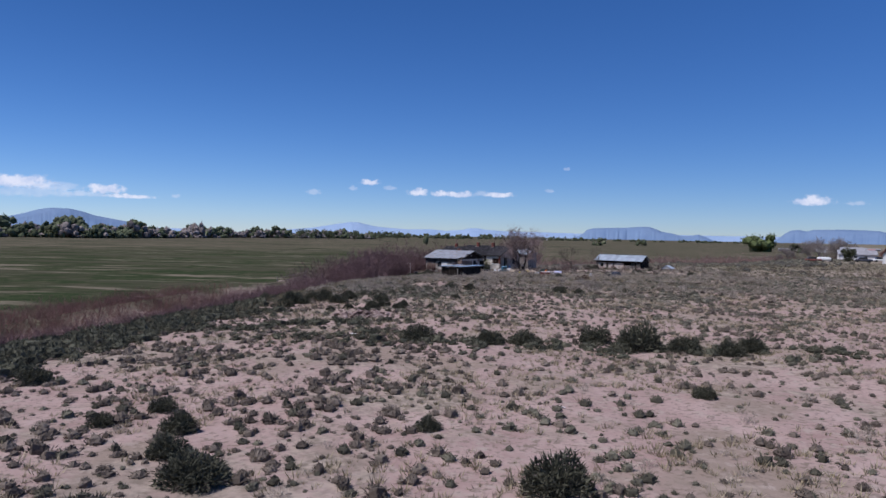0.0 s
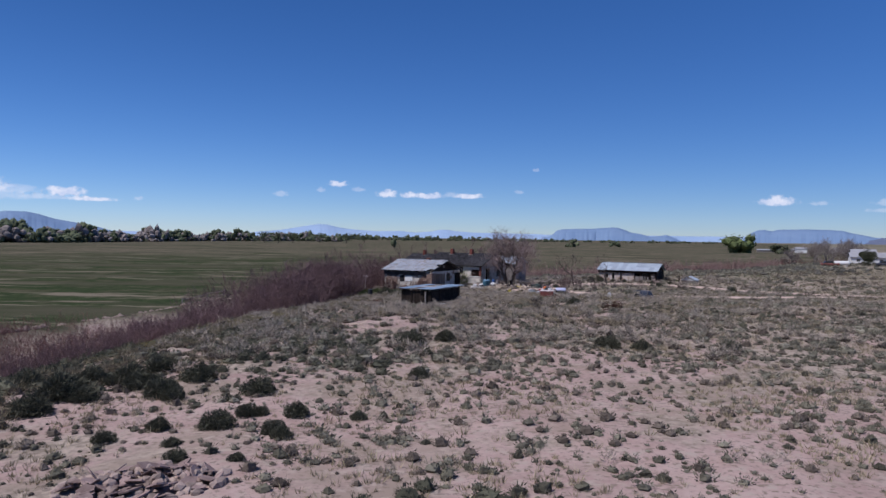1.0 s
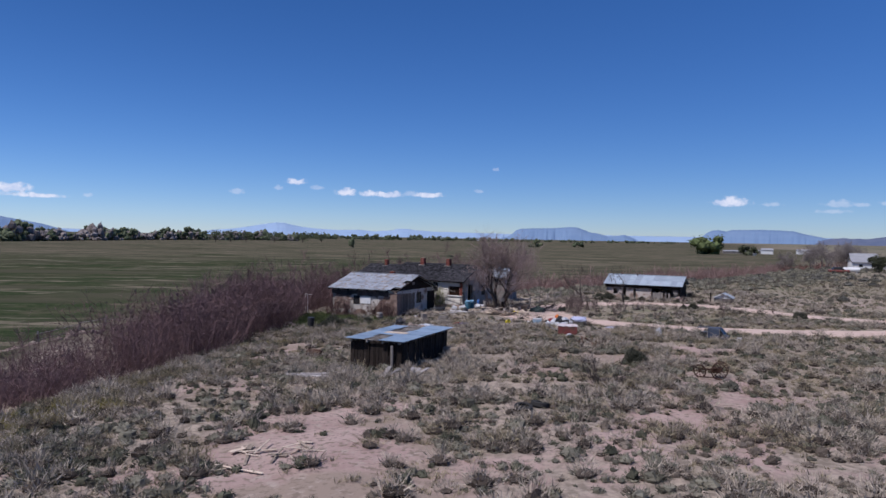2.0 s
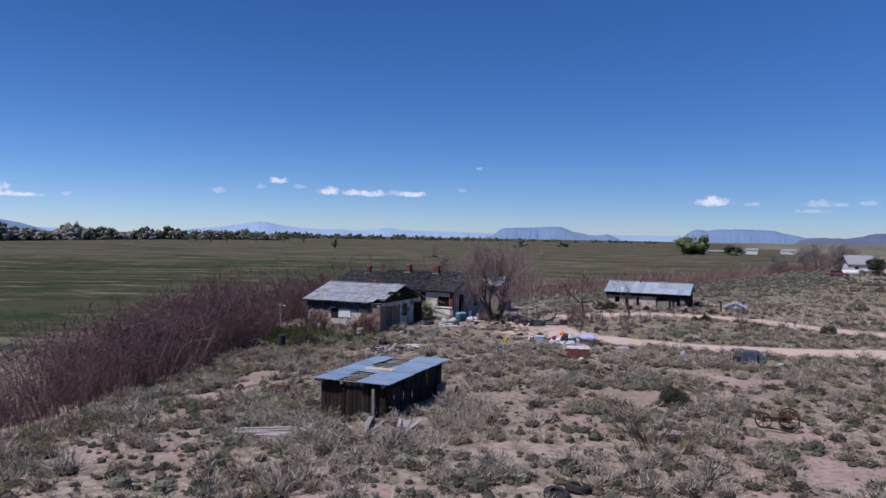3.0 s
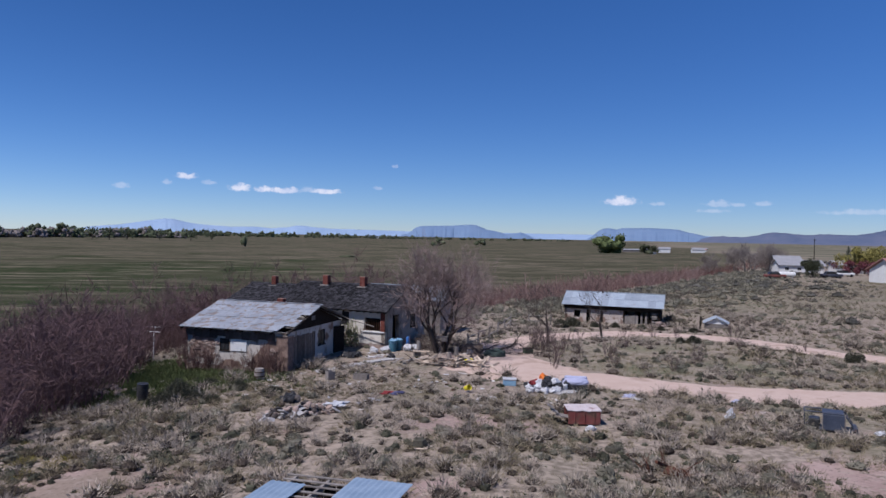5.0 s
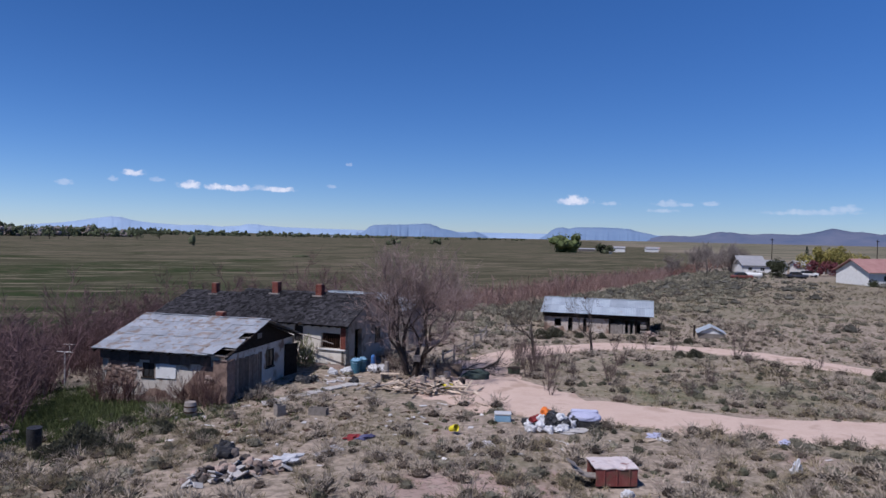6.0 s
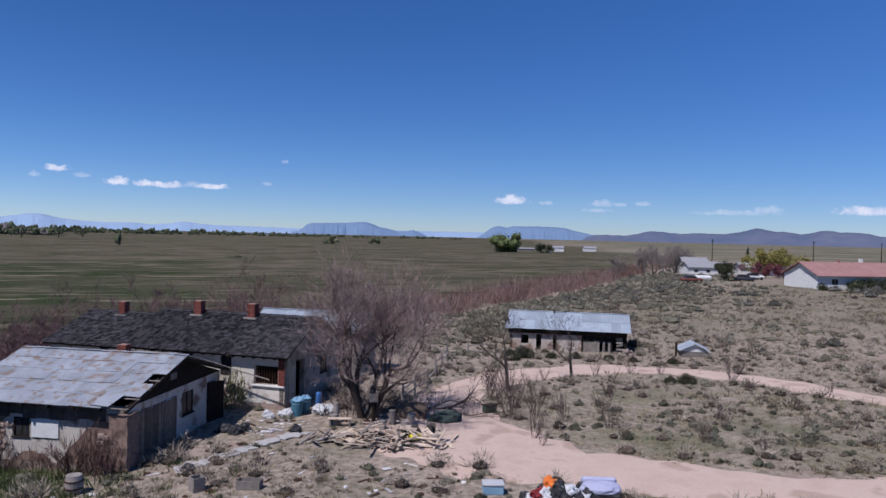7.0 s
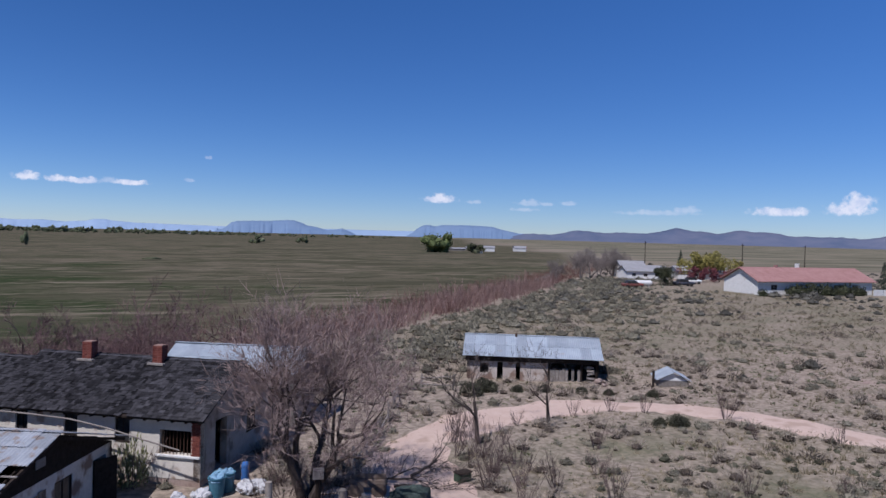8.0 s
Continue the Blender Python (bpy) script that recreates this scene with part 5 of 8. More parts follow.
def stuff(name, label, category, material, templates, pos, scale, flat=None):
    """One object of many plants."""
    pos, scale = np.asarray(pos), np.asarray(scale)
    g = np.random.default_rng(len(pos) + 5)
    pick = g.integers(0, len(templates), len(pos))
    out = []
    for k, tp in enumerate(templates):
        i = pick == k
        if i.any():
            st = np.stack([np.ones(i.sum()), g.uniform(0.8, 1.2, i.sum()), g.uniform(0.75, 1.25, i.sum())], 1)
            out.append(scatter(tp, pos[i], scale[i], g.uniform(0, 6.28, i.sum()), st))
    return solid(name, join(*out), material, label, category, kind="stuff")


LAWN = (-1.7, 94.8)
HOUSES = ((3.26, 121.7, -30.5, 7.1, 7.8), (10.35, 128.2, -38, 14.4, 6.6), (2.35, 88.55, -29, 2.75, 5.55), (16.1, 135, -33, 7.0, 3.6), (38.15, 137.8, -33, 9.0, 4.8), (43.0, 134.2, -33, 2.2, 2.0))


CLEARINGS = ((16.8, 86.2, 1.2), (25.2, 101.6, 1.5), (15.6, 104.7, 1.0), (17.0, 112.3, 1.7), (13.3, 121.2, 2.9), (3.5, 109.9, 2.0), (-1.9, 75.6, 1.8), (-5.2, 45.6, 1.9), (1.7, 86.6, 0.5), (-1.5, 86.9, 0.9), (3.0, 86.3, 0.4), (6.7, 79.7, 0.9), (20.8, 107.2, 1.1), (12.0, 112.4, 0.4), (15.0, 114.1, 0.6), (8.2, 112.7, 0.6), (-4.3, 117.6, 0.7), (5.6, 118.2, 0.5), (7.3, 117.6, 0.6))


def clear_of(x, y, pad=0.3, road=True):
    """False inside buildings and on the track."""
    ok = np.ones(x.shape, bool)
    for hx, hy, a, w, d in HOUSES:
        c, s = math.cos(radians(a)), math.sin(radians(a))
        lx, ly = (x - hx) * c + (y - hy) * s, -(x - hx) * s + (y - hy) * c
        ok &= ~((lx > -w - pad) & (lx < pad) & (ly > -pad) & (ly < d + pad))
    for cx, cy, cr in CLEARINGS:
        ok &= np.hypot(x - cx, y - cy) > cr
    for cx, cy, cr in BARE:
        ok &= np.hypot((x - cx) * 0.8, y - cy) > cr * (0.8 + 0.35 * np.sin(3 * np.arctan2(y - cy, x - cx) + cx))
    if road:
        ring = np.exp(-((x - 17.5) ** 2 + (y - 121) ** 2) / 30)
        ok &= np.abs(polyline_distance(x, y, TRACK)) > 1.6 + 1.6 * ring + 0.7 * smooth(121, 113, y) * smooth(60, 45, x) + 0.3 * np.sin(x * 1.7 + y)
    return ok


def spread_out(n, x0, x1, y0, y1, density, seed, pad=0.3):
    """Random places on the ground, kept by a density of x and y."""
    g = np.random.default_rng(seed)
    x, y = g.uniform(x0, x1, n), g.uniform(y0, y1, n)
    keep = (g.random(n) < density(x, y)) & clear_of(x, y, pad)
    x, y = x[keep], y[keep]
    return np.stack([x, y, ground(x, y)], 1)


def bench(x, y):
    return polyline_distance(x, y, BENCH)


def yard(x, y):
    """1 in the trodden yard between the shed, the cabin and the track."""
    return np.clip(np.exp(-(((x - 8) / 9) ** 2 + ((y - 117) / 7) ** 2)) + np.exp(-(((x - 4) / 4) ** 2 + ((y - 110) / 2.2) ** 2)) + np.exp(-(((x - 16) / 3.5) ** 2 + ((y - 112) / 1.5) ** 2)), 0, 1)


def lawn(x, y):
    """1 on the low green turf beside the shed."""
    return np.exp(-(((x - LAWN[0]) / 2.2) ** 2 + ((y - LAWN[1]) / 4.4) ** 2))


def meadow(x, y):
    """1 in the lush grass before the cabin."""
    return np.clip(1.3 * np.exp(-(((x + 4.5) / 5.5) ** 2 + ((y - 124) / 5) ** 2)), 0, 1)


def patch(x, y, scale, seed, cut=0.0):
    return smooth(cut - 0.35, cut + 0.35, waves(x, y, scale, seed))


domes = [round_bush(110, 60 + k, 0.8, 0.055, 0.35, 0.3, 0.56, 6, (0.16, 0.34), 0.84) for k in range(5)]
spikes = [join(blade_dome(44, 70 + k, 0.85, 0, 0.013, 0.1), round_bush(84, 75 + k, 0.8, 0.024, 0.08, 0.6, 0.0, 5, (0.2, 0.42), 0.78)) for k in range(4)]
herbs = [round_bush(48, 65 + k, 0.75 + 0.06 * k, 0.064, 0.4, 0.35, 0.6, 5) for k in range(5)]
big = [round_bush(2300, 160 + k, 0.9, 0.03, 0.42, 0.15, 0.5, 10, (0.07, 0.2), 0.93) for k in range(4)]
tufts = [grass_tuft(12, 80 + k, 0.24, 0.75) for k in range(4)]
fine = [stem_clump(26, 90 + k, 1.0, 0.7, 0.25, 0.013, 2) for k in range(3)]


def sizes(n, lo, hi, seed, power=2.0):
    return lo + (hi - lo) * np.random.default_rng(seed).random(n) ** power


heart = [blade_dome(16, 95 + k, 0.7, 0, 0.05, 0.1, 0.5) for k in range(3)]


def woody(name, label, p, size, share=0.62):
    """The dark stems and litter inside each bush, coloured to deepen its shade."""
    stuff(name, label, "brush", CORE_SHADE, heart, p, size * share)


# small dark shrubs over the bare foreground
def sage_patch(x, y):
    """Where the larger dark sagebrush grows thick."""
    return np.exp(-(((x + 5) / 4.5) ** 2 + ((y - 65) / 4) ** 2)) + 0.7 * np.exp(-(((x + 9) / 4) ** 2 + ((y - 73) / 4) ** 2)) + np.exp(-(((x - 10) / 8) ** 2 + ((y - 33.5) / 1.8) ** 2)) + np.exp(-(((x + 2) / 5) ** 2 + ((y - 34.5) / 1.6) ** 2)) + np.exp(-(((x + 10) / 7) ** 2 + ((y - 39.5 - 0.3 * (x + 10)) / 1.9) ** 2))


p = spread_out(15000, -26, 50, 5, 90, lambda x, y: 0.8 * smooth(0, 8, bench(x, y)) * (0.2 + 0.8 * patch(x, y, 7, 1)) * (1 - 0.6 * smooth(58, 80, y)), 201)
stuff("low_shrubs", "small olive-brown shrubs dotted over pale soil", "shrubs", OLIVE_SHRUB, herbs, p, sizes(len(p), 0.09, 0.33, 1, 2.2))
p = spread_out(16000, -26, 55, 5, 84, lambda x, y: 0.6 * smooth(0, 8, bench(x, y)) * (0.15 + 0.85 * patch(x, y, 8, 12)), 221)
stuff("brown_shrubs", "small dry grey-brown shrubs dotted over pale soil", "shrubs", HERB, herbs, p, sizes(len(p), 0.09, 0.36, 21, 1.9))
p = spread_out(5000, -26, 55, 5, 84, lambda x, y: 0.5 * smooth(0, 8, bench(x, y)) * patch(x, y, 6, 15), 222)
stuff("pale_shrubs", "pale straw-grey feathery shrubs over pale soil", "shrubs", BRUSH, spikes, p, sizes(len(p), 0.14, 0.42, 22, 1.6))
small = [round_bush(34, 55 + k, 0.8, 0.07, 0.25, 0.5, 0.45, 5, (0.2, 0.4), 0.8) for k in range(4)]
p = spread_out(5200, -6, 48, 34, 80, lambda x, y: 0.75 * smooth(3, 8, bench(x, y)) * smooth(34, 50, y) * (0.3 + 0.7 * patch(x, y, 6, 18)), 224)
stuff("grey_shrubs", "small soft grey-olive shrubs close over pale soil", "shrubs", SAGE, small, p, sizes(len(p), 0.12, 0.45, 24, 1.6))
# grey sage and rabbitbrush, thicker round the shed and beyond
p = spread_out(13000, -14, 52, 58, 150, lambda x, y: 0.85 * smooth(-1.5, 2, bench(x, y)) * (0.3 + 0.7 * patch(x, y, 8, 2)) * (1 - 0.9 * lawn(x, y)) * smooth(58, 74, y) * (1 - 0.95 * meadow(x, y)) * (1 - 0.68 * yard(x, y)) * (1 - 0.3 * smooth(112, 120, y)) * (0.55 + 0.45 * smooth(30, 12, x)), 202)
stuff("rabbitbrush", "grey-brown dry rabbitbrush covering the bench", "brush", BRUSH, spikes, p, sizes(len(p), 0.28, 1.0, 2, 1.6))
woody("rabbitbrush_wood", "dark stem cores that paint shade inside the rabbitbrush", p, sizes(len(p), 0.28, 1.0, 2, 1.6))
p = spread_out(11000, -14, 70, 58, 150, lambda x, y: 0.75 * smooth(-1, 3, bench(x, y)) * (1 - 0.9 * lawn(x, y)) * patch(x, y, 9, 3) * (1 - 0.95 * meadow(x, y)) * (1 - 0.97 * yard(x, y)) * (1 - 0.6 * smooth(114, 124, y)), 203)
stuff("sage_scrub", "grey-green sagebrush scattered among dry grass", "sagebrush", SAGE, domes, p, sizes(len(p), 0.15, 0.66, 3, 1.7))
p = spread_out(9000, -20, 30, 28, 76, lambda x, y: np.clip(0.8 * sage_patch(x, y), 0, 1), 223)
stuff("dense_sage", "dense dark green sagebrush in a patch on pale soil", "sagebrush", SAGE_DARK, domes, p, sizes(len(p), 0.2, 0.62, 23, 1.5))
p = spread_out(3600, -14, 30, 74, 112, lambda x, y: 0.7 * smooth(-1, 2, bench(x, y)) * (1 - 0.9 * lawn(x, y)) * patch(x, y, 5, 35) * (1 - 0.9 * yard(x, y)), 235)
stuff("straw_brush", "straw-coloured feathery rabbitbrush round the shed", "brush", STRAW_BRUSH, spikes, p, sizes(len(p), 0.25, 0.75, 35, 1.4))
woody("straw_brush_wood", "dark stem cores that paint shade inside the straw brush", p, sizes(len(p), 0.25, 0.75, 35, 1.4))
p = spread_out(900, -3, 7, 83, 97, lambda x, y: 0.8 * np.exp(-((np.hypot((x - 1.5) / 1.1, (y - 90) / 1.5) - 3.6) / 1.1) ** 2) * (1 - 0.9 * lawn(x, y)), 236)
stuff("shed_brush", "pinkish-grey rabbitbrush against the shed", "brush", BRUSH, spikes, p, sizes(len(p), 0.35, 0.8, 36, 1.2))
p = spread_out(7500, -12, 50, 72, 124, lambda x, y: 0.75 * smooth(-1, 2, bench(x, y)) * (0.2 + 0.8 * patch(x, y, 6, 38)) * (1 - 0.9 * yard(x, y)) * (1 - 0.45 * smooth(98, 108, y)) * (1 - 0.9 * lawn(x, y)), 238)
stuff("dark_shrubs", "small dark brown and olive shrubs among pale brush", "shrubs", SAGE_DARK, herbs, p, sizes(len(p), 0.12, 0.42, 38, 2.0))
p = spread_out(5200, -26, 2, 44, 118, lambda x, y: 0.8 * np.exp(-((bench(x, y) - 5.5) / 3.6) ** 2) * (0.35 + 0.65 * patch(x, y, 6, 41)) * (1 - 0.9 * lawn(x, y)), 239)
stuff("slope_brush", "olive and straw brush thick along the bench edge", "brush", OLIVE, spikes, p, sizes(len(p), 0.3, 0.85, 39, 1.5))
woody("slope_brush_wood", "dark stem cores that paint shade inside the slope brush", p, sizes(len(p), 0.3, 0.85, 39, 1.5))
p = spread_out(4200, -26, 4, 40, 110, lambda x, y: 0.75 * np.exp(-((bench(x, y) - 6) / 4.5) ** 2) * (0.3 + 0.7 * patch(x, y, 5, 45)) * (1 - 0.95 * lawn(x, y)), 243)
stuff("slope_shrubs", "dark olive shrubs thick along the bench edge", "shrubs", SAGE_DARK, herbs, p, sizes(len(p), 0.15, 0.5, 44, 1.7))
p = spread_out(1500, -14, 3, 9, 34, lambda x, y: 0.8 * smooth(3, -4, x) * (0.3 + 0.7 * patch(x, y, 3, 48)), 245)
stuff("near_tufts", "dry grey-brown tufts over the pale foreground soil", "shrubs", HERB, herbs, p, sizes(len(p), 0.1, 0.38, 45, 1.5))
p = spread_out(9000, -5, 3, 87, 103, lambda x, y: 0.9 * lawn(x, y), 240)
stuff("shed_lawn", "low dull green turf beside the plank shed", "grass", GREEN, tufts, p, sizes(len(p), 0.25, 0.5, 40, 1.0))
p = spread_out(7000, 8, 58, 88, 116, lambda x, y: 0.8 * patch(x, y, 7, 42, 0.1) * (1 - 0.9 * yard(x, y)), 242)
stuff("green_flush", "fresh olive-green grass among the brush", "grass", OLIVE, tufts, p, sizes(len(p), 0.5, 1.2, 43, 1.0))
# dry grass
p = spread_out(70000, -24, 52, 6, 125, lambda x, y: 0.8 * smooth(-2, 2, bench(x, y)) * (0.12 + 0.88 * patch(x, y, 7, 4)) * (1 - 0.35 * yard(x, y)), 204)
stuff("dry_grass", "pale dry bunch grass between the shrubs", "grass", STRAW, tufts, p, sizes(len(p), 0.35, 1.0, 4, 1.0))
p = spread_out(16000, -12, 70, 80, 160, lambda x, y: 0.55 * smooth(2, 6, bench(x, y)) * patch(x, y, 6, 5) * (1 - 0.8 * yard(x, y)) * (0.35 + 0.65 * smooth(88, 115, y)), 205)
stuff("green_weeds", "fresh green weeds low on the ground", "weeds", GREEN, tufts, p, sizes(len(p), 0.35, 0.9, 5, 1.0))
p = spread_out(24000, -11, 8, 113, 135, lambda x, y: np.exp(-(((x + 4) / 5) ** 2 + ((y - 124) / 4.5) ** 2)), 225)
stuff("green_grass", "lush green grass in front of the cabin", "grass", GREEN, tufts, p, sizes(len(p), 0.6, 1.7, 25, 1.0))
gr = np.random.default_rng(226)
fx, fy = gr.uniform(10, 75, 60000), gr.uniform(92, 138, 60000)
off = np.abs(polyline_distance(fx, fy, TRACK)) - 1.75 - 0.7 * smooth(121, 113, fy) * smooth(60, 45, fx) - 2.6 * np.exp(-((fx - 17.5) ** 2 + (fy - 121) ** 2) / 30)
keep = (gr.random(60000) < 0.55 * np.exp(-(off / 0.45) ** 2) * (0.25 + 0.75 * patch(fx, fy, 3, 29)))
p = np.stack([fx, fy, ground(fx, fy)], 1)[keep]
stuff("verge_grass", "dry grass tufts creeping over the track's edges", "grass", STRAW, tufts, p, sizes(len(p), 0.3, 0.9, 29, 1.2))
p = spread_out(5200, -3, 12, 108, 122, lambda x, y: 0.8 * np.exp(-(((x - 4) / 5) ** 2 + ((y - 116) / 4) ** 2)) * (0.3 + 0.7 * patch(x, y, 3, 66)), 248)
stuff("yard_weeds", "short olive weeds over the trodden yard", "weeds", OLIVE, tufts, p, sizes(len(p), 0.35, 0.95, 48, 1.2))
p = spread_out(420, -3, 12, 108, 122, lambda x, y: 0.8 * np.exp(-(((x - 3) / 5) ** 2 + ((y - 115.5) / 4) ** 2)), 249)
stuff("yard_brush", "soft straw-brown brush in the yard before the cabin", "brush", STRAW_BRUSH, spikes, p, sizes(len(p), 0.25, 0.6, 49, 1.4))
# far scrub, wide to the sides and out to the houses
p = spread_out(20000, 45, 330, 40, 420, lambda x, y: 0.75 * smooth(2, 14, bench(x, y)) * (0.2 + 0.8 * patch(x, y, 24, 6)) * (0.05 + 0.95 * smooth(182, 212, y + 0.25 * x)) * (1 - smooth(170, 330, np.hypot(x, y - 90))) * (1 - 0.97 * np.exp(-(((x - 140) / 28) ** 2 + ((y - 215) / 24) ** 2))), 206)
stuff("far_scrub", "blue-grey sagebrush over the wide flat beyond the barn", "sagebrush", GREY_SAGE, [round_bush(36, 64, 0.95, 0.09, 0.35, 0.35, 0.6), round_bush(36, 68, 0.75, 0.09, 0.35, 0.35, 0.6)], p, sizes(len(p), 0.4, 1.5, 6))
p = spread_out(12000, 20, 130, 140, 245, lambda x, y: 0.8 * smooth(1, 6, bench(x, y)) * np.exp(-((bench(x, y) - 14) / 11) ** 2) * (0.4 + patch(x, y, 9, 16)), 216)
stuff("bank_scrub", "grey-green scrub along the bench edge", "sagebrush", SAGE, [round_bush(56, 66, 0.95, 0.08, 0.35, 0.35, 0.6), round_bush(56, 67, 0.7, 0.08, 0.35, 0.35, 0.6)], p, sizes(len(p), 0.35, 1.05, 7, 1.6))
p = spread_out(22000, 30, 125, 98, 200, lambda x, y: 0.85 * smooth(2, 8, bench(x, y)) * (0.25 + 0.75 * patch(x, y, 9, 46)), 246)
stuff("flat_grass", "olive and straw grass over the flat beyond the track", "grass", OLIVE, [grass_tuft(9, 86 + k, 0.3, 0.8) for k in range(3)], p, sizes(len(p), 0.6, 1.4, 46, 1.0))
p = spread_out(1500, 30, 110, 105, 190, lambda x, y: 0.6 * smooth(2, 8, bench(x, y)) * patch(x, y, 12, 47), 247)
stuff("flat_brush", "dry grey-brown brush over the flat beyond the track", "brush", HERB, [round_bush(50, 88 + k, 0.9, 0.06, 0.2, 0.6) for k in range(3)], p, sizes(len(p), 0.3, 0.9, 47, 1.3))
# the thicket of bare willows along the bank
wil = [fine_clump(12, 300 + k, 3.5, 0.5, 0.6, 0.015, 25) for k in range(5)]

low_wil = [fine_clump(9, 310 + k, 3.5, 0.6, 0.8, 0.03, 14) for k in range(4)]
thin_wil = [fine_clump(5, 330 + k, 3.5, 0.6, 1.0, 0.026, 15) for k in range(4)]


def bank_height(x, y):
    """The willows stand low to the south and rise towards the house."""
    return 0.42 + 0.82 * smooth(88, 112, y) - 0.1 * smooth(132, 150, y)


p = spread_out(4000, -40, 14, 90, 165, lambda x, y: 0.95 * smooth(-11, -8, bench(x, y)) * smooth(1.5, -0.5, bench(x, y) - 1.2 * smooth(110, 125, y)) * smooth(90, 98, y), 207, 1.0)
stuff("willow_thicket", "dense bare purple-brown willow thicket along the bank", "willows", WILLOW, wil, p, bank_height(p[:, 0], p[:, 1]) * sizes(len(p), 0.65, 1.2, 8, 1.0) * (1 + 0.24 * waves(p[:, 0], p[:, 1], 6, 44)))
p = spread_out(4600, -40, -6, 40, 100, lambda x, y: 0.95 * smooth(-9, -6, bench(x, y)) * smooth(0.5, -1.0, bench(x, y)), 228)
stuff("low_willows", "low dense purple-brown willows below the bench", "willows", WILLOW, low_wil, p, (0.34 + 0.16 * smooth(70, 98, p[:, 1])) * sizes(len(p), 0.7, 1.25, 28, 1.0))
p = spread_out(13500, -75, -16, 20, 104, lambda x, y: 0.95 * smooth(-26, -17, bench(x, y) + 3 * waves(x, y, 14, 62)) * smooth(-4, -8, bench(x, y)) * smooth(100, 84, y), 208)
stuff("red_willow_band", "low red-brown bare willow scrub below the bench", "willows", WILLOW_RED, thin_wil, p, 0.33 * sizes(len(p), 0.7, 1.3, 9, 1.0))
far_wil = [fine_clump(5, 340 + k, 3.5, 0.6, 1.1, 0.05, 9) for k in range(3)]
p = spread_out(16000, 8, 260, 148, 400, lambda x, y: 0.9 * smooth(-20, -12, bench(x, y)) * smooth(4.0, -1, bench(x, y)) * (0.45 + 0.55 * patch(x, y, 30, 19)), 209)
stuff("red_willow_line", "red-brown bare willow scrub beyond the barn", "willows", WILLOW_RED, far_wil, p, 0.62 * sizes(len(p), 0.5, 1.3, 10, 1.0))
p = spread_out(9000, 14, 110, 150, 245, lambda x, y: 0.9 * smooth(-11, -7, bench(x, y)) * smooth(5.0, 0.5, bench(x, y) + 2 * waves(x, y, 12, 63)) * (0.35 + 0.65 * patch(x, y, 16, 64)), 211)
stuff("bank_willows", "pinkish-brown bare willow scrub along the bank", "willows", WILLOW_PINK, far_wil, p, 0.68 * sizes(len(p), 0.6, 1.4, 12, 1.0) * (1 + 0.3 * waves(p[:, 0], p[:, 1], 9, 65)))
p = spread_out(8200, -40, -6, 8, 78, lambda x, y: 0.9 * smooth(-6, -3, bench(x, y)) * smooth(11.5, 9.0, bench(x, y) + 1.2 * waves(x, y, 6, 61) + 7.0 * smooth(46, 66, y)), 210)
stuff("bank_sage", "dense dark green sagebrush along the bench's lip", "sagebrush", SAGE_DARK, domes, p, sizes(len(p), 0.35, 0.85, 11))
p = spread_out(1800, -18, -4, 60, 112, lambda x, y: 0.7 * np.exp(-((bench(x, y) - 3.2) / 1.6) ** 2) * patch(x, y, 8, 27, 0.1) + 0.9 * np.exp(-(((x + 10.6) / 1.6) ** 2 + ((y - 82.6) / 2.8) ** 2)), 227)
stuff("yellow_brush", "yellow-green spring brush along the top of the bank", "brush", YELLOW_BRUSH, spikes, p, sizes(len(p), 0.3, 0.7, 27))

# larger single bushes
meshes = [make_mesh("sagebrush", *b) for b in big]
for me in meshes:
    me.materials.append(SAGE_DARK)
SINGLE = (
    (-5.1, 14.8, 0.75), (-6.3, 16.5, 0.5), (-6.7, 18.4, 0.5), (-8.0, 20.6, 0.42), (-9.0, 19.0, 0.36), (2.4, 14.2, 0.75), (4.1, 34.4, 0.75), (7.6, 35.5, 0.8),
    (9.3, 33.5, 1.15), (11.1, 32.8, 0.8), (13.0, 32.2, 0.7), (14.4, 33.1, 0.7), (-1.1, 34.7, 0.85), (2.3, 33.8, 0.7), (-0.3, 18.8, 0.36), (8.5, 22.9, 0.4),
    (-13.7, 24.1, 0.6), (-11.6, 55.3, 0.9), (-7.5, 57.7, 0.7), (-4.9, 50.6, 0.55), (1.1, 57.9, 0.4), (10.8, 65.5, 0.7), (12.5, 65.3, 0.55), (16.9, 65.0, 0.6),
    (0.7, 66.2, 0.9), (2.6, 67.6, 0.6), (-2.3, 116.2, 0.95), (-1.6, 115.6, 0.7), (-2.9, 115.4, 0.7), (-0.6, 114.6, 0.4), (2.3, 115.4, 0.45), (2.6, 115.8, 0.35),
    (14.9, 91.0, 0.7))
bank = np.random.default_rng(61)
SINGLE += tuple((bank.normal(-9.6, 1.8), bank.normal(57.2, 2.2), bank.uniform(0.35, 0.75)) for k in range(15))
SINGLE += tuple((bank.normal(-4.6, 1.8), bank.normal(49.8, 1.8), bank.uniform(0.2, 0.42)) for k in range(12))
for i, (x, y, r) in enumerate(SINGLE):
    o = solid("sagebrush", meshes[i % 4], SAGE_DARK, "large rounded dark green sagebrush on bare soil", "sagebrush", on_ground(x, y, 67 * i), group="large sagebrush")
    o.scale = (r * 1.2, r * 1.2, r * (1.15 + 0.1 * (i % 3)))


# ---- trees ----
TWIG = mat("fine_twig", (0.178, 0.130, 0.118), (0.295, 0.225, 0.204), 2, 0.9, 0, 0, 30, island=0.25)


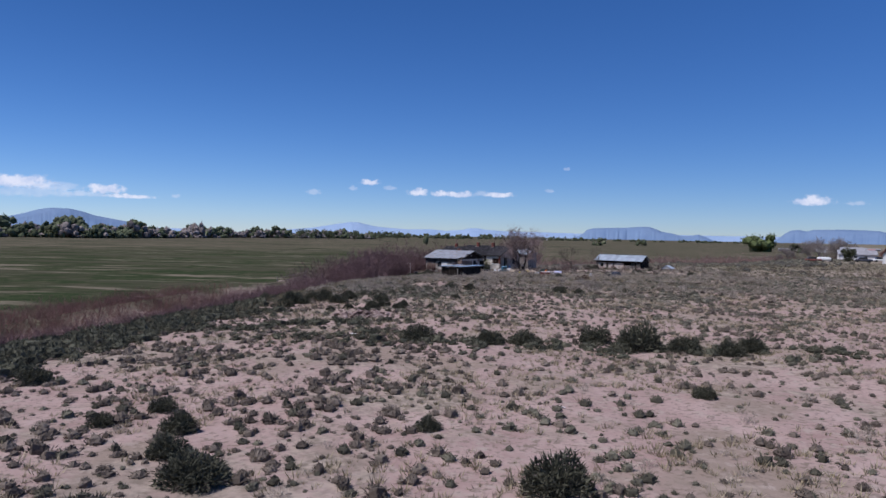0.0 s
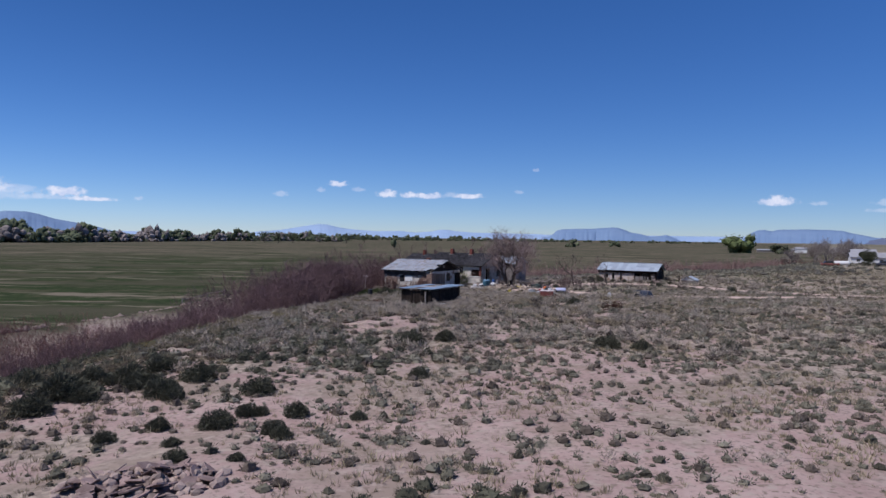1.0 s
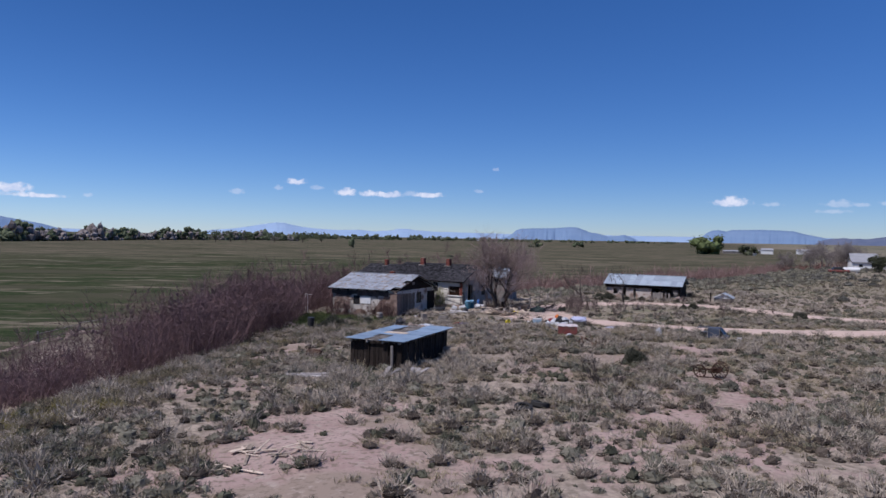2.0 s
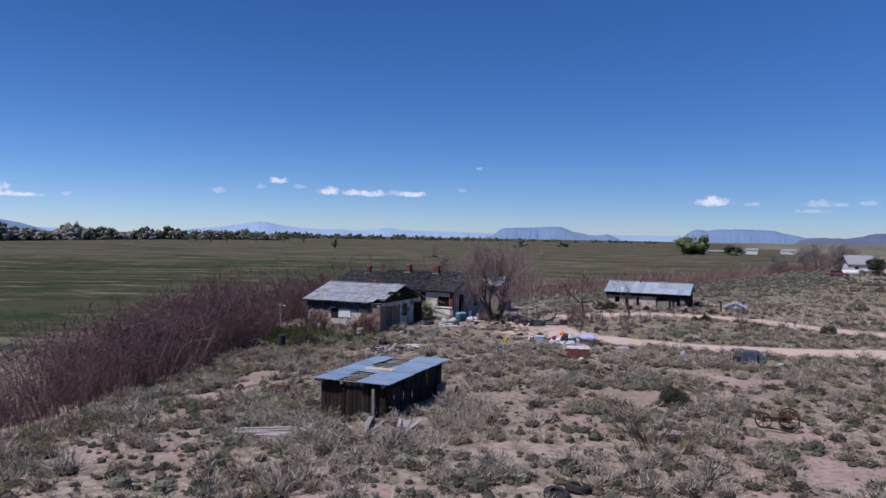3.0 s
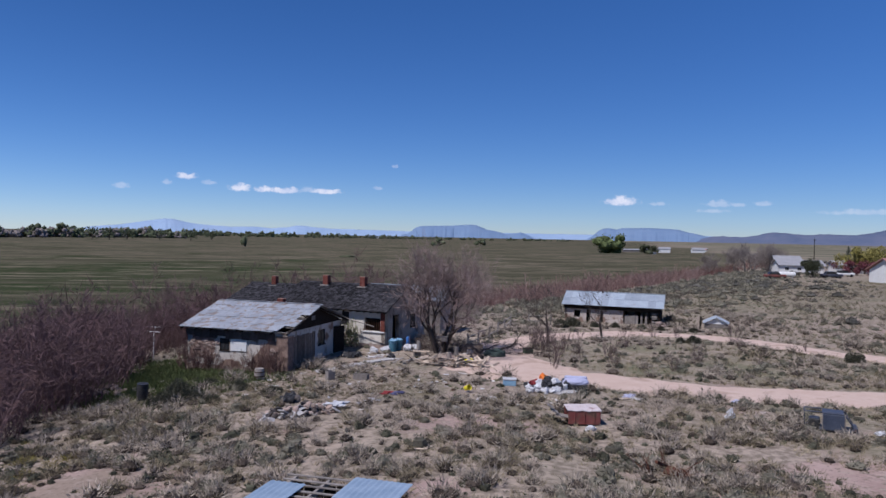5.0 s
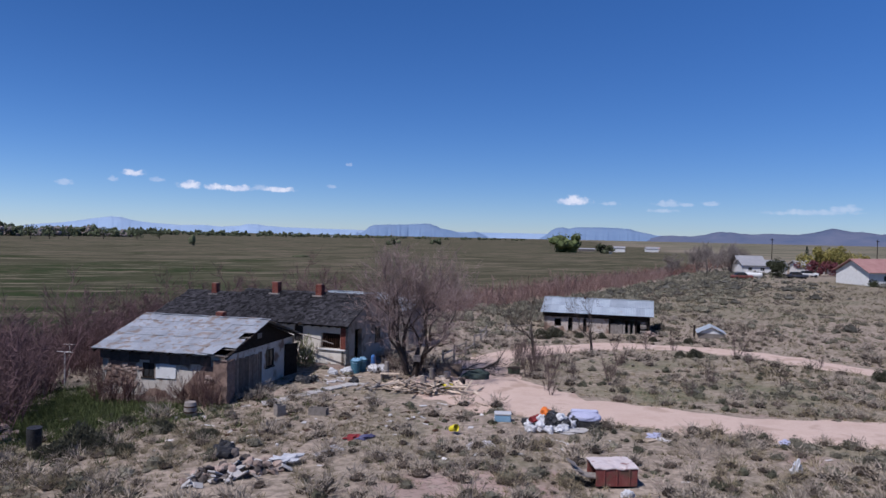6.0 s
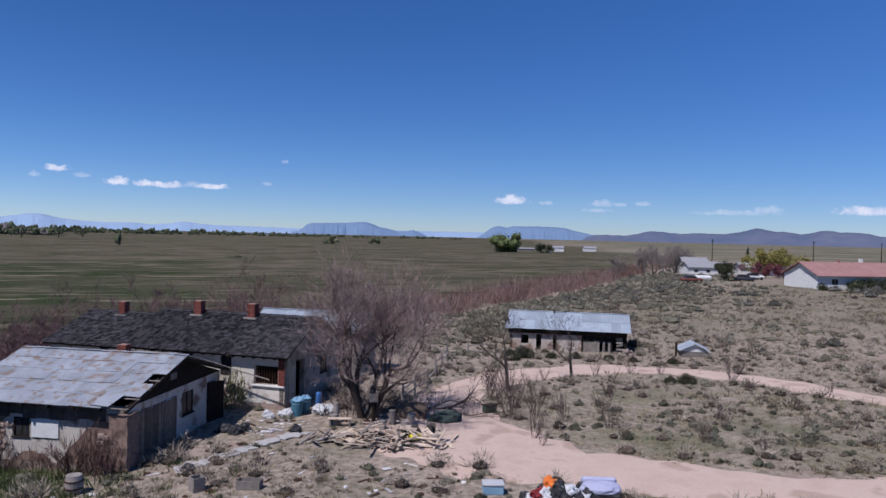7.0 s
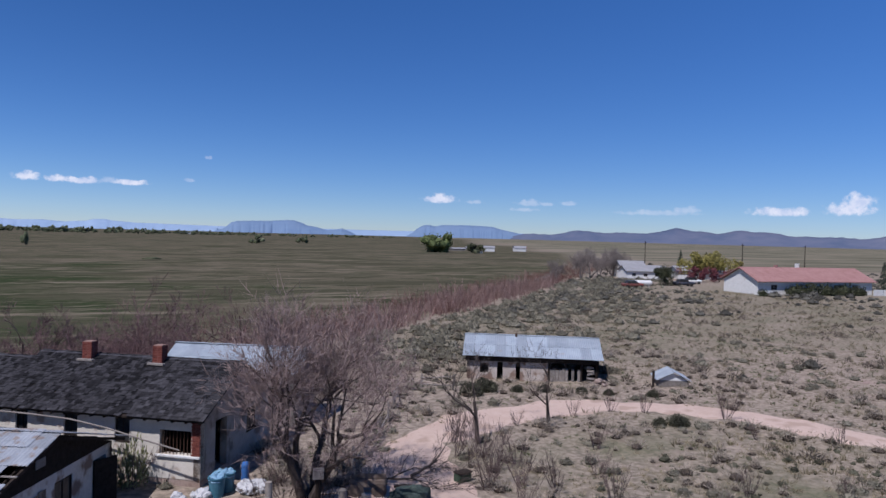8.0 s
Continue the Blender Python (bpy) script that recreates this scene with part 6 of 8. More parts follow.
def tree(name, x, y, label, seed, height, skin=None, **kw):
    stem, wood, twig = bare_tree(seed, height, split=True, **kw)
    t = thing(name, label, "tree", on_ground(x, y, 0))
    for piece in stem:
        part("trunk", piece, BARK, t)
    for piece in wood:
        part("limb", piece, BARK, t)
    o = part("twig_spray", join(*twig), skin or TWIG, t)
    o["kind"] = "stuff"
    return t


tree("cottonwood", 13.8, 125.5, "large bare spreading tree beside the abandoned house", 5, 8.6, trunks=4, spread=0.52, levels=6, r0=0.20, density=3, haze=3, fleck=0.010)
tree("dead_tree", 23.4, 128.9, "small bare dark tree inside the track loop", 6, 6.4, trunks=1, spread=0.6, levels=5, r0=0.15, haze=4, skin=BARK)
tree("dead_tree", 28.5, 130.2, "slim bare dark tree inside the track loop", 8, 5.2, trunks=1, spread=0.45, levels=5, r0=0.11, density=2, haze=4, skin=BARK)


def leafy(name, x, y, label, seed, height, material, wide=0.5, n=420, low=0.15, leaf=0.09):
    wood, leaves = leaf_crown(n, seed, leaf, wide, low)
    t = thing(name, label, "tree", on_ground(x, y, 0))
    for nm, pc, mt in (("trunk", wood, BARK), ("crown", leaves, material)):
        o = part(nm, (pc[0] * height, pc[1]), mt, t)
    return t


def far_crown(seed, leaves=46):
    """A billowing crown of unit height down to the ground, for trees far off."""
    g = np.random.default_rng(seed)
    out, at = [], []
    for k in range(9):
        z = g.uniform(0.08, 0.8)
        c = np.array([g.normal(0, 0.36) * (1.2 - z), g.normal(0, 0.36) * (1.2 - z), z * 0.95])
        r = g.uniform(0.15, 0.25)
        out.append((BALL[0] * r * (1 + g.normal(0, 0.16, (len(BALL[0]), 1))) + c, BALL[1]))
        at.append((c, r))
    v = []
    for k in range(leaves):
        c, r = at[int(g.integers(0, len(at)))]
        d = g.normal(0, 1, 3)
        q = c + d / np.linalg.norm(d) * r * g.uniform(0.85, 1.3)
        v += [q, q + g.normal(0, 0.05, 3), q + g.normal(0, 0.05, 3)]
    out.append((np.array(v), np.arange(len(v)).reshape(-1, 3)))
    out.append(tube([(0, 0, -0.05), (0, 0, 0.3)], [0.03, 0.02], 4))
    return join(*out)


def wood_line(name, label, material, places, seed):
    """Far trees joined into one."""
    pos = np.array([(x, y, gz(x, y)) for x, y, h in places])
    return stuff(name, label, "trees", material, [far_crown(seed + k) for k in range(6)], pos, np.array([h for x, y, h in places]))


g = np.random.default_rng(31)
rows, bare_rows = [], []
for k in range(820):
    u = g.random() ** 1.15
    b = -47 + 41 * u
    r = 640 + 420 * smooth(-30, -8, b) + g.uniform(0, 110)
    x, y = at_bearing(b, r)
    clump = 0.85 + 0.3 * math.sin(b * 1.9) * math.sin(b * 0.7 + 1)
    (bare_rows if g.random() < 0.2 + 0.25 * (b > -26) else rows).append((x, y, g.uniform(11, 17.5) * (1.12 - 0.3 * u) * clump))
wood_line("cottonwood_grove", "long grove of cottonwoods in spring leaf across the pasture", FAR_LEAF, rows, 400)
wood_line("bare_grove", "grey trees not yet in leaf among the cottonwoods", FAR_BARE, bare_rows, 430)
rows = []
for k in range(260):
    b = g.uniform(-12, 24)
    x, y = at_bearing(b, 1500 + 500 * g.random() + 20 * abs(b))
    rows.append((x, y, g.uniform(7, 15) * (1 - 0.35 * smooth(0, 14, b))))
wood_line("far_woods", "low dark line of trees at the far edge of the plain", FAR_LEAF, rows, 410)


# ---- bare saplings, shrubs by the walls and trees behind the house ----
SAPLING = mat("sapling_bark", (0.093, 0.065, 0.059), (0.149, 0.112, 0.099), 2, 0.9, 0, 0, 30, island=0.3)
PALE_LEAF = mat("pale_green_leaf", (0.180, 0.190, 0.090), (0.285, 0.285, 0.153), 1, 0.9, 0, 0, 30, island=0.3, translucent=0.2)
sap = [make_mesh("sapling", *stem_clump(12, 500 + k, 1.9, 0.5, 0.2, 0.017, 10)) for k in range(4)]
for me in sap:
    me.materials.append(SAPLING)
for i, (x, y, s) in enumerate(((19.9, 119.9, 0.9), (20.8, 121.4, 1.1), (20.4, 123.4, 1.2), (21.6, 124.9, 1.3), (22.4, 127.0, 1.2), (21.2, 126.2, 0.8), (24.0, 120.0, 1.1), (25.4, 122.6, 0.9), (22.9, 122.1, 1.2), (28.1, 126.0, 0.9), (33.6, 131.2, 0.9), (38.4, 127.2, 1.35), (36.6, 123.7, 0.7), (31.0, 131.4, 0.7), (29.4, 118.4, 0.9), (32.6, 116.6, 0.7), (26.6, 116.6, 0.75), (40.8, 122.0, 0.6), (23.5, 118.3, 0.7), (26.9, 131.0, 0.6), (22.2, 129.6, 1.1), (24.5, 128.3, 0.8), (21.0, 124.0, 1.0), (21.9, 123.2, 1.1), (21.3, 127.6, 1.2), (23.2, 125.4, 1.0), (23.0, 130.4, 1.1), (24.3, 131.0, 0.9), (19.6, 118.7, 0.6), (35.2, 130.2, 0.9))):
    o = solid("sapling", sap[i % 4], SAPLING, "bare reddish-brown sapling clump beside the dirt track", "sapling", on_ground(x, y, 77 * i), group="saplings round the track loop")
    o.scale = (s * 0.72, s * 0.72, s * 0.78)
wall_shrub = [make_mesh("climbing_shrub", *stem_clump(11, 520 + k, 1.75, 0.42, 0.25, 0.016, 16)) for k in range(2)]
RED_TWIG = mat("red_brown_twig", (0.088, 0.050, 0.044), (0.150, 0.092, 0.082), 2, 0.9, 0, 0, 30, island=0.3)
for me in wall_shrub:
    me.materials.append(RED_TWIG)
CAB = pose(3.26, 121.7, 0, 0, 0, -30.5)
for i, (x, y, s) in enumerate(((-6.3, -0.45, 1.1), (-5.5, -0.5, 0.95), (-4.3, -0.6, 0.55), (-1.6, -0.5, 0.95), (-0.9, -0.7, 1.0), (-0.2, -0.6, 0.75), (-7.5, 0.2, 1.1), (-2.3, -0.7, 0.8), (-5.0, -0.4, 1.05), (-5.9, -0.7, 0.9), (-6.8, -0.35, 1.0), (-3.3, -0.45, 0.7), (-1.2, -0.35, 1.1), (-1.9, -0.35, 0.95), (-0.5, -0.4, 0.9))):
    q = CAB @ Vector((x, y, 0))
    o = solid("climbing_shrub", wall_shrub[i % 2], RED_TWIG, "bare tangled shrub against the cabin's front wall", "shrub", on_ground(q.x, q.y, 50 * i), group="shrubs against the cabin")
    o.scale = (s, s, s)
HOU = pose(10.35, 128.2, 0.3, 0, 0, -38)
q = HOU @ Vector((-2.5, -0.75, 0))
t = thing("house_shrub", "tall pale green budding shrub against the house", "shrub", on_ground(q.x, q.y, 0))
part("stems", stem_clump(22, 530, 2.0, 0.4, 0.25, 0.02, 4), SAPLING, t)
lv = leaf_dome(520, 531, 0.05, 1.0, False)
part("leaves", (lv[0] * np.array([0.8, 0.65, 1.9]) + np.array([0, 0, 0.15]), lv[1]), PALE_LEAF, t)
bt = [bare_tree(540 + k, 6.6, trunks=2, spread=0.55, levels=5, r0=0.14, density=2, haze=8) for k in range(3)]
bt = [make_mesh("bank_tree", *join(a, b)) for a, b in bt]
for me in bt:
    me.materials.append(WILLOW)
for i, (x, y, s) in enumerate(((-6.5, 133, 0.9), (-7.5, 141, 1.0), (-3.5, 144, 1.0), (0.5, 148, 1.05), (3.5, 146.5, 0.95), (5.5, 151, 1.1), (8.5, 150, 0.9), (10.5, 154, 1.1), (13, 153, 0.85), (15, 158, 1.0), (18.5, 160, 0.9), (22, 164, 0.8), (-9.5, 127, 0.95), (-10.5, 120, 0.9), (-11.5, 112, 0.8), (-4, 138.5, 0.8), (12.5, 143.5, 0.7), (8, 144, 0.8), (19, 150, 0.6))):
    o = solid("bank_tree", bt[i % 3], WILLOW, "small bare dark tree in the willow thicket", "tree", on_ground(x, y, 53 * i), group="bare trees along the bank")
    o.scale = (s * 1.2, s * 1.2, s * 1.15)

# dark bushes before the barn and along the cabin
for i, (x, y, r) in enumerate(((29.6, 138.6, 1.0), (28.2, 138.0, 0.9), (33.0, 136.9, 0.55), (35.0, 135.6, 0.5), (31.4, 137.6, 0.5), (36.4, 134.6, 0.45), (0.6, 117.6, 0.6), (-1.0, 119.6, 0.5), (-3.6, 115.9, 0.55), (35.0, 127.4, 0.7), (34.2, 128.0, 0.5), (40.6, 117.2, 0.8), (38.6, 133.0, 0.5))):
    o = solid("dark_bush", meshes[i % 4], SAGE_DARK, "dense dark green bush in the weeds", "bush", on_ground(x, y, 41 * i), group="dark bushes")
    o.scale = (r, r, r * 1.1)

# ---- junk and litter ----
BAG_WHITE = mat("white_plastic", (0.458, 0.464, 0.477), (0.521, 0.521, 0.527), 5, 0.5, 0, 0.5, 20, vary=0.12)
BAG_BLACK = mat("black_plastic", (0.02, 0.02, 0.022), (0.05, 0.05, 0.052), 5, 0.35, 0, 0.5, 20)
RAG_RED = mat("red_cloth", (0.154, 0.021, 0.025), (0.238, 0.042, 0.042), 5, 0.9, 0, 0.4, 20)
RAG_BLUE = mat("blue_cloth", (0.060, 0.060, 0.120), (0.105, 0.105, 0.180), 5, 0.9, 0, 0.4, 20)
RAG_ORANGE = mat("orange_plastic", (0.60, 0.14, 0.03), (0.70, 0.22, 0.05), 5, 0.6, 0, 0.3, 20)
BLUE_PLASTIC = mat("faded_blue_plastic", (0.16, 0.30, 0.42), (0.24, 0.38, 0.50), 3, 0.6, 0, 0.3, 20)
BIN_BLUE = mat("teal_plastic", (0.045, 0.13, 0.18), (0.08, 0.19, 0.25), 3, 0.55, 0, 0.2, 20)
LILAC = mat("lilac_vinyl", (0.33, 0.34, 0.46), (0.42, 0.43, 0.55), 3, 0.6, 0, 0.3, 20)
YELLOW = mat("yellow_plastic", (0.60, 0.50, 0.02), (0.70, 0.60, 0.05), 3, 0.5, 0, 0.2, 20)
CAR_RED = mat("rusted_red_paint", (0.163, 0.044, 0.040), (0.225, 0.088, 0.075), 2, 0.6, 0.1, 0.3, 20, stain=(0.13, 0.075, 0.055), stain_scale=2.5, stain_cut=0.5)
CAR_DARK = mat("dull_dark_blue_paint", (0.035, 0.04, 0.055), (0.075, 0.085, 0.11), 2, 0.5, 0.1, 0.3, 20, stain=(0.13, 0.08, 0.06), stain_scale=2.5, stain_cut=0.6)
CONCRETE = mat("old_concrete", (0.32, 0.31, 0.30), (0.44, 0.42, 0.40), 2, 0.95, 0, 0.5, 20)
RUBBER = mat("old_rubber", (0.02, 0.02, 0.02), (0.045, 0.043, 0.04), 6, 0.85, 0, 0.4, 30)


def lump(seed, sx, sy, sz, rough=0.45, cuts=3):
    """A sagging lumpy shape, such as a full bag or a stone."""
    bm = bmesh.new()
    bmesh.ops.create_icosphere(bm, subdivisions=cuts, radius=1.0)
    off = Vector((seed * 3.7, seed * 1.3, seed * 2.1))
    for v in bm.verts:
        v.co *= 1 + rough * noise.noise(v.co * 1.7 + off) + rough * 0.9 * abs(noise.noise(v.co * 3.3 + off)) + rough * 0.5 * noise.noise(v.co * 7 + off)
        v.co = Vector((v.co.x * sx, v.co.y * sy, max(-0.4, v.co.z) * sz))
    return from_bm(bm)


def lay(name, meshes, material, label, category, spots, group, tilt=0.0, dz=0.0, seed=1, size=(1, 1)):
    """Sets copies of a few meshes down at places on the ground."""
    g = np.random.default_rng(seed)
    for i, s in enumerate(spots):
        x, y = s[0], s[1]
        up = s[2] if len(s) > 2 else 0.0
        o = solid(name, meshes[i % len(meshes)], material, label, category, on_ground(x, y, g.uniform(0, 360), dz + up) @ pose(0, 0, 0, g.normal(0, tilt), g.normal(0, tilt), 0), group=group)
        k = g.uniform(*size)
        o.scale = (k, k, k)


def around(x, y, rx, ry, n, seed, heap=0.0, turn=0.0):
    """Places in a heap: higher near its middle."""
    g = np.random.default_rng(seed)
    out = []
    for i in range(n):
        a, r = g.uniform(0, 6.28), math.sqrt(g.random())
        dx, dy = rx * r * math.cos(a), ry * r * math.sin(a)
        c, s = math.cos(radians(turn)), math.sin(radians(turn))
        out.append((x + dx * c - dy * s, y + dx * s + dy * c, heap * max(0, 1 - r) * g.random()))
    return out


def meshes_of(name, pieces, material):
    out = []
    for p in pieces:
        me = make_mesh(name, *p)
        me.materials.append(material)
        out.append(me)
    return out


LITTER = mat("dirty_paper", (0.380, 0.360, 0.340), (0.620, 0.610, 0.600), 2, 0.9, 0, 0, 20, island=0.3)
# bags and rubbish heap by the track
white_bags = meshes_of("rubbish_bag", [lump(k, 0.26, 0.22, 0.24) for k in range(4)], BAG_WHITE)
black_bags = meshes_of("rubbish_bag", [lump(k + 9, 0.26, 0.24, 0.24) for k in range(2)], BAG_BLACK)
lay("rubbish_bag", white_bags, BAG_WHITE, "torn white rubbish bag in a heap by the track", "rubbish bag", around(16.5, 112.35, 1.2, 0.8, 26, 3, 0.7), "rubbish heap by the track", 25, 0.08, 4, (0.6, 1.1))
lay("rubbish_bag", black_bags, BAG_BLACK, "black rubbish bag in a heap by the track", "rubbish bag", around(16.6, 112.5, 1.2, 0.8, 14, 5, 0.6), "rubbish heap by the track", 25, 0.26, 5, (0.6, 1.0))
solid("red_rag", lump(31, 0.3, 0.18, 0.18), RAG_RED, "crumpled red cloth on the rubbish heap", "rag", on_ground(15.85, 112.5, 20, 0.42))
solid("orange_bag", lump(33, 0.27, 0.2, 0.26), RAG_ORANGE, "bright orange bag on the rubbish heap", "bag", on_ground(16.35, 112.6, 70, 0.62))
t = thing("lilac_sofa", "faded lilac upholstered seat tipped beside the rubbish heap", "sofa", on_ground(18.0, 112.1, -24))
solid("ground_sheet", lump(47, 0.75, 0.4, 0.05, 0.6), CONCRETE, "dirty grey plastic sheet under the rubbish heap", "plastic sheet", on_ground(17.0, 111.7, -10, 0.05))
part("base", bevel_box(-0.62, 0.62, -0.42, 0.42, 0.0, 0.34, 0.05), BAG_BLACK, t, "dark underside")
part("cushion", lump(41, 0.66, 0.48, 0.22, 0.12), LILAC, t).matrix_local = pose(0, 0.02, 0.42)
part("backrest", bevel_box(-0.6, 0.6, 0.3, 0.48, 0.3, 0.66, 0.06), LILAC, t)
t = thing("cool_box", "pale blue plastic cool box on dry grass", "cool box", on_ground(15.0, 114.1, -20))
part("body", bevel_box(-0.36, 0.36, -0.24, 0.24, 0, 0.3, 0.03), BLUE_PLASTIC, t)
part("lid", bevel_box(-0.38, 0.38, -0.26, 0.26, 0.305, 0.4, 0.03), BAG_WHITE, t, "pale lid")
t = thing("yellow_bucket", "bright yellow plastic bucket lying in the grass", "bucket", on_ground(12.0, 112.4, 30, 0.15) @ pose(0, 0, 0, 70))
part("pail", join(lathe([(0.11, 0), (0.15, 0.32), (0.16, 0.33), (0.145, 0.33), (0.10, 0.02)], 14)), YELLOW, t)
part("handle", tube([(0.16, 0, 0.3), (0.12, 0.1, 0.42), (0, 0.14, 0.47), (-0.12, 0.1, 0.42), (-0.16, 0, 0.3)], [0.008] * 5, 5), RUST, t)

# red pickup box and the dark cab wreck
t = thing("pickup_box", "rusted red pickup box sunk in the brush", "pickup box", on_ground(15.1, 105.0, -14, 0.02))
t.scale = (0.9, 0.9, 0.9)
part("side_panel", bevel_box(-0.75, 0.75, -0.62, -0.56, 0.08, 0.72, 0.02), CAR_RED, t)
part("side_panel", bevel_box(-0.75, 0.75, 0.56, 0.62, 0.08, 0.72, 0.02), CAR_RED, t)
part("front_panel", bevel_box(0.69, 0.75, -0.555, 0.555, 0.08, 0.72, 0.02), RUST, t, "end panel darker than the red sides")
part("floor_pan", box(-0.75, 0.685, -0.555, 0.555, 0.1, 0.15), RUST, t)
lid = bmesh.new()
bmesh.ops.create_grid(lid, x_segments=12, y_segments=10, size=1.0)
for v in lid.verts:
    v.co = Vector((v.co.x * 0.78, v.co.y * 0.65, 0.75 + 0.05 * noise.noise(v.co * 2.4) - 0.07 * max(0.0, -v.co.y - 0.7)))
bmesh.ops.solidify(lid, geom=lid.faces[:], thickness=0.03)
part("cover", from_bm(lid), mat("dusty_pink_sheet", (0.42, 0.36, 0.35), (0.56, 0.50, 0.49), 3, 0.8, 0, 0.4, 18, stain=(0.22, 0.10, 0.09), stain_scale=2.5, stain_cut=0.58), t, "dusty sagging pale cover")
for x in (-0.45, 0.0, 0.45):
    part("rib", bevel_box(x - 0.03, x + 0.03, -0.655, -0.622, 0.1, 0.7, 0.008), CAR_RED, t)
fend = [(-1.55, -0.55, 0.85), (-1.35, -0.57, 0.62), (-1.1, -0.58, 0.45), (-0.78, -0.58, 0.4)]
part("fender", join(*[moved(box(-0.18, 0.18, -0.02, 0.5, -0.02, 0.02), pose(*p, 0, 30 - 9 * i, 0)) for i, p in enumerate(fend)]), WOOD_GREY, t, "pale bent fender")
solid("white_rag", lump(44, 0.2, 0.14, 0.2), BAG_WHITE, "white rag against the pickup box", "rag", on_ground(14.9, 103.7, 0))

t = thing("pickup_cab", "dark stripped pickup cab wreck beside the track", "vehicle wreck", on_ground(24.4, 101.5, -40, 0.02))
t.scale = (0.72, 0.72, 0.78)
SLATE = mat("faded_slate_paint", (0.040, 0.048, 0.070), (0.072, 0.085, 0.115), 2, 0.5, 0.1, 0.3, 20, stain=(0.10, 0.075, 0.065), stain_scale=2.2, stain_cut=0.6)
part("floor_pan", bevel_box(-1.2, 1.1, -0.55, 0.55, 0.05, 0.2, 0.04), CAR_DARK, t)
part("back_panel", bevel_box(-0.35, 0.75, -0.6, -0.55, 0.12, 0.95, 0.03), SLATE, t, "faded slate-blue door panel")
part("back_panel", bevel_box(-0.35, 0.75, 0.5, 0.55, 0.12, 0.95, 0.03), CAR_DARK, t)
part("roof", bevel_box(-0.38, 0.72, -0.58, 0.56, 0.955, 1.03, 0.035), SLATE, t, "faded slate-blue roof")
part("trim", bevel_box(-0.385, -0.33, -0.63, -0.605, 0.12, 1.0, 0.008), WOOD_GREY, t, "pale strip along the panel's edge")
part("trim", bevel_box(0.73, 0.79, -0.63, -0.605, 0.15, 1.0, 0.008), WOOD_GREY, t, "pale strip along the panel's edge")
for y in (-0.52, 0.5):
    part("frame", tube([(-1.25, y, 0.12), (-1.28, y, 1.0), (-0.4, y, 1.02)], [0.045] * 3, 6), CAR_DARK, t)
    part("pillar", tube([(0.76, y, 0.97), (1.15, y, 0.45), (1.22, y, 0.2)], [0.045, 0.05, 0.06], 6), CAR_DARK, t)
part("crossbar", tube([(-1.28, -0.52, 1.0), (-1.28, 0.5, 1.0)], [0.04, 0.04], 6), CAR_DARK, t)
part("windscreen", prism([(0.80, 0.93), (1.13, 0.48), (1.145, 0.49), (0.815, 0.94)], -0.46, 0.44), GLASS, t, "dusty bluish windscreen")
part("seat", bevel_box(-1.05, -0.45, -0.42, 0.42, 0.2, 0.62, 0.08), BAG_BLACK, t, "torn black seat")
part("wheel", moved(lathe([(0.1, -0.08), (0.27, -0.09), (0.31, 0.0), (0.27, 0.09), (0.1, 0.08)], 16), pose(-0.85, -0.62, 0.34, 82)), RUBBER, t)
part("hood", bevel_box(1.1, 1.4, -0.5, 0.5, 0.12, 0.4, 0.08), CAR_DARK, t)
solid("white_rag", lump(46, 0.24, 0.16, 0.12, 0.6), BAG_WHITE, "white rag beside the pickup cab", "rag", on_ground(25.6, 100.1, 0, 0.08))


# iron-wheeled field machine
def iron_wheel(parent, x, y, r, tilt):
    w = new("iron_wheel")
    w.parent = parent
    w.matrix_local = pose(x, y, r, 90 + tilt, 0, 0)
    a = np.linspace(0, 2 * math.pi, 25)
    part("rim", join(*[moved(box(-r * 0.135, r * 0.135, -0.022, 0.022, -0.07, 0.07), pose(r * math.cos(q), r * math.sin(q), 0, 0, 0, math.degrees(q) + 90)) for q in a[:-1]]), RUST, w)
    part("hub", lathe([(0.02, -0.1), (0.07, -0.1), (0.07, 0.1), (0.02, 0.1)], 10), RUST, w)
    for k in range(8):
        q = k * math.pi / 4
        part("spoke", tube([(0.06 * math.cos(q), 0.06 * math.sin(q), 0.03 * (-1) ** k), (r * math.cos(q), r * math.sin(q), 0)], [0.022, 0.022], 5), RUST, w)


t = thing("hay_mower", "old rusty iron-wheeled horse-drawn mower in the brush", "farm machine", on_ground(16.9, 86.5, -37))
t.scale = (0.66, 0.66, 0.72)
iron_wheel(t, -0.72, -0.3, 0.42, 14)
iron_wheel(t, 0.62, -0.4, 0.52, 4)
iron_wheel(t, 0.55, 0.5, 0.52, -4)
part("frame", join(tube([(-0.8, 0, 0.5), (0.7, 0.05, 0.6)], [0.05, 0.05], 6), tube([(0.6, -0.4, 0.52), (0.56, 0.5, 0.52)], [0.04, 0.04], 6), tube([(-0.72, -0.3, 0.42), (-0.6, 0.1, 0.52)], [0.035, 0.035], 6)), RUST, t)
part("gearbox", bevel_box(0.05, 0.5, -0.22, 0.25, 0.4, 0.68, 0.04), RUST, t)
part("lever", tube([(0.1, -0.05, 0.6), (0.35, -0.1, 1.0), (0.62, -0.1, 1.25)], [0.022, 0.02, 0.016], 6), RUST, t)
part("seat_spring", tube([(0.5, 0.1, 0.6), (0.85, 0.1, 0.75), (0.9, 0.1, 0.85)], [0.02, 0.02, 0.02], 5), RUST, t)
part("cutter_bar", join(box(-0.6, 0.8, -0.75, -0.68, 0.12, 0.16), *[box(-0.55 + 0.11 * k, -0.52 + 0.11 * k, -0.9, -0.75, 0.12, 0.15) for k in range(12)]), RUST, t)

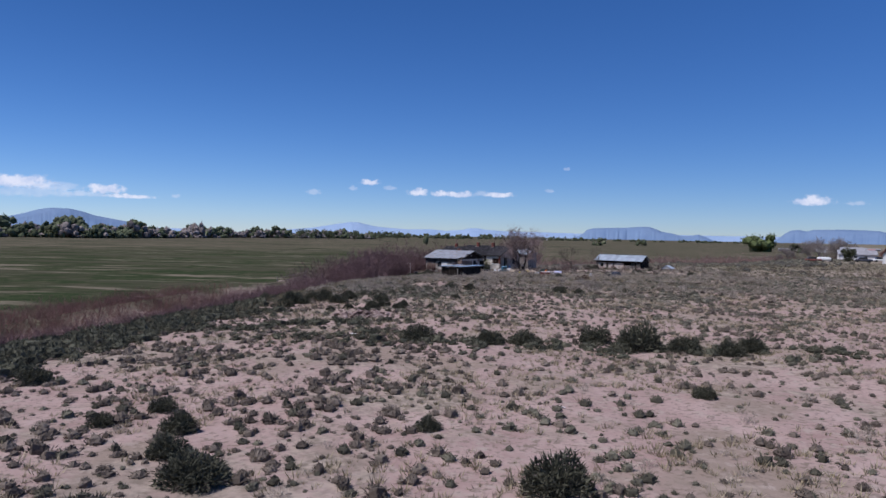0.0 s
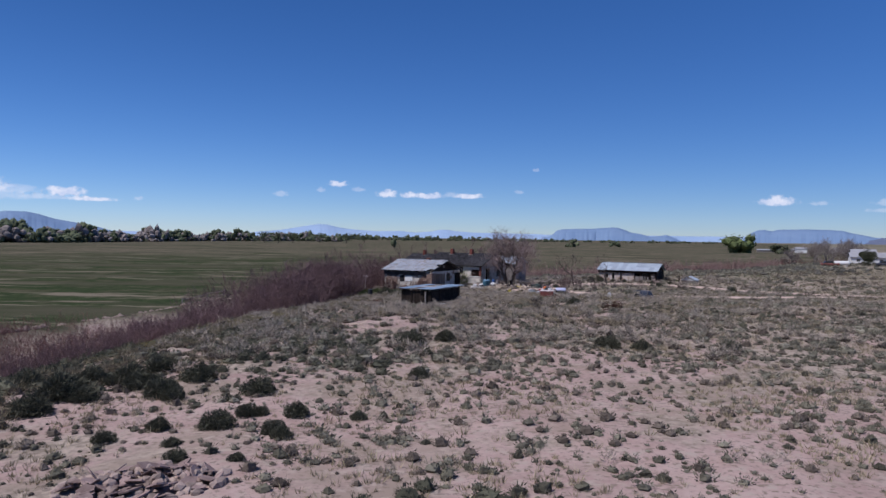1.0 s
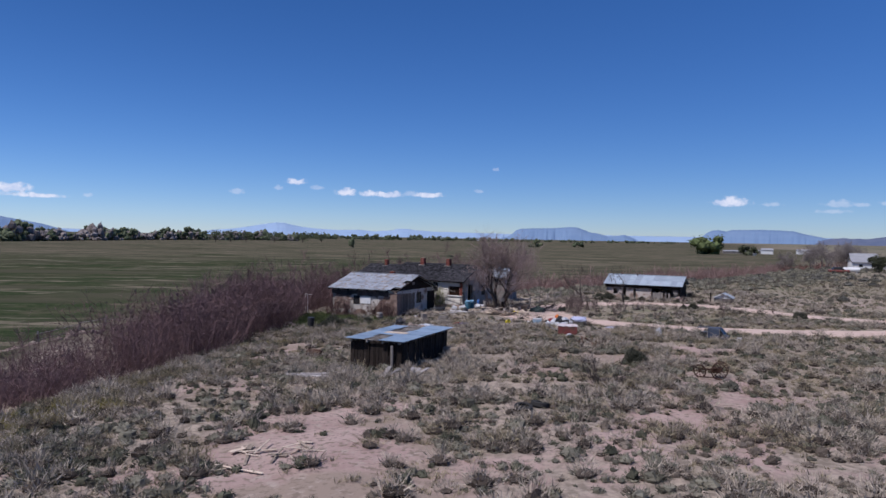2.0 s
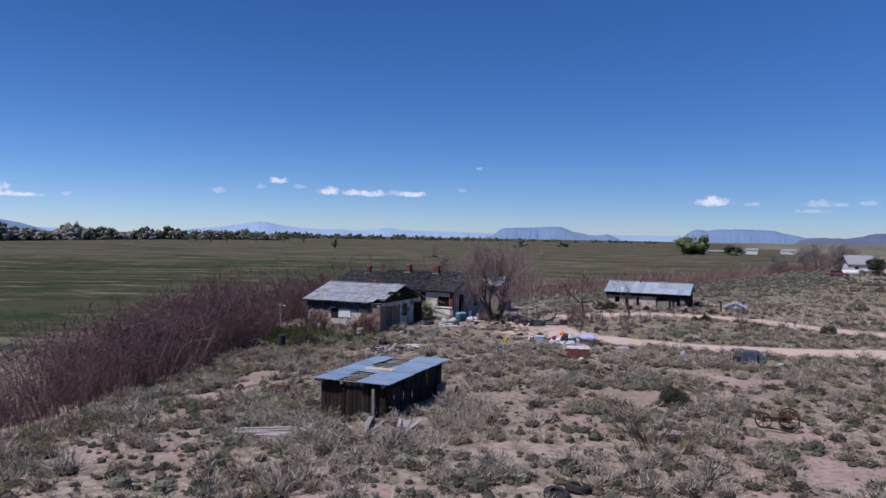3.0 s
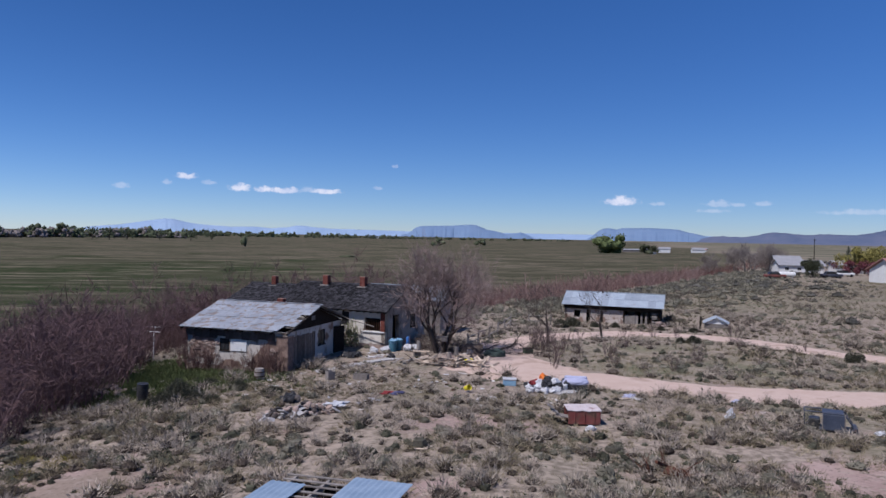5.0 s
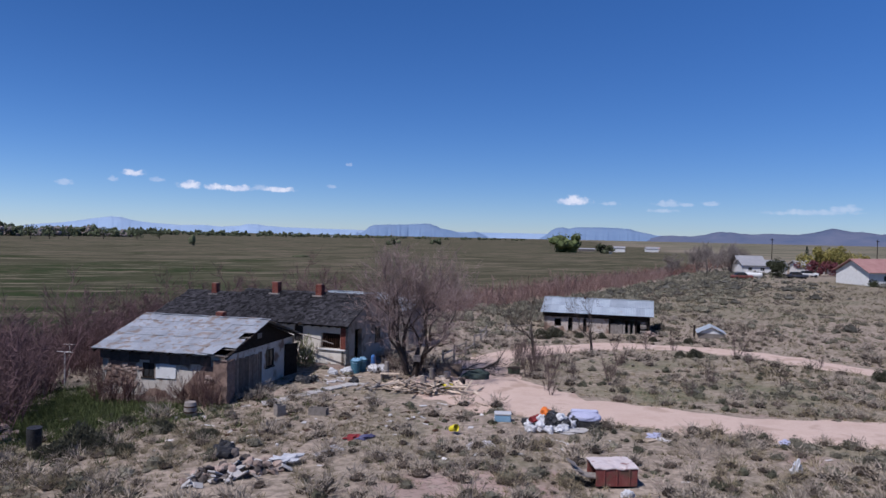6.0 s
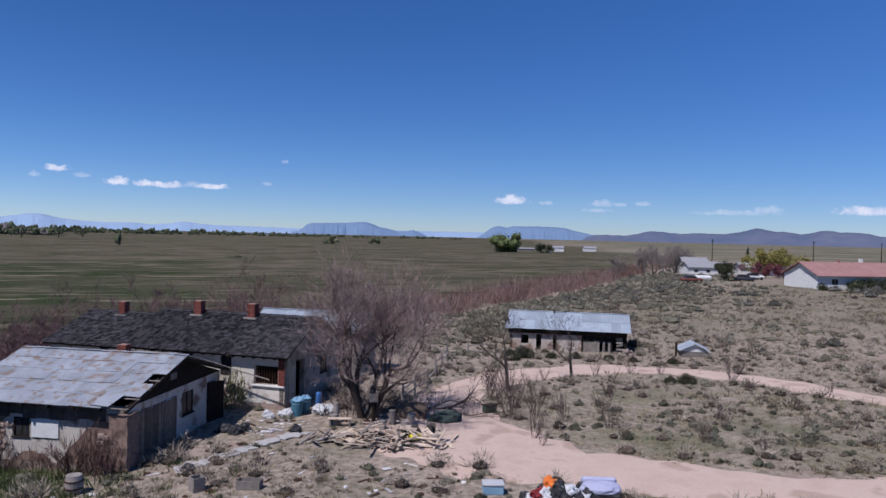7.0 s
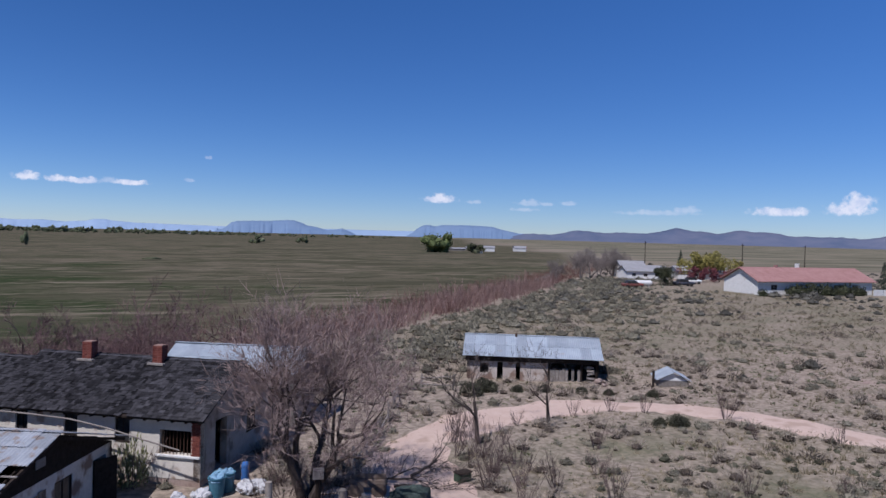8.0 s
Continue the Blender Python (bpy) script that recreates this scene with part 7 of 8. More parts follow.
# boards lying about
boards_grey = meshes_of("board", [bevel_box(-l / 2, l / 2, -w / 2, w / 2, 0, 0.03, 0.006) for l, w in ((1.6, 0.16), (2.2, 0.14), (1.1, 0.2), (2.8, 0.12))], WOOD_GREY)
boards_pale = meshes_of("board", [bevel_box(-l / 2, l / 2, -w / 2, w / 2, 0, 0.03, 0.006) for l, w in ((1.2, 0.15), (1.7, 0.12), (0.8, 0.22), (2.0, 0.10), (0.6, 0.3))], WOOD_PALE)
lay("board", boards_pale, WOOD_PALE, "splintered pale board in the demolition pile", "board", around(13.4, 121.2, 2.9, 1.2, 95, 11, 0.75, -28), "boards in the demolition pile", 13, 0.08, 12, (0.7, 1.15))
lay("board", boards_grey, WOOD_GREY, "grey weathered board in the demolition pile", "board", around(12.8, 121.6, 2.9, 1.1, 18, 13, 0.6, -28), "boards in the demolition pile", 13, 0.08, 14, (0.6, 1.0))
chunks = meshes_of("log_chunk", [tube([(0, 0, 0), (0.02, 0, 0.42 + 0.1 * k)], [0.14 + 0.03 * k, 0.12 + 0.03 * k], 9) for k in range(3)], BARK)
lay("log_chunk", chunks, BARK, "cut log chunk in the demolition pile", "log", around(15.0, 121.4, 0.9, 0.6, 8, 15, 0.2), "log chunks", 40, 0.12, 16, (0.6, 1.0))
solid("yellow_sign", bevel_box(-0.3, 0.3, -0.18, 0.18, 0, 0.05, 0.01), YELLOW, "bright yellow sheet on the demolition pile", "sheet", on_ground(14.5, 120.5, 20, 0.28) @ pose(0, 0, 0, 25))
lay("board", boards_grey, WOOD_GREY, "long grey board lying in front of the shed", "board", [(0.6, 87.6), (-0.4, 87.9), (3.6, 86.2), (4.2, 85.4)], "boards in front of the shed", 2, 0.06, 18, (0.5, 0.85))
for i, (x, y, a, l, w) in enumerate(((-1.5, 87.5, 2, 3.0, 0.13), (-1.9, 87.2, -3, 2.2, 0.16), (-1.3, 86.9, 5, 2.6, 0.12), (-1.7, 86.6, -1, 2.4, 0.15), (-1.2, 86.3, 8, 1.9, 0.13), (-0.4, 86.7, 82, 1.0, 0.14), (-0.9, 85.9, -4, 1.6, 0.14), (1.6, 86.6, 82, 2.9, 0.2), (1.95, 86.4, 70, 1.5, 0.13), (2.75, 86.5, 84, 1.5, 0.12), (3.2, 86.2, 66, 1.7, 0.14))):
    solid("board", bevel_box(-l / 2, l / 2, -w / 2, w / 2, 0, 0.035, 0.006), WOOD_BLEACHED, "long bleached grey board lying in front of the shed", "board", on_ground(x, y, a, 0.1 + 0.012 * i) @ pose(0, 0, 0, 2.0 * (i % 3 - 1), 1.2 * (i % 2)), group="boards in front of the shed")
lay("board", boards_pale, WOOD_PALE, "bleached broken board on the slope", "board", around(-1.9, 75.6, 1.2, 0.9, 16, 19, 0.15) + around(-3.3, 73.6, 0.8, 0.5, 5, 20), "bleached boards on the slope", 4, 0.05, 21, (0.45, 0.85))
solid("white_board", bevel_box(-0.2, 0.2, -0.32, 0.32, 0, 0.04, 0.01), WOOD_BLEACHED, "bleached board propped in the brush", "board", on_ground(2.95, 86.9, -20, 0.12) @ pose(0, 0, 0, 12))
lay("sheet", meshes_of("sheet", [bevel_box(-0.6, 0.6, -0.32, 0.32, 0, 0.02, 0.005), bevel_box(-0.45, 0.45, -0.25, 0.25, 0, 0.02, 0.005)], WOOD_PALE), WOOD_PALE, "pale plywood sheet flat on the ground", "plywood", [(7.6, 102.5), (7.3, 105.4), (7.6, 103.6), (-3.1, 115.7), (2.6, 108.2), (19.4, 109.4)], "plywood sheets", 2, 0.05, 23, (0.7, 1.3))
solid("rusty_tank", tube([(-0.45, 0, 0.1), (-0.44, 0, 0.1), (0.44, 0, 0.1), (0.45, 0, 0.1)], [0.2, 0.3, 0.3, 0.2], 14), RUST, "rusty half-buried cylinder near the shed", "tank", on_ground(-2.3, 95.7, -20))
t = thing("rusty_drum", "rusty drum on its side against the shed", "drum", on_ground(5.2, 92.4, 65, 0.28) @ pose(0, 0, 0, 90))
part("shell", lathe([(0.05, -0.42), (0.28, -0.42), (0.295, -0.4), (0.28, -0.14), (0.295, -0.12), (0.28, 0.14), (0.295, 0.16), (0.28, 0.42), (0.05, 0.42)], 18), WOOD_PALE, t)
t = thing("black_drum", "upright black steel drum on bare ground", "drum", on_ground(-4.35, 117.6, 0) @ pose(0, 0, 0, 3, 2))
part("shell", lathe([(0.02, 0.03), (0.28, 0.0), (0.295, 0.02), (0.285, 0.29), (0.3, 0.31), (0.285, 0.58), (0.3, 0.6), (0.285, 0.88), (0.295, 0.9), (0.02, 0.87)], 20), BAG_BLACK, t)
t = thing("pale_barrel", "pale weathered barrel standing by the cabin", "barrel", on_ground(1.65, 119.9, 0))
part("shell", lathe([(0.02, 0.0), (0.25, 0.0), (0.3, 0.28), (0.3, 0.4), (0.26, 0.66), (0.23, 0.66), (0.02, 0.6)], 18), WOOD_GREY, t)
part("hoop", lathe([(0.295, 0.19), (0.31, 0.19), (0.312, 0.24), (0.295, 0.24)], 18), RUST, t)
part("hoop", lathe([(0.295, 0.44), (0.312, 0.44), (0.305, 0.49), (0.29, 0.49)], 18), RUST, t)
for i, (x, y, a) in enumerate(((5.6, 118.2, 20), (7.3, 117.6, -28))):
    t = thing("crate", "grey open box on the trodden ground", "crate", on_ground(x, y, a))
    w, h = (0.42, 0.5) if i == 0 else (0.85, 0.32)
    part("side", join(bevel_box(-w / 2, w / 2, -0.2, -0.17, 0, h, 0.005), bevel_box(-w / 2, w / 2, 0.17, 0.2, 0, h, 0.005)), WOOD_GREY, t)
    part("end", join(bevel_box(-w / 2, -w / 2 + 0.03, -0.168, 0.168, 0, h, 0.005), bevel_box(w / 2 - 0.03, w / 2, -0.168, 0.168, 0, h, 0.005)), WOOD_GREY, t)
    part("base", box(-w / 2 + 0.031, w / 2 - 0.031, -0.168, 0.168, 0.01, 0.04), BAG_BLACK, t)

# rubble heaps, stones, litter
stones = meshes_of("stone", [lump(k + 50, 0.3, 0.22, 0.17, 0.35, 1) for k in range(4)], STONE)
slabs = meshes_of("slab", [bevel_box(-0.28, 0.28, -0.2, 0.2, 0, 0.07, 0.02), bevel_box(-0.2, 0.2, -0.14, 0.14, 0, 0.06, 0.02)], CONCRETE)
lay("stone", stones, STONE, "rough pinkish stone in a dumped pile", "stone", around(-5.2, 45.6, 1.9, 1.2, 110, 31, 0.3), "dumped stone pile", 20, 0.0, 32, (0.25, 0.8))
SOOTY = mat("charred_rubble", (0.045, 0.038, 0.035), (0.130, 0.112, 0.102), 3, 0.95, 0, 0.6, 30, vary=0.4)
MAUVE_STONE = mat("mauve_flagstone", (0.165, 0.115, 0.102), (0.275, 0.205, 0.184), 3, 0.95, 0, 0.6, 30, vary=0.3)
flags = meshes_of("slab", [prism([(0.34 * (1 + 0.25 * math.sin(2.3 * q * k + k)) * math.cos(q), 0.26 * (1 + 0.2 * math.cos(3.1 * q + k)) * math.sin(q)) for q in np.linspace(0, 6.28, 7)[:-1]], 0, 0.045) for k in (1, 2, 3)], MAUVE_STONE)
for me in flags:
    me.transform(Matrix.Rotation(radians(90), 4, "X"))
lay("slab", flags, MAUVE_STONE, "broken mauve flagstone in a dumped stone pile", "slab", around(-5.2, 45.6, 1.7, 1.1, 70, 33, 0.35), "dumped slabs", 20, 0.06, 34, (0.35, 0.85))
lay("stone", stones, STONE, "broken brick and plaster lump in the rubble heap", "rubble", around(3.5, 109.9, 1.9, 1.0, 55, 35, 0.6, 10), "rubble heap", 25, 0.04, 36, (0.3, 0.9))
lay("stone", meshes_of("stone", [lump(k + 150, 0.3, 0.2, 0.15, 0.5, 1) for k in range(3)], SOOTY), SOOTY, "charred dark lump in the rubble heap", "rubble", around(3.4, 110.0, 1.7, 0.9, 60, 135, 0.75, 10), "rubble heap", 25, 0.06, 136, (0.3, 0.9))
solid("black_bag", lump(93, 0.36, 0.3, 0.3), BAG_BLACK, "black rubbish bag on top of the rubble heap", "rubbish bag", on_ground(3.2, 110.7, 0, 0.6))
solid("white_sheet", lump(94, 0.5, 0.3, 0.12, 0.8), BAG_WHITE, "crumpled white sheet on the rubble heap", "cloth", on_ground(5.1, 110.2, 20, 0.2))
lay("slab", slabs, CONCRETE, "broken plaster slab in the rubble heap", "slab", around(3.5, 109.8, 2.0, 1.1, 45, 37, 0.5, 10), "plaster slabs", 25, 0.07, 38, (0.35, 1.0))
lay("board", boards_grey, WOOD_GREY, "grey splintered board in the rubble heap", "board", around(3.6, 109.8, 1.7, 0.9, 16, 137, 0.5, 10), "boards in the rubble heap", 20, 0.1, 138, (0.3, 0.6))
lay("stone", stones, STONE, "rubble lump at the foot of the thicket", "rubble", around(-7.4, 121.5, 1.8, 1.6, 40, 39, 0.5), "rubble by the thicket", 25, 0.05, 40, (0.4, 1.2))
lay("slab", slabs, CONCRETE, "grey concrete slab of the broken path", "paving slab", [(5.2 + 0.47 * k + 0.06 * math.sin(3 * k), 120.6 + 0.27 * k) for k in range(12)] + [(5.5 + 0.5 * k, 121.0 + 0.27 * k) for k in range(10)], "slabs of the broken path", 1.5, 0.0, 42, (1.0, 1.4))
scraps = [bevel_box(-0.16, 0.16, -0.11, 0.11, 0, 0.012, 0.003), bevel_box(-0.24, 0.24, -0.05, 0.05, 0, 0.012, 0.003), lump(71, 0.12, 0.1, 0.07, 0.4, 1)]
spots = np.array(around(7.5, 115.5, 7.5, 6.5, 80, 51) + around(9.0, 125.2, 2.6, 1.6, 50, 52) + around(13, 110, 3.5, 1.5, 35, 53) + around(-1, 118, 4, 3, 25, 54) + around(20, 110, 9, 6, 16, 55) + around(-4, 100, 5, 8, 10, 56) + around(8, 30, 16, 14, 8, 57))
keep = clear_of(spots[:, 0], spots[:, 1], 0.1)
spots = spots[keep]
spots[:, 2] = ground(spots[:, 0], spots[:, 1]) + 0.02
stuff("litter", "scraps of white paper and plastic strewn over the yard", "litter", LITTER, scraps, spots, sizes(len(spots), 0.25, 1.15, 58))
dark_spots = np.array(around(8.0, 117.5, 6.5, 5.5, 110, 61) + around(9.0, 125.4, 2.4, 1.4, 40, 62) + around(14.5, 124.2, 2.4, 1.2, 50, 63))
dark_spots = dark_spots[clear_of(dark_spots[:, 0], dark_spots[:, 1], 0.1)]
dark_spots[:, 2] = ground(dark_spots[:, 0], dark_spots[:, 1]) + 0.02
stuff("scrap", "dark rusty scraps and splinters strewn over the yard", "scrap", RUST, scraps, dark_spots, sizes(len(dark_spots), 0.3, 1.3, 64))
DIRTY_CLOTH = mat("dirty_white_cloth", (0.30, 0.28, 0.27), (0.56, 0.55, 0.56), 4, 0.9, 0, 0.5, 20, vary=0.2)
cloth = meshes_of("rag", [lump(80 + k, 0.3, 0.17, 0.05, 1.0) for k in range(3)], DIRTY_CLOTH)
lay("rag", cloth, DIRTY_CLOTH, "dirty white cloth flat on the ground", "rag", [(6.8, 111.2), (7.3, 111.3), (6.4, 111.0), (8.9, 124.2), (9.3, 124.5), (12.5, 110.2), (12.9, 110.4), (12.2, 110.5), (7.1, 111.7), (20.0, 109.3), (-5.6, 112.9)], "dirty white cloths", 5, 0.02, 65, (0.45, 0.85))
for nm, mt, lab, x, y in (("red_clothes", RAG_RED, "heap of dusty red clothes on the ground", 8.0, 112.8), ("blue_clothes", RAG_BLUE, "heap of dusty blue clothes on the ground", 8.5, 112.6), ("purple_cloth", RAG_BLUE, "purple-blue cloth caught in the brush", -7.9, 97.2), ("lilac_tarp", LILAC, "crumpled lilac tarp beside the track", 20.0, 109.9), ("lilac_tarp", LILAC, "crumpled lilac tarp beside the track", 24.6, 107.6)):
    solid(nm, lump(len(nm) + int(x), 0.34, 0.18, 0.07, 0.9), mt, lab, "cloth", on_ground(x, y, 30, 0.03))
solid("black_bag", lump(92, 0.34, 0.24, 0.3), BAG_BLACK, "black rubbish bag in the weeds", "rubbish bag", on_ground(3.1, 113.2, 0, 0.05))
lay("rubbish_bag", black_bags, BAG_BLACK, "black rubbish bag between the cabin and the house", "rubbish bag", [(7.6, 124.6), (8.0, 125.0), (7.2, 125.2), (10.1, 123.9), (5.4, 120.4)], "rubbish by the house", 15, 0.06, 66, (0.8, 1.3))
lay("rubbish_bag", white_bags, BAG_WHITE, "white rubbish bag beside the house corner", "rubbish bag", around(12.0, 126.8, 0.8, 0.35, 10, 67, 0.25) + around(9.9, 127.1, 0.6, 0.3, 6, 68), "white rubbish by the house", 15, 0.08, 69, (0.6, 1.2))


# bins by the house
def bin_thing(x, y, turn, s):
    t = thing("plastic_bin", "teal plastic rubbish bin with rubbish inside", "bin", on_ground(x, y, turn), group="bins by the house")
    part("tub", lathe([(0.03, 0.0), (0.21, 0.0), (0.27, 0.62), (0.3, 0.63), (0.3, 0.67), (0.25, 0.66), (0.2, 0.08)], 18), BIN_BLUE, t)
    part("rubbish", lump(95, 0.23, 0.23, 0.16), BLUE_PLASTIC, t).matrix_local = pose(0, 0, 0.6)
    t.scale = (s, s, s)


bin_thing(10.75, 127.0, 0, 1.15)
bin_thing(11.2, 127.4, 40, 1.1)
bin_thing(11.0, 127.75, 80, 0.95)
t = thing("blue_canister", "upright bright blue canister by the house wall", "canister", on_ground(12.0, 127.9, 0))
part("shell", lathe([(0.02, 0), (0.15, 0), (0.15, 0.75), (0.1, 0.85), (0.02, 0.86)], 14), mat("strong_blue", (0.04, 0.12, 0.32), (0.06, 0.16, 0.4), 3, 0.4, 0, 0, 20), t)

# posts, stumps and junk under the big tree
for x, y, h, r in ((12.2, 125.0, 0.95, 0.13), (12.0, 124.6, 0.5, 0.16), (14.6, 123.9, 0.7, 0.16), (15.4, 123.6, 0.5, 0.19), (13.9, 123.2, 0.45, 0.17), (14.9, 122.9, 0.4, 0.2)):
    solid("stump", tube([(0, 0, -0.1), (0.01, 0, h * 0.5), (0.02, 0, h)], [r * 1.1, r, r * 0.96], 10), WOOD_GREY, "grey upright stump under the bare tree", "stump", on_ground(x, y, 40 * x))
t = thing("old_bench", "low grey plank bench under the bare tree", "bench", on_ground(12.2, 124.3, -20))
part("seat", bevel_box(-0.55, 0.55, -0.15, 0.15, 0.34, 0.39, 0.01), WOOD_PALE, t)
for x in (-0.45, 0.45):
    part("leg", box(x - 0.04, x + 0.04, -0.13, 0.13, -0.03, 0.335), WOOD_GREY, t)
t = thing("birdhouse_post", "post with a weathered box on top", "post", on_ground(13.9, 124.6, -20))
part("post", tube([(0, 0, -0.2), (0, 0, 0.95)], [0.1, 0.09], 8), WOOD_DARK, t)
part("box", bevel_box(-0.2, 0.2, -0.16, 0.16, 0.95, 1.3, 0.015), WOOD_GREY, t)
t = thing("old_cart", "dark wooden cart wreck under the bare tree", "cart", on_ground(16.0, 124.9, -25))
t.scale = (0.8, 0.8, 0.75)
part("bed", bevel_box(-0.85, 0.85, -0.45, 0.45, 0.45, 0.55, 0.02), BOARD_BROWN, t)
part("side_board", bevel_box(-0.85, 0.85, -0.5, -0.455, 0.5, 0.85, 0.01), BOARD_BROWN, t)
part("side_board", bevel_box(-0.85, 0.85, 0.455, 0.5, 0.5, 0.85, 0.01), BOARD_BROWN, t)
for x in (-0.55, 0.55):
    part("wheel", moved(lathe([(0.05, -0.04), (0.36, -0.04), (0.38, 0), (0.36, 0.04), (0.05, 0.04)], 16), pose(x, -0.56, 0.36, 90)), BOARD_BROWN, t)
    part("wheel", moved(lathe([(0.05, -0.04), (0.36, -0.04), (0.38, 0), (0.36, 0.04), (0.05, 0.04)], 16), pose(x, 0.56, 0.36, 90)), BOARD_BROWN, t)
solid("green_tarp", lump(97, 0.75, 0.4, 0.42, 0.35), mat("dark_green_canvas", (0.03, 0.045, 0.04), (0.07, 0.09, 0.08), 4, 0.8, 0, 0.5, 20), "dark green canvas heap beside the tree", "tarp", on_ground(17.2, 123.6, -20, 0.1))
t = thing("green_box", "low dark green box at the track's bend", "box", on_ground(20.0, 124.6, 10))
t.scale = (0.72, 0.72, 0.72)
part("body", bevel_box(-0.45, 0.45, -0.3, 0.3, 0, 0.5, 0.06), mat("dark_green_paint", (0.03, 0.05, 0.035), (0.06, 0.085, 0.06), 3, 0.6, 0, 0.2, 20), t)
part("lid", bevel_box(-0.48, 0.48, -0.33, 0.33, 0.505, 0.58, 0.02), WOOD_DARK, t)
tyre = lathe([(0.19, -0.09), (0.3, -0.1), (0.345, -0.06), (0.345, 0.06), (0.3, 0.1), (0.19, 0.09), (0.2, 0.0)], 22)
solid("tyre", tyre, RUBBER, "worn black tyre lying in dry brush", "tyre", on_ground(6.4, 79.5, 0, 0.1) @ pose(0, 0, 0, 8, 4))
solid("tyre", tyre, RUBBER, "worn black tyre lying in dry brush", "tyre", on_ground(7.1, 79.9, 0, 0.1) @ pose(0, 0, 0, -6, 8))
solid("log", tube([(-1.1, 0, 0.12), (-0.3, 0.08, 0.15), (0.5, 0.02, 0.13), (1.1, 0.1, 0.12)], [0.17, 0.16, 0.14, 0.12], 9), BARK, "dark weathered log in the brush", "log", on_ground(11.9, 84.3, 4))
solid("iron_scrap", join(stem_clump(16, 601, 0.8, 1.3, 0.45, 0.03, 4), moved(bevel_box(-0.5, 0.5, -0.05, 0.05, 0, 0.1, 0.01), pose(-0.1, 0, 0.35, 0, 24, 30)), moved(bevel_box(-0.4, 0.4, -0.25, 0.25, 0, 0.05, 0.01), pose(0.25, -0.2, 0.2, 14, 8, -30))), mat("red_rust", (0.070, 0.030, 0.020), (0.135, 0.062, 0.040), 6, 0.9, 0.1, 0.5, 40), "tangled heap of red-rusted iron scrap in the brush", "scrap iron", on_ground(14.5, 97.4, 0))
solid("white_rag", lump(45, 0.2, 0.12, 0.3, 0.7), BAG_WHITE, "white rag caught on the brush", "rag", on_ground(21.5, 103.9, 30, 0.25))
solid("dead_branch", stem_clump(30, 602, 1.1, 1.5, 0.5, 0.02, 5), BARK, "heap of dead dark branches beside the log", "branches", on_ground(11.0, 84.6, 0))
for x, y, s in ((20.8, 107.2, 1.5), (21.6, 107.0, 1.3), (20.2, 107.4, 1.2), (12.3, 89.2, 1.3), (11.6, 89.3, 1.0)):
    o = solid("brushwood", stem_clump(40, int(x * 10), 0.55, 1.6, 0.5, 0.012, 4), BRUSH, "flattened heap of dead grey brushwood", "brushwood", on_ground(x, y, 0))
    o.scale = (s, s, s * 0.7)

suck = [make_mesh("root_sucker", *fine_clump(16, 560 + k, 1.7, 0.5, 0.45, 0.014, 16)) for k in range(3)]
for me in suck:
    me.materials.append(SAPLING)
for i, (x, y, s) in enumerate(((12.9, 125.6, 1.0), (14.2, 125.2, 1.1), (12.2, 126.4, 0.9), (15.1, 125.8, 1.0), (13.6, 126.4, 1.3), (16.5, 126.3, 0.9), (17.8, 126.6, 0.8), (14.6, 126.8, 1.2), (13.1, 127.3, 1.0))):
    o = solid("root_sucker", suck[i % 3], SAPLING, "tangle of thin dark suckers at the tree's foot", "brush", on_ground(x, y, 60 * i), group="suckers under the bare tree")
    o.scale = (s, s, s * 0.85)
for i, (x, y, a, s) in enumerate(((17.3, 124.9, -15, 1.0), (18.4, 125.8, 10, 0.85), (17.0, 125.9, -40, 0.9))):
    w, q = bare_tree(570 + i, 4.4, trunks=1, spread=0.5, levels=4, r0=0.09, density=3, haze=6)
    o = solid("fallen_limb", join(w, q), BARK, "dead dark limb with twigs fallen on the dirt", "branch", on_ground(x, y, a, 0.12) @ pose(0, 0, 0, 0, 84, 0), group="fallen limbs")
    o.scale = (s, s * 0.8, s)

# clothes-line posts
for x, y in ((-5.9, 132.2), (-6.6, 137.6)):
    t = thing("clothesline_post", "pale T-shaped clothes-line post in the grass", "post", on_ground(x, y, -30), group="clothes-line posts")
    part("post", tube([(0, 0, -0.2), (0, 0, 2.05)], [0.045, 0.04], 8), WHITE_PAINT, t)
    part("crossbar", tube([(-0.55, 0, 2.07), (0.55, 0, 2.07)], [0.035, 0.035], 6), WHITE_PAINT, t)


# rail fences
def rail_fence(points, label, h=1.05, lean=4):
    g = np.random.default_rng(int(abs(points[0][0]) * 7))
    t = thing("rail_fence", label, "fence")
    for x, y in points:
        o = part("fence_post", tube([(0, 0, -0.3), (0, 0, h)], [0.075, 0.065], 7), WOOD_GREY, t)
        o.matrix_local = on_ground(x, y, 0) @ pose(0, 0, 0, g.normal(0, lean), g.normal(0, lean))
    for (ax, ay), (bx, by) in zip(points[:-1], points[1:]):
        for z in (0.4, 0.85):
            if g.random() < 0.12:
                continue
            a, b = gz(ax, ay) + z + g.normal(0, 0.05), gz(bx, by) + z + g.normal(0, 0.08)
            part("rail", tube([(ax, ay, a), ((ax + bx) / 2, (ay + by) / 2, (a + b) / 2 - 0.03), (bx, by, b)], [0.045, 0.04, 0.04], 6), WOOD_GREY, t)


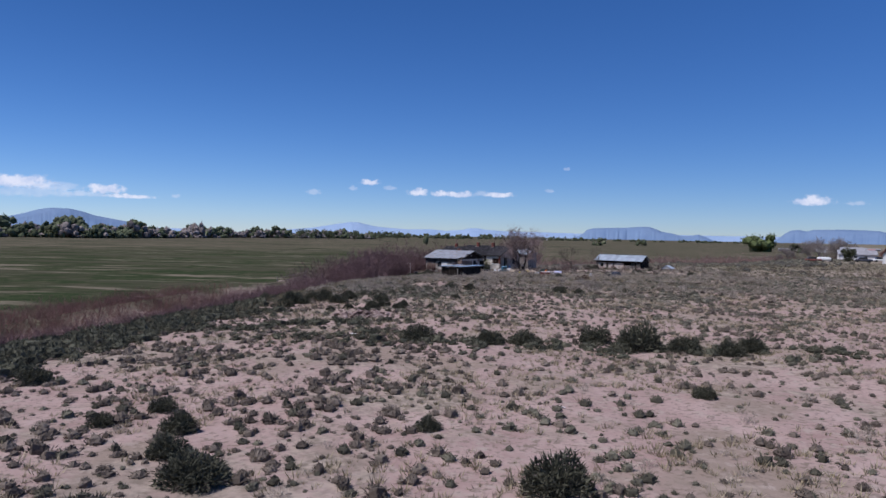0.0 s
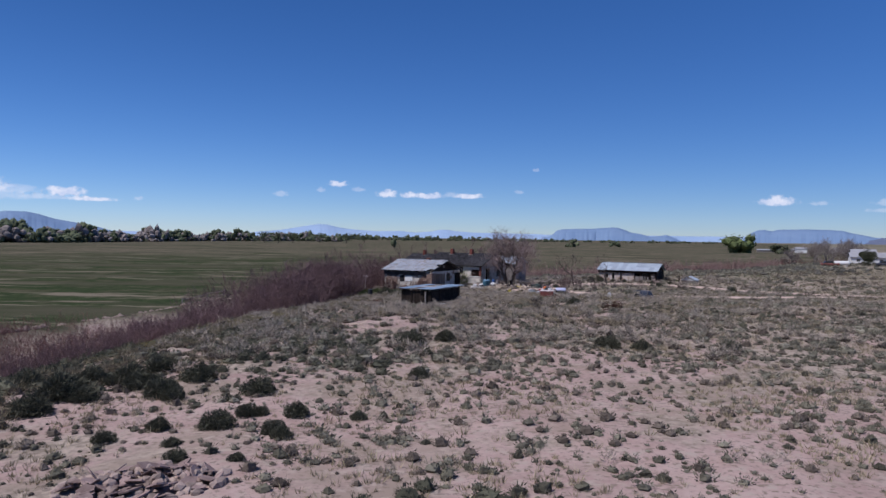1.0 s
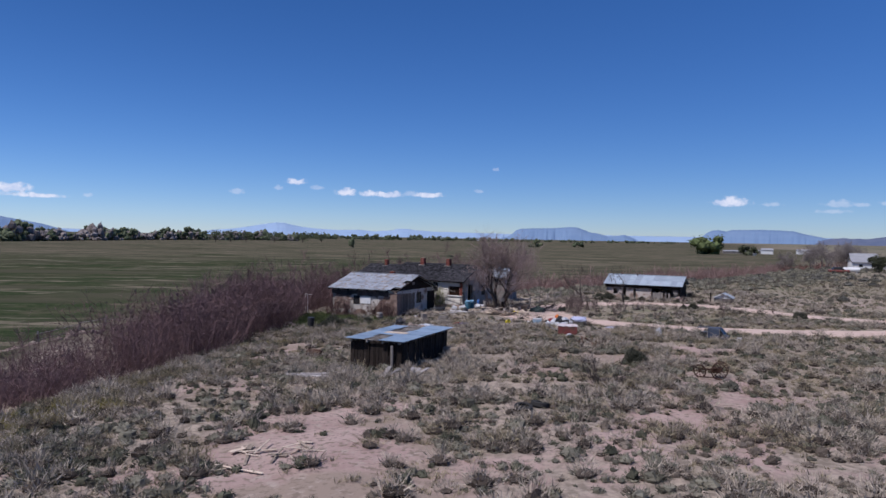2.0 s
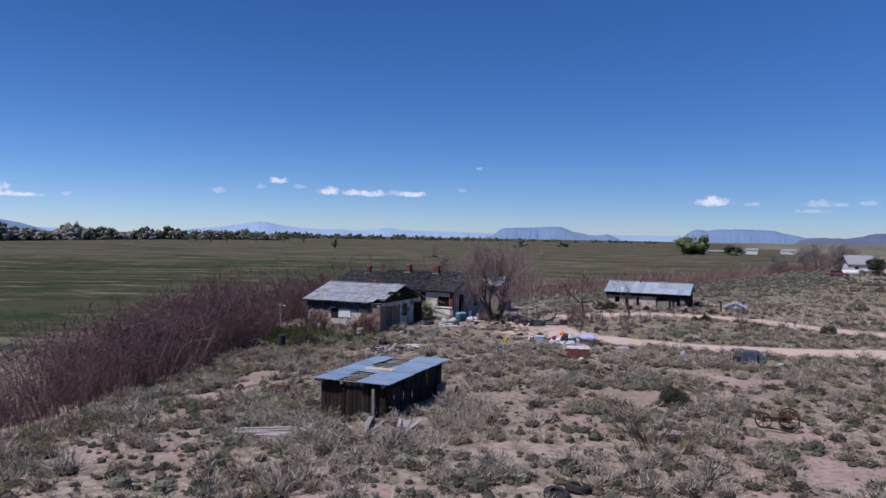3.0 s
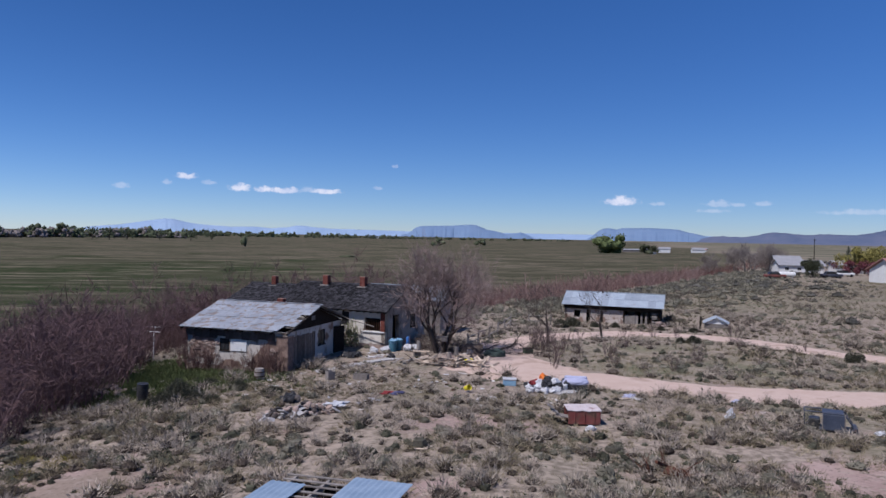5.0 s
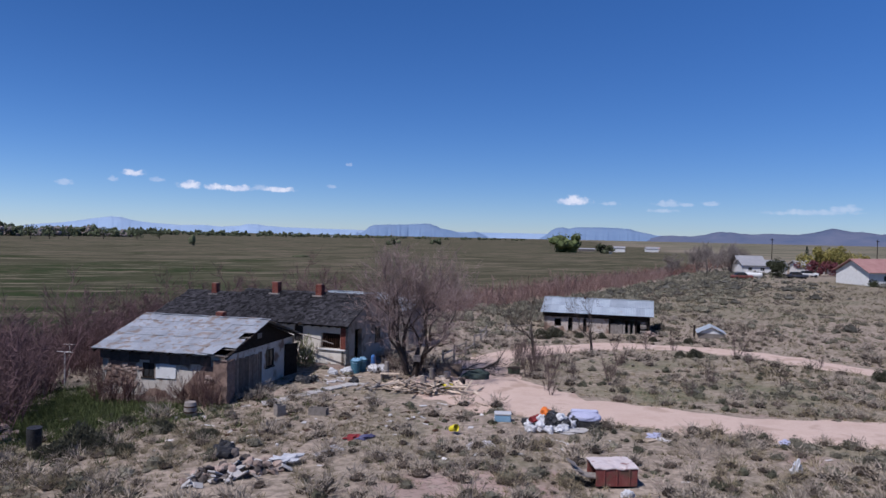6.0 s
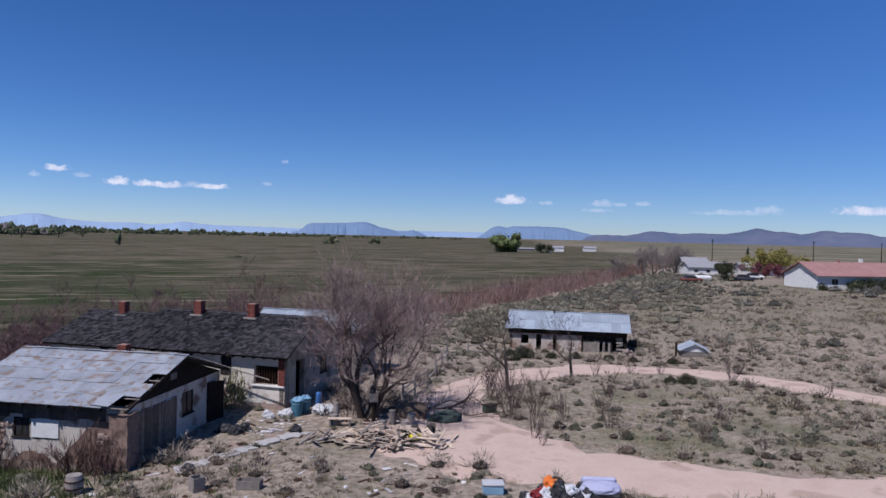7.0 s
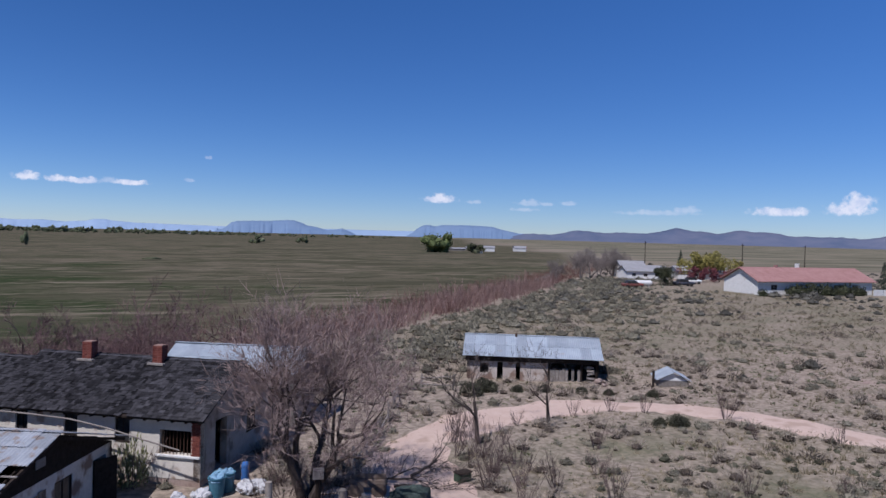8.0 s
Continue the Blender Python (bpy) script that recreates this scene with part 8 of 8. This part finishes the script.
rail_fence([(16.4, 127.6), (17.8, 129.6), (19.3, 131.6), (20.9, 134.2), (22.4, 136.8), (23.8, 139.3)], "broken grey rail fence beyond the bare tree")
rail_fence([(26.0, 140.6), (27.9, 139.8)], "short grey rail fence beside the barn")
rail_fence([(-21.6, 124.2), (-23.4, 122.4), (-25.0, 120.6), (-27.0, 117.5)], "old dark post fence along the pasture edge", 1.1, 6)
lay("stone", stones, STONE, "firewood-like lump of rubble at the barn corner", "rubble", around(37.8, 137.2, 0.6, 0.35, 22, 71, 0.6), "rubble at the barn corner", 25, 0.05, 72, (0.5, 1.0))
spoil = [(float(x), float(y)) for x, y in zip(np.linspace(-38, -20.5, 120) + np.random.default_rng(73).normal(0, 0.5, 120), np.linspace(86, 126, 120) + np.random.default_rng(74).normal(0, 0.5, 120))]
sp = np.array([(x, y, gz(x, y)) for x, y in spoil])
stuff("bank_clods", "dark clods and roots along the cut bank", "clods", STONE, [lump(k + 50, 0.3, 0.22, 0.2, 0.35, 1) for k in range(3)], sp, sizes(len(sp), 0.5, 1.9, 75))

# ---- houses across the flat ----
HEDGE = mat("dark_hedge", (0.035, 0.04, 0.022), (0.065, 0.07, 0.04), 0.5, 0.9, 0, 0, 8, island=0.4)
YELLOW_LEAF = mat("yellow_spring_leaf", (0.200, 0.175, 0.050), (0.300, 0.265, 0.090), 0.3, 0.9, 0, 0, 8, island=0.35, translucent=0.2)
MAROON = mat("maroon_leaf", (0.11, 0.035, 0.045), (0.17, 0.06, 0.065), 0.4, 0.9, 0, 0, 8, island=0.35)
SPRUCE = mat("dark_spruce", (0.02, 0.032, 0.022), (0.04, 0.055, 0.035), 0.4, 0.9, 0, 0, 8, island=0.35)
GREY_ROOF = mat("grey_roofing", (0.225, 0.225, 0.232), (0.300, 0.300, 0.307), 0.8, 0.8, 0, 0.2, 10)


def roofed(t, w, d, h, rise, wall, roof, holes=(), over=0.5):
    """Walls, windows and a gable roof, ridge along x."""
    part("wall", wall_piece(w, h, 0.25, holes), wall, t)
    part("wall", wall_piece(d - 0.5, h, 0.25), wall, t).matrix_local = pose(0, d - 0.25, 0, 0, 0, -90)
    part("wall", wall_piece(d - 0.5, h, 0.25), wall, t).matrix_local = pose(w, 0.25, 0, 0, 0, 90)
    part("wall", wall_piece(w, h, 0.25), wall, t).matrix_local = pose(w, d, 0, 0, 0, 180)
    for a, b, c, e in holes:
        window_set(t, pose(a, 0.05, c), b - a, e - c, WHITE_PAINT, 1)
    for s in (0, 1):
        o = part("roof", prism([(-over, h - 0.12), (d / 2, h + rise), (d / 2, h + rise + 0.14), (-over, h + 0.02)], -over, w + over), roof, t)
        o.data.transform(Matrix(((0, 1, 0, 0), (1, 0, 0, 0), (0, 0, 1, 0), (0, 0, 0, 1))))
        if s:
            o.data.transform(Matrix.Translation((0, d, 0)) @ Matrix.Diagonal((1, -1, 1, 1)))
    for x in (0.26, w - 0.02):
        part("gable", gable_piece(d - 0.1, rise - 0.05, 0.22), wall, t).matrix_local = pose(x, 0.05, h, 0, 0, 90)


t = thing("red_roofed_house", "long white ranch house with a faded red roof", "house", pose(120.6, 190.0, 0.35, 0, 0, -10.6))
roofed(t, 27.5, 9.5, 2.7, 2.35, WHITE_PAINT, RED_ROOF, ((3, 4.5, 1, 2.1), (9, 10.5, 1, 2.1), (18, 20.4, 1, 2.1), (22.5, 24, 1, 2.1)), 0.6)
part("vent", box(8, 8.5, 4.5, 5.1, 5.0, 5.6), RED_ROOF, t)
part("chimney", bevel_box(14.0, 14.6, 5.4, 6.0, 4.4, 5.9, 0.03), WHITE_PAINT, t)
t = thing("white_farmhouse", "white farmhouse with porch and pale roof", "house", pose(130.5, 236.0, 0.2, 0, 0, -24))
roofed(t, 12.5, 8.0, 2.6, 1.5, WHITE_PAINT, GREY_ROOF, ((1.5, 2.7, 1, 2), (5, 6.2, 1, 2), (8.4, 9.6, 1, 2)))
t.scale = (0.85, 0.85, 0.85)
t = thing("white_barn", "tall white barn with a bright pale lean-to roof", "barn", pose(135.5, 243.5, 0.2, 0, 0, -24))
roofed(t, 8.0, 8.0, 3.2, 1.9, WHITE_PAINT, GREY_ROOF)
t.scale = (0.8, 0.8, 0.85)
t = thing("grey_outbuilding", "long low grey outbuilding behind the farmhouse", "shed", pose(146.0, 234.0, 0.2, 0, 0, -24))
roofed(t, 13.0, 6.0, 2.4, 1.0, WHITE_PAINT, GREY_ROOF)
for x, y, h, w, mt, nm, lab in ((152, 231, 8.2, 0.9, YELLOW_LEAF, "yellow_willow", "broad willow in bright yellow-green spring leaf"), (160, 236, 7.4, 0.9, YELLOW_LEAF, "yellow_willow", "broad willow in bright yellow-green spring leaf"), (141.5, 222.5, 3.9, 1.0, MAROON, "maroon_bush", "large maroon-leaved bush by the farmyard"), (146, 221, 3.6, 1.0, MAROON, "maroon_bush", "large maroon-leaved bush by the farmyard"), (121.5, 214.2, 4.4, 0.8, HEDGE, "dark_juniper", "dark green juniper beside the farmyard")):
    leafy(nm, x, y, lab, int(x * 3), h, mt, w, 4200, 0.02, 0.036)
tw = [bare_tree(620 + k, 14.5, trunks=3, spread=0.65, levels=5, r0=0.3, density=3, haze=12, fleck=0.022) for k in range(2)]
tw = [make_mesh("bare_cottonwood", *join(a, b)) for a, b in tw]
for me in tw:
    me.materials.append(FAR_BARE)
for i, (x, y, s) in enumerate(((128, 251, 0.9), (133, 253, 1.05), (137, 249, 0.95), (131, 247, 0.85), (123, 255, 0.8), (141, 253, 1.0), (116, 247, 0.45), (110, 243, 0.4))):
    o = solid("bare_cottonwood", tw[i % 2], FAR_BARE, "bare grey tree beside the white farmhouse", "tree", on_ground(x, y, 40 * i), group="bare trees by the farmhouse")
    o.scale = (s * 0.66, s * 0.66, s * 0.6)
for x, y, sx, sy, sz in ((127.5, 187.4, 2.4, 1.2, 2.2), (131, 186.6, 2.6, 1.2, 2.4), (135, 185.8, 2.8, 1.3, 2.5), (139, 185.0, 2.8, 1.3, 2.3), (142.5, 184.4, 2.2, 1.2, 2.0), (119.5, 188.0, 1.2, 1.0, 1.5)):
    v, f = leaf_dome(420, int(x), 0.07, 1.0)
    solid("hedge_bush", (v * np.array([sx, sy, sz]), f), HEDGE, "dark clipped hedge bush before the ranch house", "hedge", on_ground(x, y, -10), group="hedge before the ranch house")
t = thing("white_fence", "low white wall beside the ranch house", "fence", on_ground(146.0, 183.6, -10))
for k in range(7):
    part("fence_panel", bevel_box(k * 2.6, k * 2.6 + 2.45, -0.06, 0.06, -0.2, 1.15, 0.02), WHITE_PAINT, t)


def spruce(x, y, h, seed):
    g = np.random.default_rng(seed)
    vs, fs = [], []
    for i in range(900):
        z = g.random() ** 0.8
        r = (1 - z) * 0.24 * g.uniform(0.5, 1.0) + 0.01
        a = g.uniform(0, 6.28)
        c = np.array([r * math.cos(a), r * math.sin(a), 0.06 + 0.94 * z])
        o = np.array([math.cos(a), math.sin(a), -0.45]) * 0.07 * (1.2 - z)
        s = np.array([-math.sin(a), math.cos(a), 0]) * 0.022
        k = len(vs)
        vs += [c - s, c + s, c + o]
        fs.append((k, k + 1, k + 2))
    t = thing("spruce", "dark green spruce beside the ranch house", "tree", on_ground(x, y, 0))
    part("trunk", tube([(0, 0, -0.2), (0, 0, h)], [0.02 * h, 0.004 * h], 6), BARK, t)
    part("crown", (np.array(vs) * h, np.array(fs)), SPRUCE, t)


spruce(152.5, 185.5, 6.5, 1)
spruce(176, 262, 7, 2)
spruce(157.5, 187, 6, 3)
t = thing("propane_tank", "white horizontal propane tank on the flat", "tank", on_ground(112.5, 211.5, -25))
part("shell", moved(tube([(-1.9, 0, 0.85), (-1.75, 0, 0.85), (-1.5, 0, 0.85), (1.5, 0, 0.85), (1.75, 0, 0.85), (1.9, 0, 0.85)], [0.1, 0.42, 0.55, 0.55, 0.42, 0.1], 14), Matrix.Identity(4)), WHITE_PAINT, t)
for x in (-1.1, 1.1):
    part("cradle", box(x - 0.12, x + 0.12, -0.4, 0.4, -0.1, 0.42), CONCRETE, t)
for x, y in ((204, 262), (236, 262), (188, 290)):
    t = thing("utility_pole", "tall dark wooden utility pole on the plain", "utility pole", on_ground(x, y, 20), group="utility poles")
    part("pole", tube([(0, 0, -0.5), (0, 0, 9.5)], [0.16, 0.11], 8), WOOD_DARK, t)
    part("crossarm", box(-1.1, 1.1, -0.06, 0.06, 8.8, 8.95), WOOD_DARK, t)


def parked_car(x, y, turn, paint, label):
    t = thing("parked_car", label, "car", on_ground(x, y, turn))
    part("body", bevel_box(-2.2, 2.2, -0.85, 0.85, 0.35, 0.95, 0.15), paint, t)
    part("cabin", prism([(-1.5, 0.94), (1.0, 0.94), (0.5, 1.5), (-1.1, 1.5)], -0.75, 0.75), GLASS, t)
    for wx in (-1.4, 1.4):
        for wy in (-0.8, 0.8):
            part("wheel", moved(lathe([(0.05, -0.1), (0.33, -0.1), (0.33, 0.1), (0.05, 0.1)], 14), pose(wx, wy, 0.33, 90)), RUBBER, t)


parked_car(124.5, 211.8, -20, CAR_DARK, "dark car parked near the juniper")
parked_car(109.0, 210.8, -20, CAR_RED, "rust-red car wreck near the propane tank")
parked_car(133.0, 217.5, -15, WHITE_PAINT, "white car parked before the maroon bushes")

FRESH = mat("fresh_green_leaf", (0.090, 0.118, 0.045), (0.145, 0.172, 0.072), 0.08, 0.9, 0, 0, 2, island=0.3, translucent=0.25)
# far farmsteads on the plain
for x, y, a, w, d, h, mt in ((326, 626, -25, 12, 9, 4.6, WHITE_PAINT), (372, 648, -20, 14, 9, 4.0, WHITE_PAINT), (300, 640, -20, 18, 8, 2.6, GREY_ROOF), (345, 690, -20, 22, 9, 2.6, GREY_ROOF), (420, 720, -30, 16, 8, 2.8, RED_ROOF), (280, 560, 0, 6, 3, 1.6, WHITE_PAINT), (270, 1990, 0, 30, 14, 5, WHITE_PAINT), (460, 780, -10, 20, 9, 3.0, GREY_ROOF)):
    t = thing("far_house", "small pale house far across the plain", "house", on_ground(x, y, a), group="far houses")
    roofed(t, w, d, h, h * 0.45, WOOD_GREY if mt is GREY_ROOF else WHITE_PAINT, GREY_ROOF if mt is WHITE_PAINT else mt)
    t.scale = (0.75, 0.75, 0.72)
for x, y, h, w, mt, nm, lab in ((250, 583, 15, 1.6, FRESH, "green_cottonwood", "broad cottonwood in fresh green leaf far off"), (262, 580, 16, 1.0, FRESH, "green_cottonwood", "broad cottonwood in fresh green leaf far off"), (274, 556, 8, 1.2, HEDGE, "dark_tree", "low dark tree far across the plain"), (283, 562, 7, 1.2, HEDGE, "dark_tree", "low dark tree far across the plain"), (180, 828, 10, 1.2, FAR_LEAF, "round_bush", "round green tree alone on the plain"), (245, 885, 9, 1.2, FAR_LEAF, "round_bush", "round green tree alone on the plain"), (-14, 616, 10, 0.5, FAR_LEAF, "lone_tree", "slim tree alone in the pasture")):
    t = thing(nm, lab, "tree", on_ground(x, y, 0))
    part("trunk", tube([(0, 0, -0.3), (0.1, 0, 0.35 * h)], [0.03 * h, 0.018 * h], 7), BARK, t)
    v, f = far_crown(int(abs(x) * 3) + 5, 420)
    part("crown", (v * np.array([w, w, 1.0]) * h, f), mt, t)
for i, (x, y) in enumerate(((-155, 870), (-140, 880), (-111, 900), (-80, 910), (-165, 840), (-60, 940))):
    leafy("pasture_tree", x, y, "spreading tree at the edge of the grove", 700 + i, 13, FAR_LEAF, 0.7, 300, 0.12, 0.08)
solid("dark_mound", lump(99, 3.2, 1.6, 0.9, 0.3), HEDGE, "small dark mound in the pasture", "mound", on_ground(37, 400, 0))
